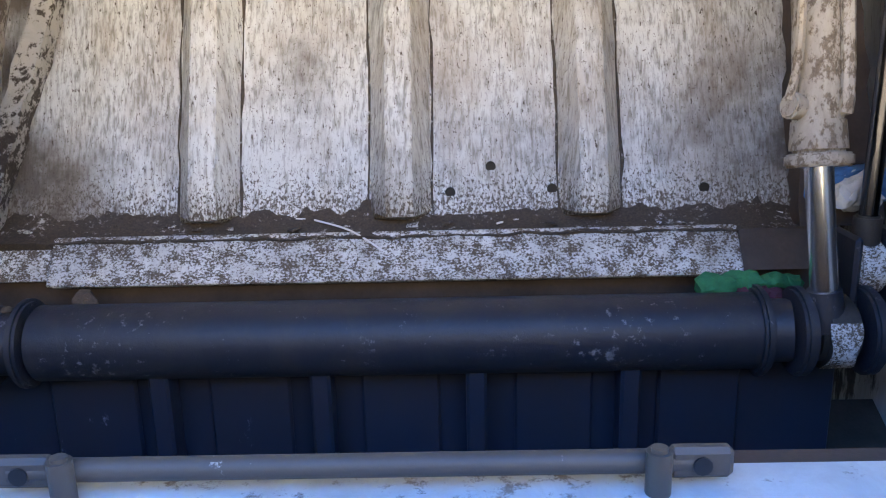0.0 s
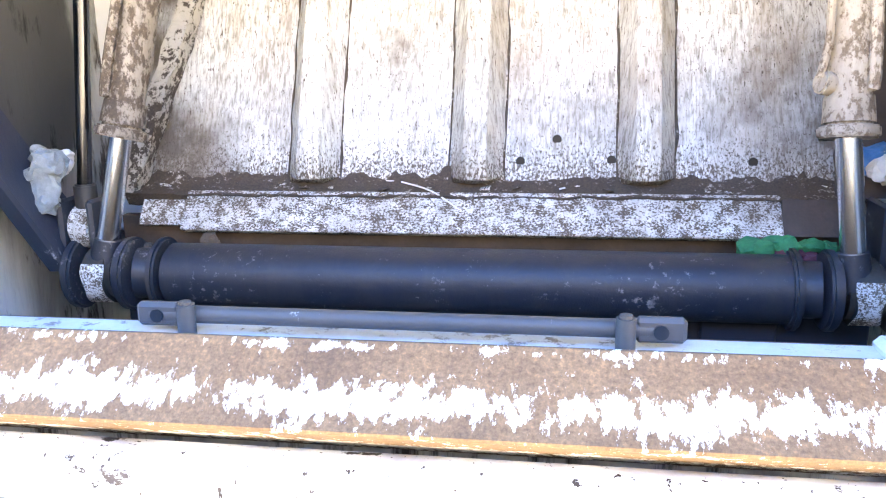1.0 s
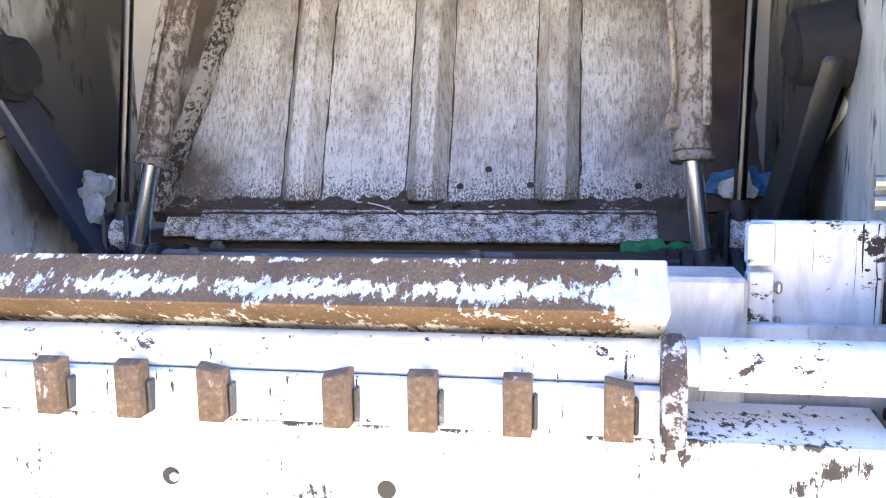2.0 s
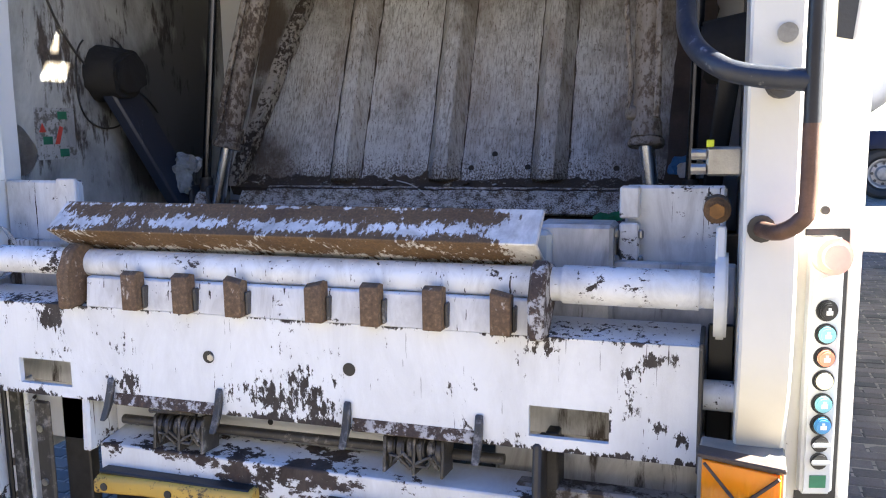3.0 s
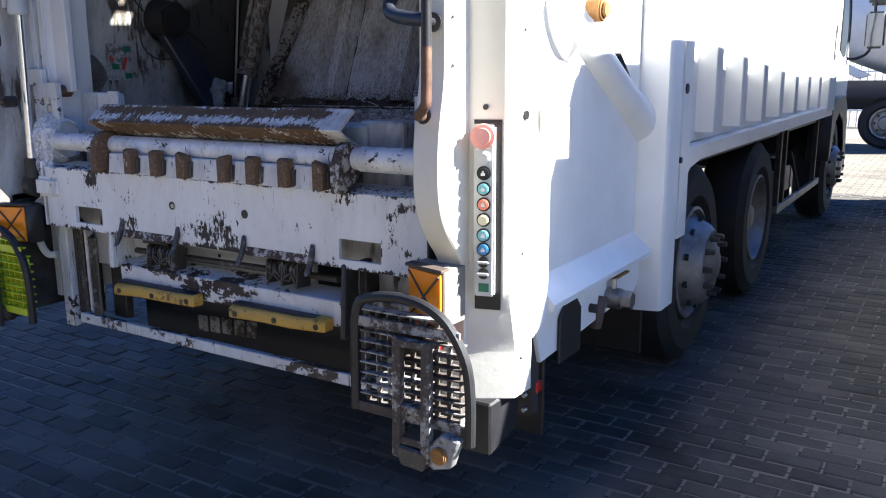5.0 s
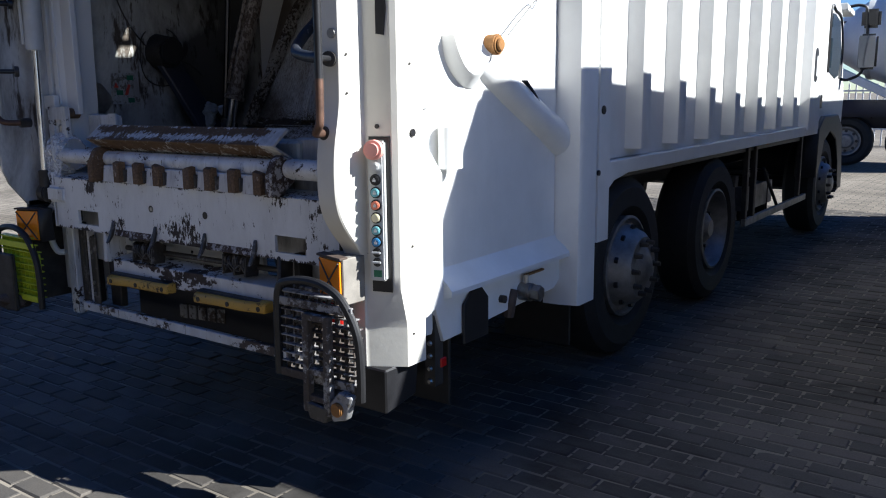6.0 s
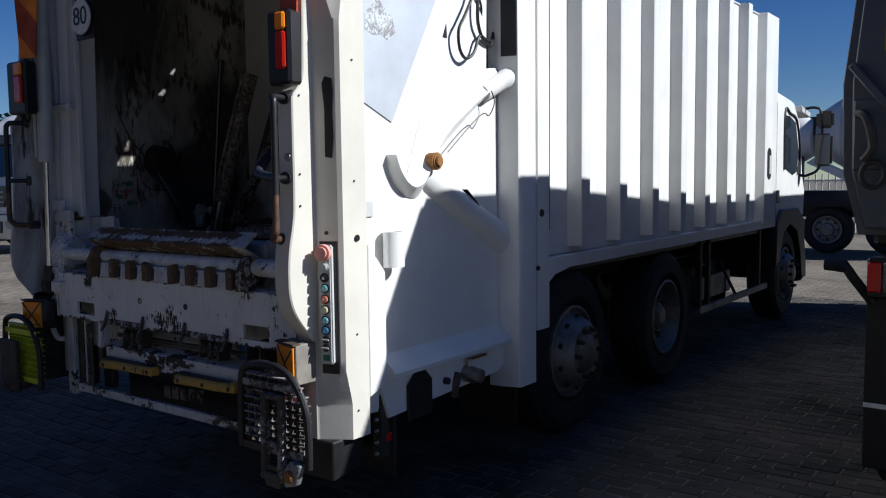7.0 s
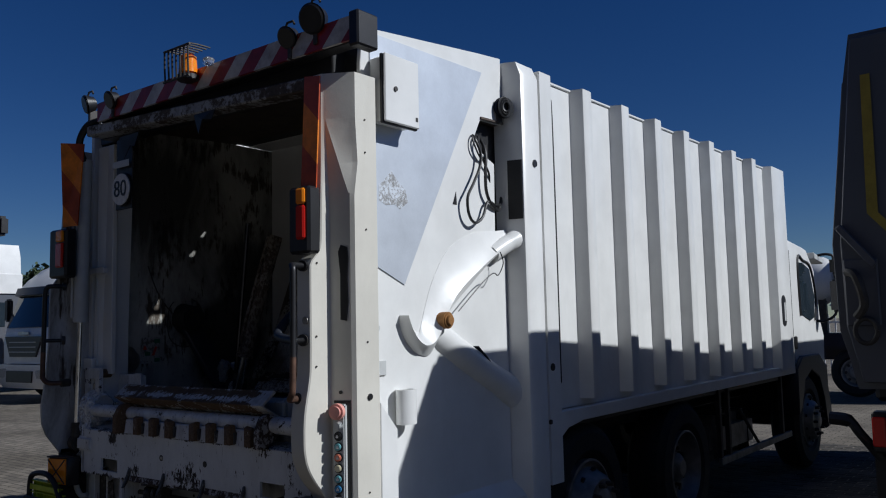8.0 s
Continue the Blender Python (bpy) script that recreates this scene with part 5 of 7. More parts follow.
def lettering(text, size, at, turn, mat, parent, name="lettering"):
    cu = bpy.data.curves.new(name, "FONT")
    cu.body, cu.size, cu.extrude, cu.align_x, cu.align_y = text, size, 0.001, "CENTER", "CENTER"
    tmp = bpy.data.objects.new(name, cu)
    scene.collection.objects.link(tmp)
    bpy.context.view_layer.update()
    me = bpy.data.meshes.new_from_object(tmp.evaluated_get(bpy.context.evaluated_depsgraph_get()))
    bpy.data.objects.remove(tmp)
    me.transform(pose(*at, *turn))
    b = bmesh.new()
    b.from_mesh(me)
    return part(name, b, mat, parent, "", False)


lettering("80", 0.135, (-0.646, 0.4275, 2.495), (90, 0, 0), BLACK, disc)
part("maker_bars", box(-0.735, -0.565, 0.432, 0.436, 2.625, 2.665, 0.002), GREYPANEL, disc)
part("disc_board", box(-0.73, -0.56, 0.452, 0.462, 2.38, 2.80, 0.003), BLACK, disc)

for quad, case, lens_x, lab in (
        ([(1.015, 2.25), (1.112, 2.25), (1.118, 2.785), (1.02, 2.80)], (0.985, 1.118), (1.045, 1.10), "orange and red hazard strip on the column"),
        ([(-1.11, 2.30), (-0.985, 2.30), (-0.965, 2.80), (-1.15, 2.825)], (-1.22, -1.02), (-1.12, -1.04), "orange hazard strip, bent away from the column")):
    st = prism(quad, "y", 0.318, 0.325)
    for w in st.verts:
        w.co.y += 0.024 * (w.co.z - 2.25) / 0.55 - (0.05 * max(0, -1.08 - w.co.x) / 0.07 if w.co.x < 0 else 0)
    part("hazard_strip", st, ORANGE, truck, lab)
    lamp = part("tail_lamp", box(case[0], case[1], 0.27, 0.345, 1.99, 2.285, 0.012), BLACK, truck, "black-cased tail lamp with red and amber lenses")
    part("red_lens", box(lens_x[0], lens_x[1], 0.255, 0.275, 2.05, 2.20, 0.008), REDLENS, lamp)
    part("amber_lens", box(lens_x[0], lens_x[1], 0.255, 0.275, 2.205, 2.275, 0.008), AMBER, lamp)

# marker lamps low on the columns
for x0, x1, y0, y1 in ((0.935, 1.09, 0.327, 0.285), (-1.20, -1.06, 0.285, 0.327)):
    body = prism([(x0, y0), (x1, y1), (x1 + 0.005, 0.40), (x0 + 0.005, 0.42)], "z", 0.755, 0.925, 0.004)
    # the right box has shade put into its grey-brown colour
    ml = part("marker_lamp", body, LAMPBOX if x0 > 0 else BLACK, truck, "box in a shade-dark colour with an amber cross-ribbed reflector")
    part("reflector", prism([(x0 + 0.008, y0 - 0.009), (x1 - 0.008, y1 - 0.009), (x1 - 0.008, y1 + 0.001), (x0 + 0.008, y0 + 0.001)], "z", 0.765, 0.915, 0.002), AMBER, ml)
    for za, zb in ((0.77, 0.91), (0.91, 0.77)):
        part("cross_rib", pipe([(x0 + 0.012, y0 - 0.011, za), (x1 - 0.012, y1 - 0.011, zb)], 0.0035, 6), BROWNED, ml)
    part("lamp_hood", prism([(x0, y0 - 0.014), (x1, y1 - 0.014), (x1, y1 + 0.03), (x0, y0 + 0.03)], "z", 0.921, 0.93, 0.002), BROWNED, ml)

# ---- control panel ----
def face(u, out, z):
    """A place on the grooved column face: u across, out of it, height."""
    return (1.112 + 0.080 * u + 0.298 * out, 0.417 + 0.0226 * u - 0.954 * out, z)


def on_face(u0, u1, o0, o1, z0, z1, bevel=0.003):
    b = bmesh.new()
    q = [[b.verts.new(face(u, o, z)) for u, o in ((u0, o0), (u1, o0), (u1, o1), (u0, o1))] for z in (z0, z1)]
    b.faces.new(q[0]), b.faces.new(q[1])
    for k in range(4):
        b.faces.new((q[0][k], q[0][(k + 1) % 4], q[1][(k + 1) % 4], q[1][k]))
    bmesh.ops.recalc_face_normals(b, faces=b.faces)
    if bevel:
        bmesh.ops.bevel(b, geom=list(b.edges), offset=bevel, segments=2, affect="EDGES")
    return b


panel = part("control_panel", on_face(0.06, 0.80, 0.0, 0.028, 0.835, 1.335, 0.006), GREYPANEL, truck, "grey push-button control panel in a dark slot")
part("panel_slot", on_face(0.72, 0.99, -0.01, 0.004, 0.80, 1.348, 0.0), BLACK, panel)
part("panel_slot", on_face(0.02, 0.99, -0.01, 0.0035, 1.338, 1.35, 0.0), BLACK, panel)
part("panel_gap", on_face(0.05, 0.99, -0.01, 0.0045, 0.79, 0.832, 0.0), BLACK, panel)
part("stop_knob", rod(face(0.43, 0.02, 1.305), face(0.43, 0.062, 1.305), 0.036, 0.034, 24, 0.01), BTN_PINK, panel, "faded red stop knob")
for z, mt, lab in ((1.245, GREYPANEL, "blank grey plug"), (1.20, BLACK, "black bell button"), (1.155, BTN_TEAL, "teal push button"), (1.11, BTN_RED, "red push button"), (1.065, BTN_CREAM, "cream push button"), (1.02, BTN_TEAL, "teal push button"), (0.978, BTN_BLUE, "blue push button")):
    part("button_collar", rod(face(0.43, 0.026, z), face(0.43, 0.035, z), 0.0205, seg=20, bevel=0.003), BLACK if mt is not GREYPANEL else GREYPANEL, panel)
    part("push_button", rod(face(0.43, 0.03, z), face(0.43, 0.043, z), 0.0155, seg=20, bevel=0.003), mt, panel, lab)
    if mt in (BLACK, BTN_TEAL, BTN_RED, BTN_BLUE):
        part("button_mark", on_face(0.36, 0.50, 0.043, 0.0438, z - 0.006, z + 0.002, 0), PAPER, panel)
        part("button_mark", on_face(0.40, 0.46, 0.043, 0.0438, z + 0.003, z + 0.007, 0), PAPER, panel)
for z in (0.94, 0.905):
    part("rotary_switch", rod(face(0.43, 0.026, z), face(0.43, 0.036, z), 0.0165, seg=18, bevel=0.003), BLACK, panel)
    part("switch_lever", on_face(0.22, 0.64, 0.036, 0.044, z - 0.004, z + 0.004, 0.002), GREYPANEL, panel)
part("panel_badge", on_face(0.25, 0.62, 0.028, 0.0295, 0.85, 0.875, 0.0), GREENSTICK, panel)
part("panel_bolt", rod(face(0.42, -0.003, 1.385), face(0.42, 0.006, 1.385), 0.008, seg=10), DARKSTEEL, panel)
part("side_knob", rod((1.085, 0.33, 1.29), (1.055, 0.33, 1.29), 0.016, 0.02, 12, 0.004), BLACK, panel)

# slot with a black plug higher on the column, screws
slot = prism([(1.150, 1.70), (1.178, 1.695), (1.187, 1.78), (1.183, 1.88), (1.189, 1.97), (1.184, 2.02), (1.154, 2.03), (1.141, 2.0), (1.151, 1.90)], "y", 0.413, 0.44)
for w in slot.verts:
    w.co.y += (w.co.x - 1.112) * 0.2825
part("column_slot", slot, BLACK, tailgate, "black slot in the column")
for z in (0.62, 0.95, 1.6, 2.1, 2.45, 2.6):
    part("rivet", rod((1.2185, 0.52, z), (1.2235, 0.52, z), 0.0045, seg=8), DARKSTEEL, tailgate)
for z in (1.5, 1.63, 1.95, 2.35, 2.52, 2.72):
    y = ridge_y(z) + 0.03
    part("rivet", rod((1.088, y, z), (1.0965, y, z), 0.0045, seg=8), DARKSTEEL, tailgate)
part("column_plug", rod((1.218, 0.53, 1.36), (1.226, 0.53, 1.36), 0.014, seg=14), BLACK, tailgate)

# grab handles
for sx in (1, -1):
    ox = -0.02 if sx < 0 else 0.0
    pts = [(sx * x + ox, y, z) for x, y, z in ((1.03, 0.275, 1.365), (1.055, 0.215, 1.368), (1.085, 0.197, 1.39), (1.095, 0.195, 1.43), (1.095, 0.198, 1.66), (1.094, 0.20, 1.89), (1.088, 0.205, 1.925), (1.07, 0.22, 1.937), (1.05, 0.305, 1.937))]
    gh = part("grab_handle", pipe(curve_points(pts, 4), 0.0138, 12), BLACK, truck, "black grab handle, paint worn to metal")
    part("handle_end", rod(pts[0], (pts[0][0] - sx * 0.0, pts[0][1] + 0.05, pts[0][2]), 0.024, seg=14), DARKSTEEL, gh)
    part("rusty_bend", pipe(curve_points(pts[:5], 4)[:15], 0.0144, 12), RUSTBROWN, gh, "handle bend worn to brown rust")
    part("handle_stay", rod((sx * 1.09 + ox, 0.20, 1.615), (sx * 1.05 + ox, 0.305, 1.615), 0.011, seg=10), BLACK, gh)
    part("stay_foot", rod((sx * 1.056 + ox, 0.285, 1.937), (sx * 1.05 + ox, 0.303, 1.937), 0.024, seg=16), BLACK, gh)
    part("stay_knob", rod((sx * 1.056 + ox, 0.285, 1.615), (sx * 1.05 + ox, 0.303, 1.615), 0.026, seg=16), DARKSTEEL, gh)
swing = part("swing_rail", pipe(curve_points([(0.88, 0.62, 2.05), (0.885, 0.45, 1.80), (0.90, 0.33, 1.70), (0.95, 0.24, 1.645), (1.01, 0.22, 1.625), (1.09, 0.205, 1.615)], 5), 0.019, 12), BLUEBLACK, truck, "blue-black bent rail across the hopper")
part("rail_bolt", rod((1.06, 0.296, 1.70), (1.06, 0.304, 1.70), 0.017, seg=14), STEEL, swing)

# hinge pins and valves on the column's inner side
for cx, cy, cz in ((0.955, 0.53, 1.375), (-1.06, 0.555, 1.405)):
    hp = part("hinge_pin", rod((cx, cy - 0.05, cz), (cx, cy + 0.04, cz), 0.027, seg=16, bevel=0.005), TOOTH, truck, "rusty hinge pin")
    part("pin_nut", rod((cx, cy - 0.065, cz), (cx, cy - 0.05, cz), 0.016, seg=6), PINRUST, hp)
vb = part("valve_block", box(0.93, 1.0, 0.54, 0.60, 1.44, 1.50, 0.005), STEEL, truck, "small steel valve block")
for z in (1.455, 1.485):
    part("valve_port", rod((0.93, 0.55, z), (0.90, 0.55, z), 0.012, seg=10), STEEL, vb)
part("warning_tag", box(0.93, 0.945, 0.535, 0.54, 1.50, 1.515, 0.001), STEPYELLOW, vb)

# lift cylinder on the left column
lc = part("lift_cylinder", rod((-1.075, 0.40, 1.72), (-1.05, 0.40, 2.72), 0.042, seg=18, bevel=0.005), GREYPANEL, truck, "grey lift cylinder with a bright rod")
part("piston_rod", rod((-1.098, 0.40, 1.10), (-1.075, 0.40, 1.73), 0.017, seg=14), CHROME, lc)
part("rod_end", rod((-1.10, 0.40, 1.03), (-1.098, 0.40, 1.12), 0.03, seg=14, bevel=0.004), DARKSTEEL, lc)
part("end_eye", rod((-1.135, 0.41, 1.0), (-1.075, 0.41, 1.0), 0.05, seg=18, bevel=0.006), DARKSTEEL, lc)
part("oil_pipe", pipe(curve_points([(-1.12, 0.37, 1.75), (-1.115, 0.365, 2.2), (-1.1, 0.365, 2.7)], 3), 0.01, 8), GREYPANEL, lc)
part("side_knob", rod((-1.15, 0.575, 1.552), (-1.20, 0.585, 1.55), 0.034, seg=16, bevel=0.006), BLACK, lc)
part("cylinder_hose", pipe(curve_points([(-1.03, 0.38, 2.70), (-1.05, 0.36, 2.82), (-1.0, 0.38, 2.92), (-0.93, 0.42, 2.95)], 5), 0.022, 8), HOSE, lc)

# electrical box
eb = part("electrical_box", box(1.147, 1.235, 0.635, 0.87, 2.62, 2.93, 0.008), WHITE, truck, "white electrical box with a lock")
part("box_door", box(1.237, 1.252, 0.628, 0.875, 2.612, 2.938, 0.005), WHITE, eb)
part("box_gasket", box(1.222, 1.239, 0.622, 0.873, 2.605, 2.935, 0.003), BLACK, eb)
part("box_lock", rod((1.25, 0.70, 2.775), (1.258, 0.70, 2.775), 0.012, seg=12), DARKSTEEL, eb)
part("box_badge", box(1.252, 1.254, 0.845, 0.86, 2.645, 2.665, 0), DARKSTEEL, eb)

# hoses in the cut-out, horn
# the black back sheet stands in for shade inside the cut-out
hs = part("hose_recess", box(1.062, 1.07, 1.42, 1.80, 2.14, 2.84, 0.002), BLACK, truck, "black sheet for the shade of a recess, with loose black hoses")
for k, pts in enumerate(([(1.10, 1.55, 2.72), (1.16, 1.46, 2.68), (1.175, 1.49, 2.60), (1.18, 1.47, 2.52), (1.185, 1.40, 2.42), (1.185, 1.345, 2.34), (1.18, 1.36, 2.25), (1.175, 1.42, 2.21), (1.17, 1.50, 2.25), (1.165, 1.56, 2.34), (1.15, 1.66, 2.33), (1.12, 1.76, 2.36), (1.10, 1.79, 2.47)],
                         [(1.10, 1.58, 2.72), (1.165, 1.55, 2.62), (1.175, 1.53, 2.50), (1.17, 1.54, 2.40), (1.16, 1.60, 2.33), (1.14, 1.70, 2.31), (1.11, 1.78, 2.40)],
                         [(1.10, 1.56, 2.70), (1.15, 1.45, 2.70), (1.17, 1.44, 2.64), (1.165, 1.50, 2.58), (1.15, 1.57, 2.60), (1.12, 1.58, 2.70)],
                         [(1.10, 1.60, 2.74), (1.16, 1.50, 2.70), (1.17, 1.48, 2.63), (1.16, 1.54, 2.56), (1.15, 1.60, 2.50), (1.12, 1.64, 2.42)])):
    part("hose", pipe(curve_points(pts, 6), (0.008, 0.009, 0.005, 0.006)[k], 8), HOSE, hs)
part("hose_clamp", box(1.09, 1.11, 1.62, 1.65, 2.40, 2.68, 0.004), DARKSTEEL, hs)
part("recess_hood", prism([(1.54, 2.82), (1.76, 2.826), (1.76, 2.812), (1.54, 2.806)], "x", 1.07, 1.15, 0.002), BROWNED, hs)
# flat black sheet on the rear face of the post
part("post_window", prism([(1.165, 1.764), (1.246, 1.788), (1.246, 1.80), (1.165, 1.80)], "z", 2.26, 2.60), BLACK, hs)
hn = part("horn", rod((1.15, 1.745, 2.90), (1.185, 1.72, 2.90), 0.04, 0.066, 24, 0.006), BLACK, truck, "small black round horn")
for k, r in enumerate((0.056, 0.042, 0.028)):
    part("horn_coil", pipe([(1.19 + 0.006 * k + 0.012 * math.cos(t), 1.715 + 0.6 * r * math.cos(t), 2.90 + r * math.sin(t)) for t in (2 * math.pi * q / 24 for q in range(25))], 0.007, 6), HOSE, hn)
part("horn_bracket", box(1.14, 1.16, 1.70, 1.74, 2.81, 2.87, 0.004), DARKSTEEL, hn)

# ball valve at the drain
bv = part("drain_valve", rod((1.14, 1.40, 0.60), (1.23, 1.40, 0.60), 0.042, seg=18, bevel=0.008), STEEL, truck, "brass-stained steel drain valve with a lever")
part("valve_outlet", rod((1.23, 1.40, 0.60), (1.27, 1.40, 0.60), 0.038, seg=6, bevel=0.003), STEEL, bv)
part("valve_elbow", pipe(curve_points([(1.16, 1.33, 0.62), (1.16, 1.31, 0.56), (1.15, 1.31, 0.50)], 4), 0.028, 10), BROWNED, bv)
part("valve_stem", rod((1.19, 1.40, 0.63), (1.19, 1.40, 0.68), 0.012, seg=10), STEEL, bv)
part("valve_lever", box(1.18, 1.20, 1.39, 1.56, 0.672, 0.682, 0.004), PINRUST, bv)
part("valve_stop", box(1.16, 1.20, 1.55, 1.63, 0.70, 0.715, 0.003), WHITE, bv)
part("side_plug", rod((1.165, 1.22, 0.60), (1.19, 1.22, 0.60), 0.018, seg=12), DARKSTEEL, bv)

# under-run beam with a plain maker's plate
ub = part("underrun_beam", box(-0.80, 1.0, 0.72, 0.80, 0.33, 0.56, 0.01), BLACK, truck, "black under-run beam")
for k in range(5):
    part("maker_bar", box(-0.443 + 0.073 * k, -0.388 + 0.073 * k, 0.714, 0.722, 0.39 + 0.004 * k, 0.46 + 0.004 * k, 0.002), DIRTYGALV, ub)


# ---- folding steps ----
def folding_step(frame_mat, tread_mat, label, sx, x0, x1, z0, z1, y, lean):
    cx, cz = (x0 + x1) / 2, (z0 + z1) / 2

    def at(x, z, o=0.0):
        return (x, y + lean * (x - cx) + o, z)

    st = part("folding_step", pipe(curve_points([at(x0, z0), at(x0, z0 + 0.3 * (z1 - z0)), at(x0 + 0.01, z1 - 0.05), at(x0 + 0.06, z1), at(cx, z1 + 0.012), at(x1 - 0.09, z1 - 0.03), at(x1 - 0.02, z1 - 0.13), at(x1, z0 + 0.12), at(x1, z0 - 0.03)], 5), 0.016, 10), frame_mat, truck, label)
    n = 10
    for k in range(n):
        z = z0 + 0.02 + (z1 - z0 - 0.06) * k / (n - 1)
        xr = x1 - 0.02 - max(0, (z - (z1 - 0.12))) * 0.9
        part("tread_bar", box(x0 + 0.015, xr, y + 0.001, y + 0.042, z - 0.0028, z + 0.0028, 0.001), tread_mat, st)
    m = 9
    for k in range(m):
        x = x0 + 0.03 + (x1 - x0 - 0.07) * k / (m - 1)
        part("tread_tooth", box(x - 0.0022, x + 0.0022, y + 0.012, y + 0.036, z0 + 0.015, z1 - 0.045 - max(0, x - (x1 - 0.12)) * 0.9, 0), tread_mat, st)
    for z in (z0 + 0.012, z1 - 0.075):
        part("flat_band", box(x0 + 0.012, x1 - 0.03, y - 0.006, y + 0.002, z - 0.016, z + 0.016, 0.002), tread_mat, st)
    return st


rs = folding_step(BARRUBBER, DIRTYGALV, "folded galvanised step grating in a black tube frame", 1, 0.80, 1.205, 0.47, 0.83, 0.235, 0.0)
for x in (0.975, 1.075):
    part("step_arm", prism([(0.19, 0.37), (0.225, 0.36), (0.23, 0.73), (0.20, 0.735)], "x", x - 0.014, x + 0.014, 0.004), DIRTYGALV, rs)
for z in (0.42, 0.52, 0.72):
    part("arm_rung", box(0.975, 1.075, 0.20, 0.225, z - 0.012, z + 0.012, 0.003), DIRTYGALV, rs)
part("step_foot", prism([(0.99, 0.345), (1.07, 0.34), (1.085, 0.40), (0.97, 0.41)], "y", 0.19, 0.24, 0.006), GREASY, rs)
part("pivot_lug", prism([(1.09, 0.35), (1.16, 0.37), (1.19, 0.46), (1.13, 0.47), (1.08, 0.42)], "y", 0.20, 0.235, 0.006), DIRTYGALV, rs)
part("pivot_bolt", rod((1.125, 0.185, 0.405), (1.125, 0.205, 0.405), 0.026, seg=18, bevel=0.004), PINRUST, rs)
part("step_lamp", box(0.92, 1.03, 0.335, 0.385, 0.655, 0.735, 0.006), REDLENS, rs)
ls = folding_step(BARRUBBER, STEPYELLOW, "folded fluorescent yellow step grating in a black tube frame", -1, -1.36, -0.97, 0.46, 0.82, 0.25, 0.0)
part("step_plate", box(-1.33, -1.14, 0.20, 0.225, 0.40, 0.70, 0.006), DARKSTEEL, ls)
part("soil_clod", crumple(ball((-1.28, 0.26, 0.44), 0.09, None, 3, (1.4, 0.9, 0.6)), 0.03, 14), SOIL, ls)


# ---- waste left in the hopper ----
rag = pipe(curve_points([(0.56, 1.53, 1.222), (0.60, 1.525, 1.232), (0.66, 1.53, 1.238), (0.71, 1.535, 1.235), (0.77, 1.54, 1.232)], 8), [0.014] + [0.03] * 8 + [0.027] * 8 + [0.02] * 15 + [0.008], 16)
for w in rag.verts:
    w.co.z += 0.35 * (1.232 - w.co.z) if w.co.z > 1.232 else 0
alone("green_rag", crumple(crumple(rag, 0.016, 28), 0.006, 90), GREENCLOTH, "dirty green rag lying on the packer beam", "rag")
alone("maroon_rag", crumple(ball((0.675, 1.51, 1.213), 0.035, None, 4, (1.5, 0.7, 0.45)), 0.016, 50), MAROON, "maroon and white rag beside the packer beam", "rag")
for c, r, sq, mt, nm, lab in (((0.90, 1.63, 1.40), 0.062, (1.5, 0.6, 0.75), BLUEBAG, "plastic_bag", "crumpled blue and white plastic bag"),
                              ((0.872, 1.585, 1.398), 0.045, (1.1, 0.6, 0.85), PAPER, "paper_wad", "wad of white paper behind a ram"),
                              ((-0.965, 1.40, 1.395), 0.055, (0.75, 0.6, 1.35), FILMGREY, "plastic_bag", "grey plastic bag jammed by the packer arm"),
                              ((-0.977, 1.5, 1.418), 0.028, (0.7, 0.6, 1.1), PAPER, "paper_wad", "wad of white paper behind a thin rod")):
    alone(nm, crumple(crumple(ball(c, r, None, 4, sq), r * 0.45, 1.3 / r), r * 0.16, 4 / r), mt, lab, "litter")
for c, r in (((-0.645, 1.53, 1.218), 0.026), ((-0.79, 1.50, 1.212), 0.014)):
    alone("stone", crumple(ball(c, r, None, 2), r * 0.35, 60), SOIL, "small grey clod on the packer beam", "litter")
random.seed(4)
for k in range(26):
    x = random.uniform(-0.95, 0.7)
    y = random.uniform(1.625, 1.69)
    z = 1.378 + (y - 1.60) * 0.23
    s = random.uniform(0.006, 0.018)
    fl = box(x - s, x + s, y - s * 0.6, y + s * 0.6, z, z + 0.003, 0, turn=pose(0, 0, 0, random.uniform(-20, 20), 10, random.uniform(0, 180)))
    alone("paint_flake", crumple(fl, 0.003, 90), random.choice([PAPER, SOIL, LEDGE]), "loose flake lying on the soiled ledge", "litter", "flakes on the ledge")
alone("straw", pipe(curve_points([(-0.32, 1.65, 1.40), (-0.24, 1.61, 1.385), (-0.17, 1.585, 1.345)], 4), 0.0022, 6), PAPER, "thin bent straw on the ledge", "litter")
for ob in list(scene.objects):
    if ob.parent is None and ob.name.split('.')[0] in ('paint_flake', 'straw'):
        ob.location = STROKE @ ob.location


# the open left corner sits a little outwards of the right one's mirror image
OUTWARDS = Matrix.Translation((-0.03, 0.05, 0.012))
for ob in truck.children_recursive:
    co = [v.co for v in ob.data.vertices]
    if max(c.x for c in co) < -0.86 and max(c.y for c in co) < 0.75:
        ob.data.transform(OUTWARDS)
film_ob.location = OUTWARDS @ film_ob.location


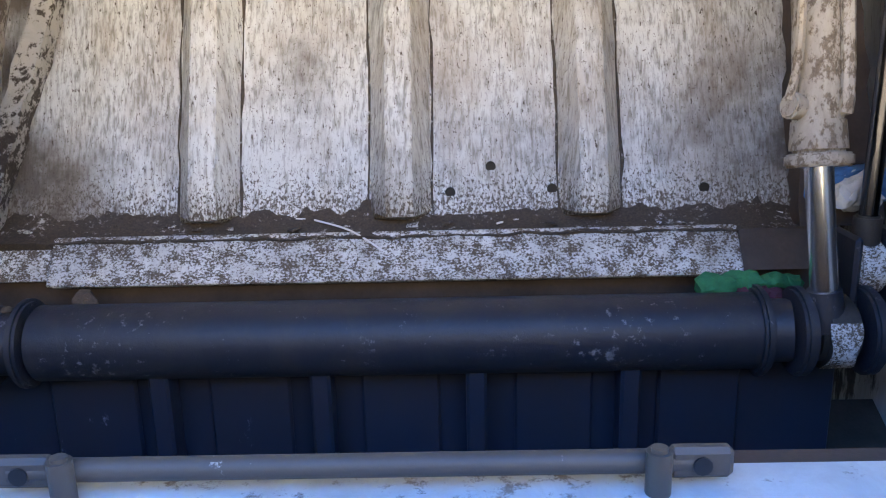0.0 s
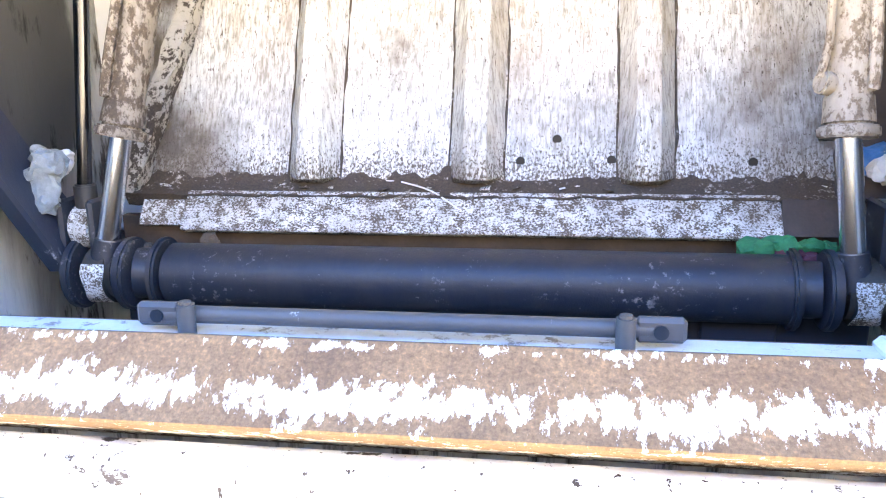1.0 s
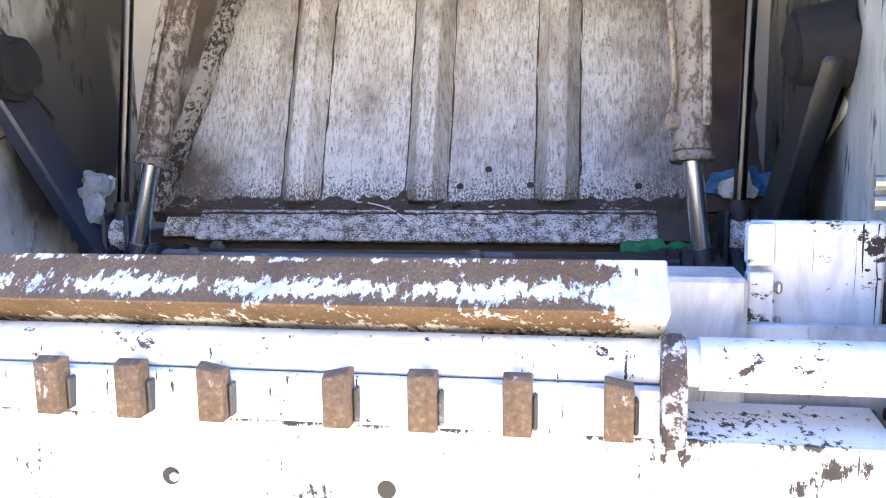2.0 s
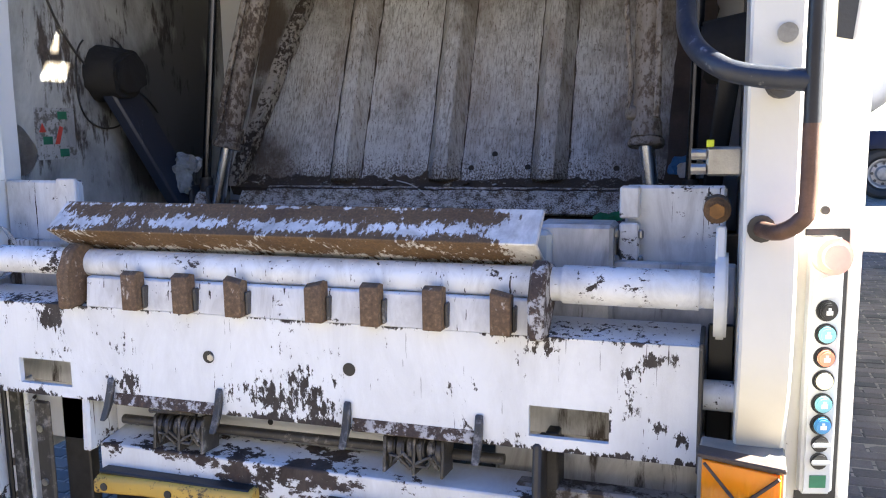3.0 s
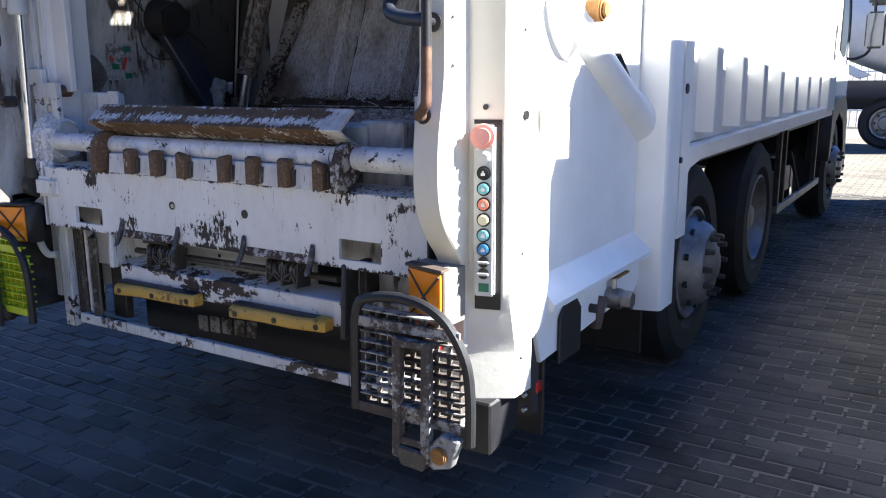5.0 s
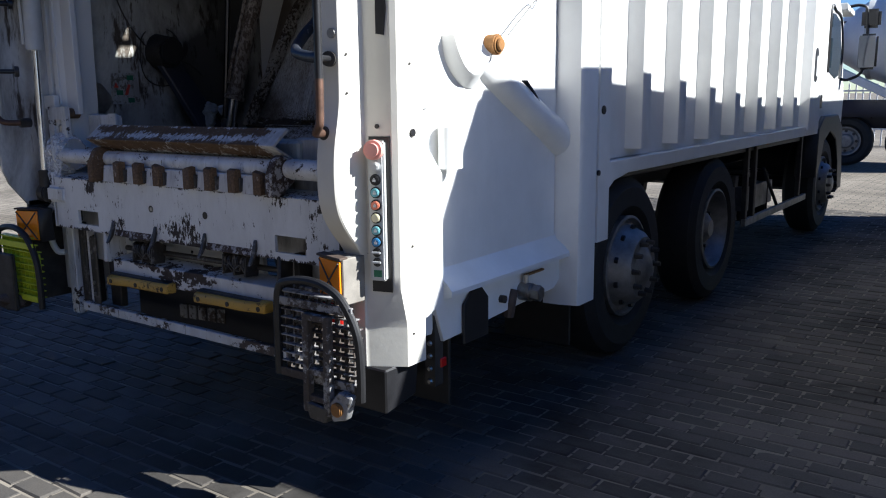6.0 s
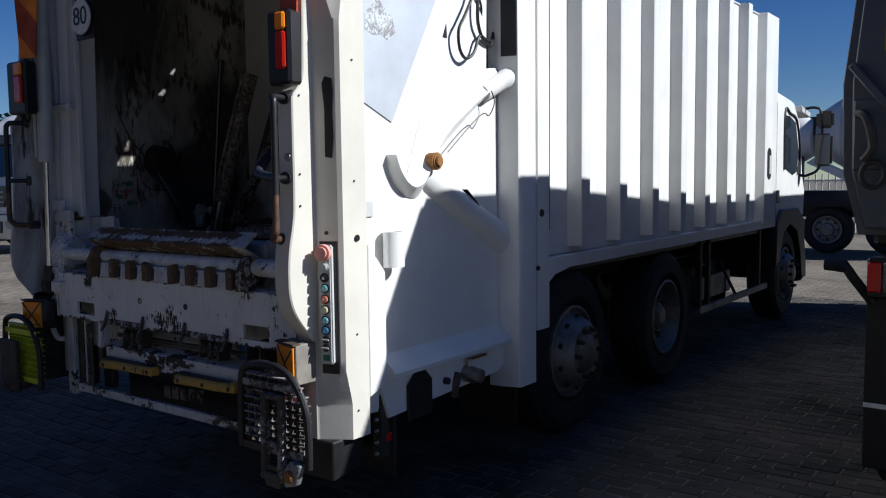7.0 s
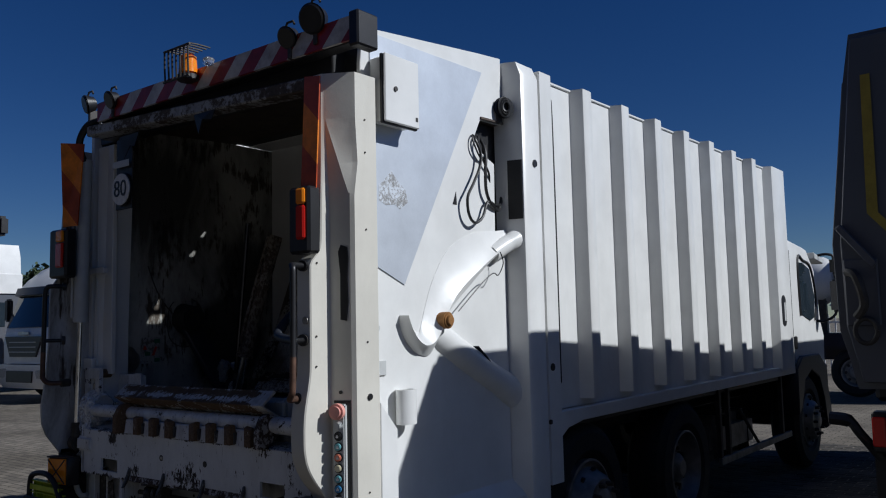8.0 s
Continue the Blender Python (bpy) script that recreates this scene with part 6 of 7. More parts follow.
# ---- container body ----
Y0, Y1, ZB = 1.99, 6.99, 1.14
roof_z = lambda y: 3.150 + 0.0125 * (y - 2.0)
shell = part("container", prism([(Y0, ZB), (Y1, ZB), (Y1, roof_z(Y1)), (Y0, roof_z(Y0))], "x", -1.23, 1.178, 0.008), WHITE, truck, "white ribbed container body")
for y in (2.53, 3.093, 3.657, 4.22, 4.785, 5.357, 5.925):
    for sx in (1, -1):
        xo = 0 if sx > 0 else -0.05
        prof = [(y - 0.038, 1.17), (y - 0.003, 1.261), (y + 0.003, 1.265), (y + 0.105, 1.265), (y + 0.111, 1.262), (y + 0.15, 1.17)]
        part("rib", prism([(sx * x + xo, q) for q, x in prof], "z", 1.19, roof_z(y) + 0.012), WHITE, shell)
for sx in (1, -1):
    xo = 0 if sx > 0 else -0.05
    pil = [(6.50, 1.17), (6.555, 1.257), (6.575, 1.265), (6.96, 1.265), (6.99, 1.25), (7.0, 1.17)]
    part("front_pillar", prism([(sx * x + xo, q) for q, x in pil], "z", 1.13, 3.222), WHITE, shell)
    st = [(1.985, 1.17), (1.99, 1.262), (2.12, 1.262), (2.13, 1.25), (2.14, 1.17)]
    part("rear_pillar", prism([(sx * x + xo, q) for q, x in st], "z", 0.745, 3.16), WHITE, shell)
    sk = [(1.985, 0.738), (2.0, 0.738), (2.06, 0.835), (2.11, 0.935), (2.155, 0.995), (2.24, 1.04), (2.42, 1.066), (7.07, 1.078), (7.07, 1.165), (2.2, 1.142), (1.985, 1.142)]
    part("skirt_rail", prism(sk, "x", sx * 1.18 + xo, sx * 1.24 + xo, 0.004), WHITE, shell)
part("roof_edge", prism([(2.0, 3.145), (6.97, 3.205), (6.97, 3.222), (2.0, 3.162)], "x", 1.15, 1.19, 0.004), WHITE, shell)
part("trim_loop", pipe(curve_points([(1.18, 2.20, 1.3), (1.182, 2.20, 2.2), (1.182, 2.21, 2.98), (1.182, 2.235, 3.03), (1.182, 2.26, 2.98), (1.182, 2.265, 2.2), (1.18, 2.265, 1.3)], 4), 0.006, 6), BLACK, shell)
slot2 = [(6.69 + 0.075 * math.cos(t), 1.735 + (0.1 if math.sin(t) > 0 else -0.1) + 0.06 * math.sin(t)) for t in (2 * math.pi * k / 24 for k in range(24))]
part("hand_slot", prism(slot2, "x", 1.262, 1.267), BLACK, shell, "black oblong hand slot")
part("slot_plate", box(1.264, 1.2685, 6.70, 6.75, 1.63, 1.82, 0.002), GREYPANEL, shell)
for y, z in ((1.905, 2.59), (2.03, 1.41), (1.99, 1.1)):
    part("latch_hole", rod((1.258, y, z), (1.268, y, z), 0.022 if z > 1.2 else 0.014, seg=14), BLACK, shell)
part("aerial", rod((0.9, 4.1, 3.1), (0.95, 4.2, 3.19), 0.006, 0.004, 6), DARKSTEEL, shell)

# ---- chassis, tank, wheels ----
ch = part("chassis", box(-0.45, 0.4, 1.85, 8.1, 0.75, 1.02, 0.01), BLACK, truck, "black steel chassis")
for x in (0.95, -1.0):
    part("side_beam", box(x - 0.2, x + 0.2, 1.8, 6.8, 1.02, 1.135, 0.006), BLACK, ch)
for y, z0 in ((4.98, 0.44), (5.2, 0.46), (6.78, 0.44)):
    part("guard_post", box(1.13, 1.17, y - 0.025, y + 0.025, z0, 1.10, 0.004), DARKSTEEL, ch)
part("guard_rail", box(1.14, 1.175, 4.95, 7.05, 0.42, 0.48, 0.004), RIM, ch)
part("guard_stay", rod((1.15, 6.05, 0.45), (1.15, 5.5, 0.85), 0.015, seg=8), DARKSTEEL, ch)
tk = part("fuel_tank", box(0.55, 1.10, 5.1, 6.1, 0.42, 0.80, 0.09, seg=4), RIM, truck, "dull metal fuel tank with straps")
for y in (5.3, 5.85):
    part("tank_strap", box(0.545, 1.108, y - 0.02, y + 0.02, 0.41, 0.81, 0.085, seg=4), BLACK, tk)
for y in (2.9, 4.45, 5.4):
    part("side_marker", box(1.19, 1.20, y - 0.03, y + 0.03, 1.06, 1.09, 0.003), AMBER, ch)
part("mud_flap", box(0.72, 1.12, 1.98, 2.0, 0.18, 0.72, 0.004), BARRUBBER, ch)
part("mud_flap", box(0.75, 1.15, 0.84, 0.86, 0.22, 0.62, 0.004), BARRUBBER, ch)


def tyre_mesh(x0, x1, y, z, r, rim_r):
    b = bmesh.new()
    w = x1 - x0
    prof = [(0.06, rim_r), (0.0, rim_r + 0.06), (0.0, r - 0.07), (0.04, r - 0.015), (0.10, r), (w - 0.10, r), (w - 0.04, r - 0.015), (w, r - 0.07), (w, rim_r + 0.06), (w - 0.06, rim_r)]
    n = 48
    rings = []
    for k in range(n):
        a = 2 * math.pi * k / n
        rings.append([b.verts.new((x0 + u, y + q * math.cos(a), z + q * math.sin(a))) for u, q in prof])
    for k in range(n):
        u, v = rings[k], rings[(k + 1) % n]
        for j in range(len(prof)):
            b.faces.new((u[j], u[(j + 1) % len(prof)], v[(j + 1) % len(prof)], v[j]))
    return b


def spin(prof, y, z, n=40):
    """A turned shape about an axle along x. prof: (x, radius)."""
    b = bmesh.new()
    rings = [[b.verts.new((u, y + q * math.cos(a), z + q * math.sin(a))) for u, q in prof] for a in (2 * math.pi * k / n for k in range(n))]
    for k in range(n):
        u, v = rings[k], rings[(k + 1) % n]
        for j in range(len(prof) - 1):
            b.faces.new((u[j], u[j + 1], v[j + 1], v[j]))
    bmesh.ops.remove_doubles(b, verts=b.verts, dist=1e-4)
    return b


def wheel(parent, xo, y, sx, dish, r=0.52, rim_mat=None, nuts=True):
    """dish: how far the disc stands out of the tyre (+) or lies inside it (-)."""
    rim_mat = rim_mat or RIM
    x_in = xo - 0.3
    wh = part("wheel", tyre_mesh(x_in, xo, y, r, r, 0.285) if sx > 0 else mirror_x(tyre_mesh(x_in, xo, y, r, r, 0.285), 0), RUBBER, parent, "black truck wheel")
    if dish > 0:
        prof = [(xo - 0.07, 0.285), (xo - 0.01, 0.29), (xo - 0.005, 0.275), (xo - 0.04, 0.262), (xo - 0.03, 0.24), (xo + dish * 0.55, 0.205), (xo + dish * 0.85, 0.175), (xo + dish * 0.85, 0.12), (xo + dish, 0.10), (xo + dish + 0.02, 0.06), (xo + dish + 0.02, 0.0)]
    else:
        prof = [(xo - 0.07, 0.285), (xo - 0.01, 0.29), (xo - 0.005, 0.275), (xo - 0.03, 0.262), (xo + dish * 0.8, 0.25), (xo + dish, 0.225), (xo + dish + 0.02, 0.17), (xo + dish, 0.12), (xo + dish + 0.06, 0.11), (xo + dish + 0.10, 0.06), (xo + dish + 0.10, 0.0)]
    rm = spin(prof, y, r)
    part("rim", rm if sx > 0 else mirror_x(rm, 0), rim_mat, wh, "scuffed silver rim")
    xn = xo + (dish * 0.85 if dish > 0 else dish + 0.01)
    if nuts:
        for k in range(10):
            a = 2 * math.pi * k / 10
            q = rod((xn, y + 0.148 * math.cos(a), r + 0.148 * math.sin(a)), (xn + 0.045, y + 0.148 * math.cos(a), r + 0.148 * math.sin(a)), 0.017, 0.013, 6)
            part("wheel_nut", q if sx > 0 else mirror_x(q, 0), DARKSTEEL, wh)
            a += math.pi / 10
            xh = xo + (dish * 0.3 - 0.012 if dish > 0 else dish * 0.96)
            q = rod((xh - 0.01, y + 0.226 * math.cos(a), r + 0.226 * math.sin(a)), (xh + 0.009, y + 0.222 * math.cos(a), r + 0.222 * math.sin(a)), 0.017, seg=10)
            part("hand_hole", q if sx > 0 else mirror_x(q, 0), BLACK, wh)
    return wh


for sx in (1, -1):
    nn = sx > 0
    wheel(truck, 1.20 if sx > 0 else 1.25, 2.555, sx, 0.10, nuts=nn)
    wheel(truck, 1.20 if sx > 0 else 1.25, 4.13, sx, -0.14, nuts=nn)
    wheel(truck, 1.19 if sx > 0 else 1.24, 7.73, sx, 0.08, nuts=nn)
part("axle", rod((-1.1, 2.555, 0.52), (1.05, 2.555, 0.52), 0.07, seg=12), BLACK, ch)
part("axle", rod((-1.1, 4.13, 0.52), (1.05, 4.13, 0.52), 0.09, seg=12), BLACK, ch)
part("axle", rod((-1.1, 7.73, 0.52), (1.05, 7.73, 0.52), 0.07, seg=12), BLACK, ch)

# ---- cab ----
cabp = [(6.88, 1.12), (8.30, 1.12), (8.34, 1.45), (8.22, 1.62), (8.06, 2.22), (7.75, 2.46), (7.05, 2.52), (6.88, 2.42)]
cab = part("cab", prism(cabp, "x", -1.24, 1.19, 0.03), WHITE, truck, "white truck cab with dark side window")
part("side_window", prism([(7.36, 1.70), (7.72, 1.62), (7.92, 1.66), (7.98, 1.9), (7.82, 2.22), (7.55, 2.28), (7.38, 2.28)], "x", 1.19, 1.196, 0.002), WINDOW, cab, "dark side window")
part("window_frame", pipe(curve_points([(1.195, 7.34, 1.68), (1.195, 7.34, 2.31), (1.195, 7.55, 2.31), (1.195, 7.86, 2.24), (1.195, 8.02, 1.9), (1.195, 7.94, 1.63)], 5), 0.016, 6), BLACK, cab)
part("windscreen", prism([(8.225, 1.64), (8.075, 2.2), (8.085, 2.2), (8.235, 1.64)], "x", -1.1, 1.08), WINDOW, cab)
part("door_seam", box(1.188, 1.193, 7.03, 7.036, 1.15, 2.4, 0), BLACK, cab)
part("cab_fender", prism([(6.95, 0.62), (6.98, 1.12), (7.2, 1.24), (7.9, 1.24), (8.12, 1.12), (8.3, 0.6), (8.32, 0.4), (8.1, 0.42), (8.02, 0.72), (7.85, 0.98), (7.55, 1.08), (7.25, 0.98), (7.08, 0.70)], "x", 1.02, 1.23, 0.01), BLACK, cab, "black wheel arch fender")
part("bumper", box(-1.2, 1.2, 8.22, 8.36, 0.35, 1.12, 0.03), BLACK, cab)
part("door_handle", box(1.19, 1.215, 7.05, 7.10, 1.32, 1.46, 0.008), BLACK, cab)
part("visor", prism([(7.9, 2.42), (8.35, 2.36), (8.3, 2.30), (7.9, 2.34)], "x", 0.95, 1.24, 0.01), GREYPANEL, cab)
part("mirror_arm", pipe(curve_points([(1.19, 8.05, 2.38), (1.34, 8.12, 2.40), (1.40, 8.14, 2.30), (1.40, 8.13, 1.75), (1.28, 8.08, 1.62), (1.19, 8.04, 1.62)], 5), 0.016, 8), BLACK, cab)
part("mirror_case", box(1.33, 1.52, 8.13, 8.21, 1.72, 2.10, 0.03, seg=2), BLACK, cab)
part("mirror_glass", prism([(1.345, 8.09), (1.505, 8.125), (1.505, 8.131), (1.345, 8.131)], "z", 1.74, 2.08, 0.002), MIRROR, cab)
part("mirror_case", box(1.34, 1.53, 8.13, 8.22, 2.16, 2.36, 0.03, seg=2), BLACK, cab)
part("air_intake", box(0.75, 1.1, 6.79, 6.9, 1.2, 2.2, 0.02), BLACK, cab)
part("roof_lamp", rod((1.0, 7.35, 2.5), (1.0, 7.35, 2.58), 0.04, 0.03, 10), BLACK, cab)
for ob in [cab] + list(cab.children):
    ob.data.transform(Matrix.Translation((0, 0.22, 0)))


# ---- high unseen wall, added behind the viewpoint to keep reflections dark ----
alone("wall_south", box(-28, 30, -12.4, -12.0, -0.05, 8.5, 0.02), DARKSTEEL, "added dark wall behind the viewpoint, out of view", "wall", kind="structure")

# ---- tipper lorry parked alongside ----
tip = thing("tipper_lorry", (4.1, 5.0, 0), "dark blue-grey tipper lorry with a high steel bed", "truck")
bed = []
for y, top in ((1.93, 2.96), (3.0, 2.97), (5.5, 2.80), (7.9, 2.62)):
    bed.append([(2.90, y, 1.34), (2.845, y, 1.60), (2.835, y, 2.0), (2.92, y, 2.75), (2.955, y, top), (5.3, y, top), (5.38, y, 2.02), (5.34, y, 1.36)])
bed = part("tipper_bed", loft(bed), TIPGREY, tip, "dark blue-grey steel tipper bed, scraped")
for y in (2.0, 3.1, 4.2, 5.3, 6.4, 7.6):
    part("bed_rib", prism([(2.875, 1.40), (2.822, 1.60), (2.812, 2.0), (2.90, 2.76), (2.95, 2.76), (2.86, 2.0), (2.87, 1.60), (2.92, 1.40)], "y", y, y + 0.09, 0.004), TIPGREY, bed)
part("tail_board", prism([(2.93, 1.37), (2.875, 1.62), (2.87, 2.0), (2.965, 2.93), (5.25, 2.93), (5.33, 2.02), (5.28, 1.37)], "y", 1.89, 1.93, 0.006), TIPGREY, bed)
part("board_fold", prism([(2.855, 2.06), (2.88, 2.08), (3.02, 1.90), (3.0, 1.87)], "y", 1.86, 1.89, 0.004), TIPGREY, bed)
YTAPE = plain("dull yellow tape", (0.3, 0.23, 0.03), 0.5, 0, 0.3, 9)
part("reflective_tape", prism([(3.0, 2.75), (3.04, 2.75), (3.035, 2.12), (2.99, 2.12)], "y", 1.885, 1.889), YTAPE, bed)
part("reflective_tape", prism([(2.99, 2.12), (3.035, 2.12), (3.4, 1.70), (3.36, 1.67)], "y", 1.885, 1.889), YTAPE, bed)
lt = part("tail_latch", pipe(curve_points([(2.90, 1.86, 1.86), (2.94, 1.82, 1.84), (2.965, 1.83, 1.72), (2.93, 1.84, 1.66)], 5), 0.02, 8), DARKSTEEL, tip, "dark steel tailboard latch and ring")
ring = [(2.965 + 0.045 * math.cos(t), 1.84, 1.60 + 0.055 * math.sin(t)) for t in (2 * math.pi * k / 20 for k in range(21))]
part("latch_ring", pipe(ring, 0.012, 8), DARKSTEEL, lt)
part("latch_plate", box(2.88, 3.02, 1.875, 1.89, 1.62, 1.92, 0.006), TIPGREY, lt)
tch = part("tipper_chassis", box(3.05, 5.2, 2.1, 9.8, 0.62, 1.30, 0.02), BLACK, tip, "black tipper chassis")
part("hinge_beam", box(2.95, 5.25, 2.0, 2.2, 1.28, 1.40, 0.02), BLACK, tch)
part("mud_flap", box(2.93, 3.5, 2.0, 2.02, 0.28, 1.08, 0.006), BARRUBBER, tch)
part("flap_stripe", box(2.93, 3.5, 1.994, 1.999, 0.56, 0.58, 0), PAPER, tch)
part("lamp_board", box(2.94, 3.45, 1.93, 2.03, 1.06, 1.24, 0.01), BLACK, tch)
part("red_lamp", box(2.945, 3.0, 1.91, 1.935, 1.09, 1.22, 0.006), REDLENS, tch)
part("lamp_lens", box(3.005, 3.18, 1.91, 1.935, 1.09, 1.22, 0.006), LAMPWHITE, tch)
part("amber_lamp", box(3.185, 3.30, 1.91, 1.935, 1.09, 1.22, 0.006), AMBER, tch)
part("stay_arm", pipe(curve_points([(2.76, 1.98, 1.20), (2.84, 1.98, 1.19), (2.88, 1.98, 1.14), (2.96, 2.0, 1.03)], 4), [0.03] * 5 + [0.022] * 8, 8), BLACK, tch)
for y in (2.75, 4.1, 8.2):
    wheel(tip, 3.2, y, 1, -0.1, nuts=False)
    wheel(tip, 5.3, y, 1, -0.12, nuts=False)
part("tipper_cab", box(2.9, 5.3, 8.0, 9.9, 1.0, 2.85, 0.12, seg=3), INDIGO, tip, "navy tipper cab")

# ---- concrete mixer across the yard ----
mx = thing("concrete_mixer", (1.5, 17.5, 0), "white-drummed concrete mixer truck across the yard", "truck")
prof = [(-0.55, 0.0), (-0.55, 0.42), (-0.45, 0.5), (0.0, 0.78), (0.9, 1.12), (1.9, 1.22), (2.9, 1.15), (3.8, 0.9), (4.2, 0.6), (4.2, 0.0)]
drum = part("mixer_drum", spin([(u, r) for u, r in prof], 17.6, 2.55, 40), DRUM, mx, "white mixer drum")
for x, r in ((0.05, 0.83), (1.9, 1.235)):
    part("drum_ring", spin([(x - 0.05, r - 0.05), (x - 0.05, r), (x + 0.05, r), (x + 0.05, r - 0.05)], 17.6, 2.55, 40), GREYPANEL, drum)
mc = part("mixer_chassis", box(-2.2, 7.0, 16.9, 18.3, 0.75, 1.22, 0.02), INDIGO, mx, "navy mixer chassis")
part("mudguard", box(-1.35, 1.75, 16.45, 16.95, 0.98, 1.32, 0.06, seg=2), INDIGO, mc)
part("mudguard", box(1.9, 5.0, 16.45, 16.95, 0.98, 1.32, 0.06, seg=2), INDIGO, mc)
part("slide_chute", prism([(-0.6, 1.9), (0.5, 1.35), (0.7, 1.42), (-0.45, 2.0)], "y", 16.6, 16.9, 0.01), DRUM, mc)
part("water_tank", spin([(-1.55, 0.0), (-1.5, 0.35), (-1.3, 0.5), (-0.8, 0.52), (-0.6, 0.4), (-0.6, 0.0)], 17.3, 2.45, 28), DRUM, mc)
part("feed_hopper", prism([(-1.1, 2.9), (-0.3, 2.9), (-0.5, 2.5), (-0.9, 2.5)], "y", 17.2, 18.0, 0.01), DARKSTEEL, mc)
part("frame_post", box(-0.9, -0.75, 17.0, 17.15, 1.2, 2.4, 0.01), DARKSTEEL, mc)
part("ladder", pipe([(3.2, 16.5, 1.25), (3.55, 16.6, 2.5), (3.6, 16.7, 3.2)], 0.03, 6), DARKSTEEL, mc)


def far_wheel(parent, x, y, r=0.5):
    """A wheel whose axle runs along y; the face looks to -y."""
    b = tyre_mesh(-0.15, 0.15, 0, 0, r, 0.28)
    bmesh.ops.transform(b, matrix=pose(x, y + 0.15, r, 0, 0, -90), verts=b.verts)
    w = part("wheel", b, RUBBER, parent, "dark truck wheel")
    q = spin([(0.10, 0.285), (0.145, 0.29), (0.14, 0.26), (0.09, 0.22), (0.10, 0.15), (0.16, 0.12), (0.17, 0.06), (0.17, 0.0)], 0, 0, 32)
    bmesh.ops.transform(q, matrix=pose(x, y + 0.15, r, 0, 0, -90), verts=q.verts)
    part("rim", q, RIM, w, "silver rim")
    for k in range(8):
        a = 2 * math.pi * k / 8
        part("hand_hole", rod((x + 0.2 * math.cos(a), y + 0.05, r + 0.2 * math.sin(a)), (x + 0.2 * math.cos(a), y + 0.075, r + 0.2 * math.sin(a)), 0.03, seg=10), BLACK, w)
    return w


for x in (-0.15, 1.05, 2.6, 3.95):
    far_wheel(mx, x, 16.55, 0.5)
part("mixer_cab", box(5.0, 6.9, 16.6, 18.6, 0.9, 2.9, 0.1, seg=3), INDIGO, mx)

# ---- white van and fence behind ----
van = thing("white_van", (3.0, 27.0, 0), "white van parked behind the mixer", "van")
part("van_body", prism([(1.9, 0.35), (4.6, 0.35), (4.6, 2.1), (2.6, 2.2), (2.1, 1.3), (1.85, 1.1)], "y", 26, 27.9, 0.08), WHITE, van)
part("van_window", prism([(2.3, 1.35), (3.1, 1.35), (3.1, 1.95), (2.65, 1.95)], "y", 25.99, 25.998), WINDOW, van)
for x in (2.4, 4.1):
    far_wheel(van, x, 25.95, 0.32)
fence = thing("fence", (0, 24, 0), "white painted steel bar fence", "fence")
for z in (0.45, 1.5):
    part("rail", box(-9, 9, 23.98, 24.02, z - 0.025, z + 0.025, 0.004), PAPER, fence)
pk = box(-0.018, 0.018, 23.985, 24.015, -0.02, 1.7, 0.004)
first = part("picket", pk, PAPER, fence)
for k in range(1, 100):
    o = first.copy()
    scene.collection.objects.link(o)
    o.location.x = -9 + 0.18 * k
first.location.x = -9

# ---- lorries on the other side ----
tr = thing("tractor_lorry", (-7.4, 1.0, 0), "dark blue tractor lorry with a high cab roof", "truck")
cb = part("lorry_cab", loft([[(x0, y0, z), (x1, y0, z), (x1, y1, z), (x0, y1, z)] for z, x0, x1, y0, y1 in ((0.75, -8.7, -6.25, 0.2, 2.55), (1.3, -8.72, -6.2, 0.2, 2.6), (2.2, -8.72, -6.2, 0.2, 2.55), (2.9, -8.7, -6.25, 0.2, 2.4), (3.4, -8.6, -6.4, 0.2, 2.05), (3.75, -8.4, -6.7, 0.2, 1.45), (3.85, -8.2, -7.0, 0.2, 1.05))]), INDIGO, tr, "dark blue cab")
part("side_window", prism([(1.45, 1.75), (2.3, 1.75), (2.25, 2.45), (1.45, 2.5)], "x", -6.205, -6.19, 0.003), WINDOW, cb)
part("mirror_case", box(-6.15, -5.95, 2.58, 2.7, 2.83, 3.06, 0.03, seg=2), BLACK, cb)
part("cab_bumper", box(-8.7, -6.2, 2.25, 2.7, 0.35, 0.9, 0.06, seg=2), INDIGO, cb)
part("bumper_trim", box(-6.205, -6.19, 2.3, 2.65, 0.80, 0.84, 0.004), PAPER, cb)
part("turn_lamp", box(-6.2, -6.185, 2.37, 2.5, 0.66, 0.76, 0.006), AMBER, cb)
for y in (1.75, -2.4):
    wheel(tr, -6.25, y, 1, 0.06, nuts=False)
part("lorry_frame", box(-7.9, -6.9, -4.4, 0.3, 0.7, 1.0, 0.02), BLACK, tr)
for ob in tr.children_recursive:
    ob.data.transform(Matrix.Translation((-0.25, -0.4, 0)))
tr.location += Vector((-0.25, -0.4, 0))
for ob in tr.children:
    ob.matrix_parent_inverse = Matrix.Translation(-tr.location)

wl = thing("white_lorry", (-17.1, 7.6, 0), "white lorry with a domed roof and dark grille, far off", "truck")
LORRY_AT = Matrix.Translation((-17.1, 7.6, 0)) @ Matrix.Rotation(radians(3), 4, "Z")


def placed(b):
    bmesh.ops.transform(b, matrix=LORRY_AT, verts=b.verts)
    return b


def cab_section(z, half, front, back, corner=0.22):
    return [(-half, back, z), (-half, front + corner, z), (-half + corner * 0.7, front + 0.06, z), (-half * 0.4, front, z), (half * 0.4, front, z), (half - corner * 0.7, front + 0.06, z), (half, front + corner, z), (half, back, z)]


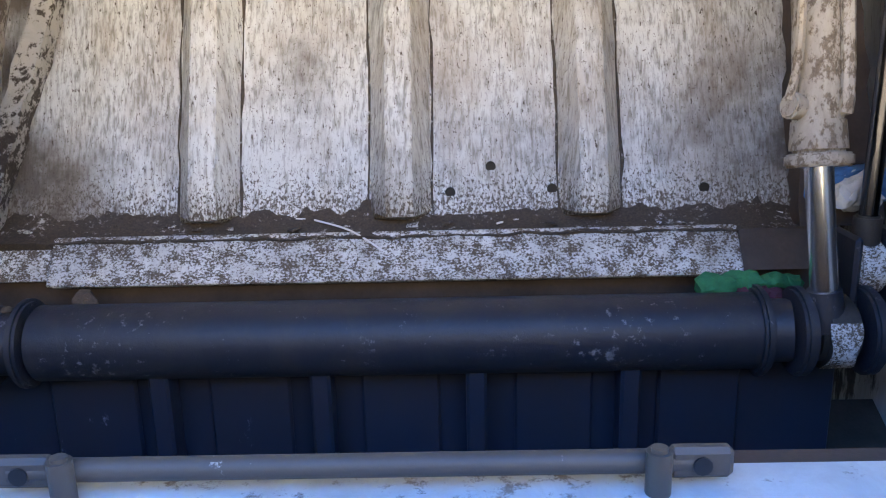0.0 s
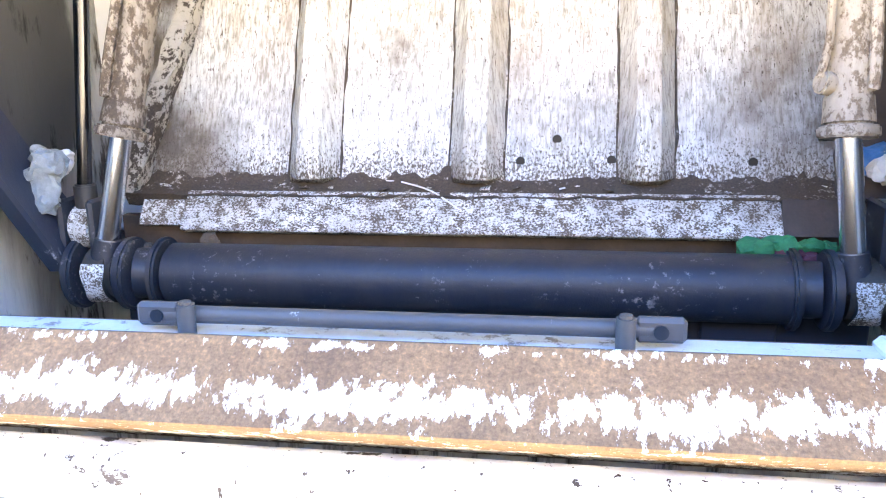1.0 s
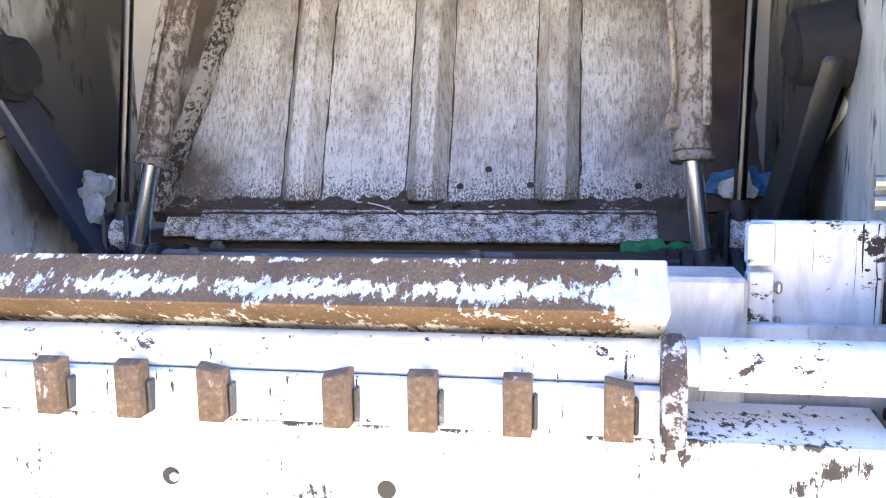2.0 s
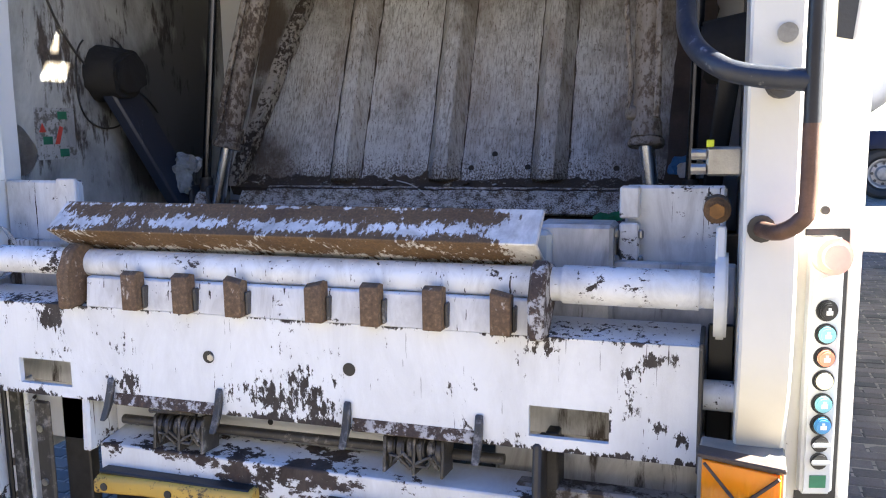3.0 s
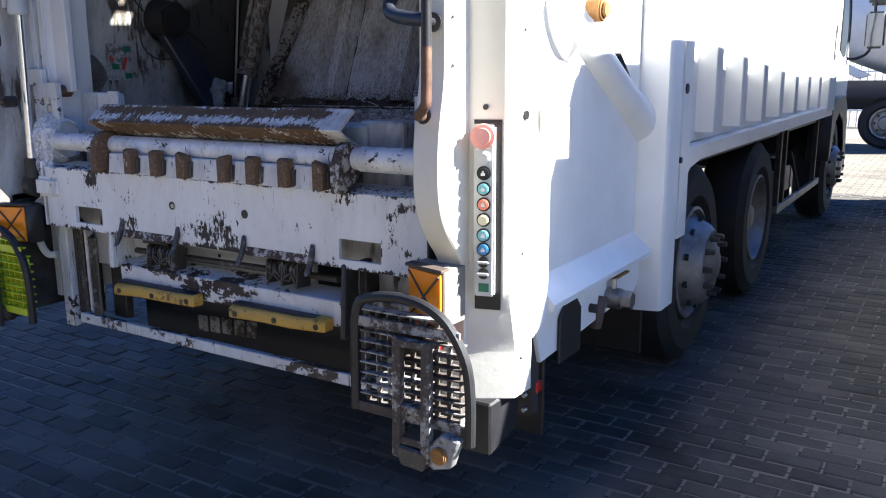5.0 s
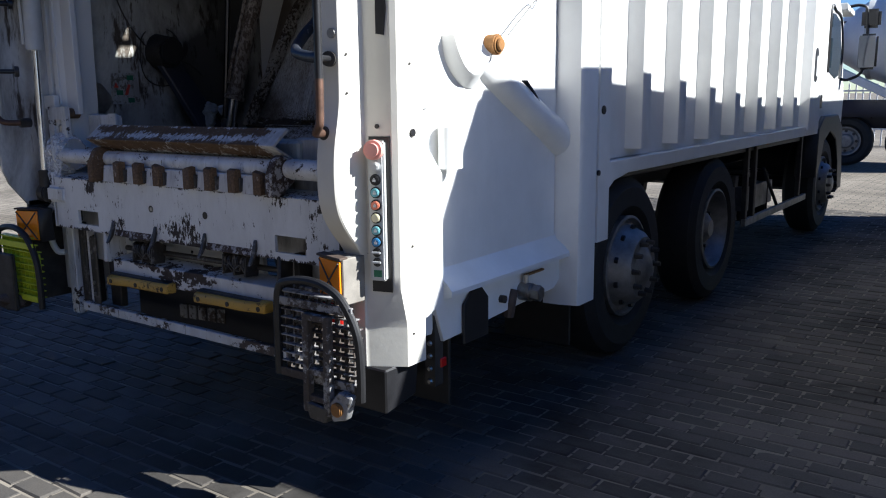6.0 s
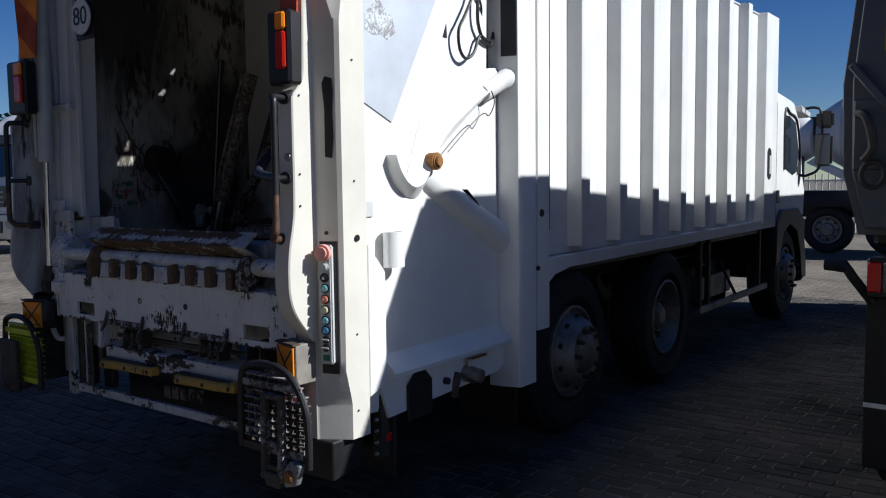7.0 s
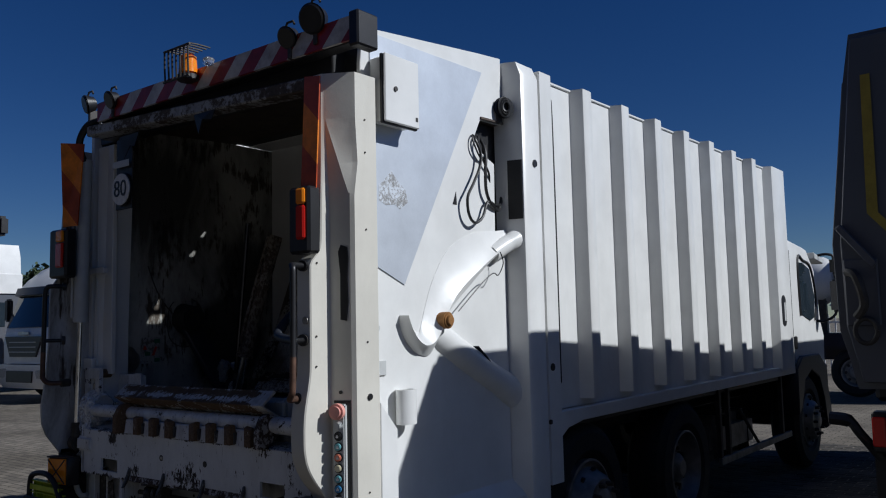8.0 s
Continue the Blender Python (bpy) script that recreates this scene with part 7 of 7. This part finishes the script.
wc = part("lorry_cab", placed(loft([cab_section(*q) for q in ((0.95, 1.2, 0.0, 2.2), (1.5, 1.22, 0.0, 2.2), (1.8, 1.22, 0.06, 2.2), (2.7, 1.15, 0.36, 2.2), (2.85, 1.12, 0.34, 2.2), (3.05, 1.08, 0.5, 2.2), (3.35, 1.0, 0.85, 2.2), (3.58, 0.88, 1.35, 2.2), (3.66, 0.7, 1.9, 2.2))])), WHITE, wl)
part("windscreen", placed(loft([cab_section(*q) for q in ((1.84, 1.19, 0.045, 0.6), (2.64, 1.13, 0.315, 0.8))])), WINDOW, wc)
part("sun_visor", placed(loft([cab_section(*q) for q in ((2.66, 1.17, 0.22, 0.7), (2.86, 1.15, 0.28, 0.7))])), BLACK, wc)
part("side_window", placed(prism([(0.75, 1.85), (1.6, 1.85), (1.6, 2.55), (0.95, 2.6)], "x", 1.2, 1.235)), WINDOW, wc)
part("grille", placed(prism([(-0.85, 1.62), (0.85, 1.62), (0.6, 1.12), (-0.6, 1.12)], "y", -0.03, 0.03)), BLACK, wc)
for z in (1.24, 1.36, 1.48):
    part("grille_bar", placed(box(-0.62, 0.62, -0.045, -0.028, z - 0.012, z + 0.012, 0.003)), GREYPANEL, wc)
part("maker_mark", placed(box(-0.24, 0.24, -0.02, 0.02, 1.66, 1.74, 0.004)), GALV, wc, "bright plain maker mark")
part("cab_bumper", placed(loft([cab_section(*q) for q in ((0.35, 1.18, -0.02, 0.9), (0.5, 1.24, -0.1, 0.9), (0.93, 1.24, -0.08, 0.9))])), WHITE, wc)
part("bumper_opening", placed(box(-0.6, 0.6, -0.115, -0.05, 0.5, 0.78, 0.01)), BLACK, wc)
for x in (-0.92, 0.92):
    part("headlamp", placed(prism([(x - 0.24, 0.6), (x + 0.24, 0.6), (x + 0.24, 0.84), (x - 0.24, 0.8)], "y", -0.07, 0.14, 0.01)), LAMPWHITE, wc)
    part("cab_mirror", placed(box(x * 1.5 - 0.1, x * 1.5 + 0.1, 0.25, 0.4, 2.0, 2.6, 0.04, seg=2)), BLACK, wc)
part("lorry_frame", placed(box(-0.45, 0.45, 2.2, 5.6, 0.6, 0.9, 0.02)), BLACK, wl)
for x in (-0.95, 0.95):
    for y in (1.3, 4.6):
        part("tyre", placed(tyre_mesh(x - 0.16, x + 0.16, y, 0.5, 0.5, 0.25)), RUBBER, wl)
bt = thing("box_lorry", (-21.9, 8.0, 0), "tall white-topped lorry with a dark lower body, far off", "truck")
part("cab_roof", loft([[(x0, y0, z), (x1, y0, z), (x1, y1, z), (x0, y1, z)] for z, x0, x1, y0, y1 in ((2.85, -23.2, -20.6, 7.0, 9.16), (3.4, -23.2, -20.6, 7.0, 9.16), (3.42, -23.17, -20.63, 7.03, 9.13), (3.9, -23.15, -20.66, 7.1, 9.12), (4.26, -23.0, -20.75, 7.4, 9.1))]), DRUM, bt, "white roof box")
part("lower_cab", box(-23.2, -20.6, 7.0, 9.16, 0.6, 2.84, 0.05, seg=2), TIPGREY, bt, "dark grey lower body")
part("side_window", box(-20.62, -20.585, 7.7, 8.7, 1.9, 2.6, 0.01), WINDOW, bt)
part("lorry_frame", box(-22.9, -20.9, 7.2, 12.0, 0.5, 1.0, 0.02), BLACK, bt)
for x in (-22.9, -20.95):
    part("tyre", tyre_mesh(x - 0.15, x + 0.15, 8.2, 0.5, 0.5, 0.25), RUBBER, bt)


def tree(x, y, h, seed):
    rng = random.Random(seed)
    t = thing("tree", (x, y, 0), "dark green broadleaf tree, far off", "tree", "trees along the yard")
    tr_ = pipe([(x, y, 0), (x + 0.1, y, h * 0.3), (x, y + 0.1, h * 0.55), (x + 0.1, y, h * 0.8)], [0.3, 0.22, 0.14, 0.05], 8)
    for k in range(6):
        a = rng.uniform(0, 6.28)
        z = h * rng.uniform(0.3, 0.6)
        pipe([(x, y, z), (x + h * 0.13 * math.cos(a), y + h * 0.13 * math.sin(a), z + h * 0.12), (x + h * 0.24 * math.cos(a), y + h * 0.24 * math.sin(a), z + h * 0.2)], [0.12, 0.07, 0.03], 6, tr_)
    part("trunk", tr_, BROWNED, t)
    vs, fs = [], []
    for k in range(1500):
        a, u = rng.uniform(0, 6.28), rng.uniform(-1, 1)
        q = rng.uniform(0.5, 1.0) * (0.75 + 0.35 * noise.noise(Vector((math.cos(a) * 1.5, math.sin(a) * 1.5, u * 1.5 + seed))))
        c = Vector((x + h * 0.33 * q * math.cos(a) * math.sqrt(1 - u * u), y + h * 0.33 * q * math.sin(a) * math.sqrt(1 - u * u), h * 0.66 + h * 0.34 * q * u))
        s = rng.uniform(0.12, 0.3)
        d1, d2 = Vector((rng.uniform(-1, 1), rng.uniform(-1, 1), rng.uniform(-1, 1))) * s, Vector((rng.uniform(-1, 1), rng.uniform(-1, 1), rng.uniform(-1, 1))) * s
        n = len(vs)
        vs += [c - d1, c + d2, c + d1, c - d2]
        fs.append((n, n + 1, n + 2, n + 3))
    me = bpy.data.meshes.new("crown")
    me.from_pydata([tuple(v - Vector((x, y, 0))) for v in vs], [], fs)
    me.materials.append(LEAF)
    o = new("crown", me)
    o.parent = t
    tagged(o, kind="stuff")


for k, (x, y, h) in enumerate(((-62, 42, 7.5), (-68, 40, 6.5), (-57, 46, 6.0), (-60, 28.5, 7.5), (-50, 50, 6))):
    tree(x, y, h, k)


# ---- pavers ----
PL, PW, J = 0.21, 0.105, 0.008
rng = random.Random(11)
cv = []
for sz, ins in ((-0.03, 0.0), (-0.007, 0.0), (0.0, 0.007)):
    a, b_ = PL / 2 - J / 2 - ins, PW / 2 - J / 2 - ins
    cv += [(-a, -b_, sz), (a, -b_, sz), (a, b_, sz), (-a, b_, sz)]
cf = [(8, 9, 10, 11)] + [(i + k, i + (k + 1) % 4, i + 4 + (k + 1) % 4, i + 4 + k) for i in (0, 4) for k in range(4)]
paving = thing("pavement", (1.6, 2.8, 0), "grey worn concrete pavers in running bond", "pavement", kind="structure")
paver_me = bpy.data.meshes.new("paver")
paver_me.from_pydata(cv, [], cf)
paver_me.materials.append(PAVER)
vs, fs = [], []
row = 0
y = -2.2
while y < 9.6:
    x = -4.0 + (row % 2) * PL / 2 + rng.uniform(-0.01, 0.01)
    while x < 6.2:
        z = rng.uniform(-0.004, 0.003)
        tilt = Euler((rng.uniform(-0.02, 0.02), rng.uniform(-0.012, 0.012), rng.uniform(-0.015, 0.015)))
        m = Matrix.LocRotScale((x, y, z), tilt, None)
        if 1.3 < x < 2.76 and 0.9 < y < 5.3:
            o = new("paver", paver_me)
            o.parent = paving
            o.matrix_parent_inverse = Matrix.Translation((-1.6, -2.8, 0))
            o.matrix_basis = m
        else:
            n = len(vs)
            vs += [tuple(m @ Vector(v)) for v in cv]
            fs += [tuple(n + k for k in f) for f in cf]
        x += PL
    y += PW
    row += 1
me = bpy.data.meshes.new("far_pavers")
me.from_pydata([(v[0] - 1.6, v[1] - 2.8, v[2]) for v in vs], [], fs)
me.materials.append(PAVER)
o = new("far_pavers", me)
o.parent = paving
tagged(o, "joined rest of the concrete pavers", kind="stuff")
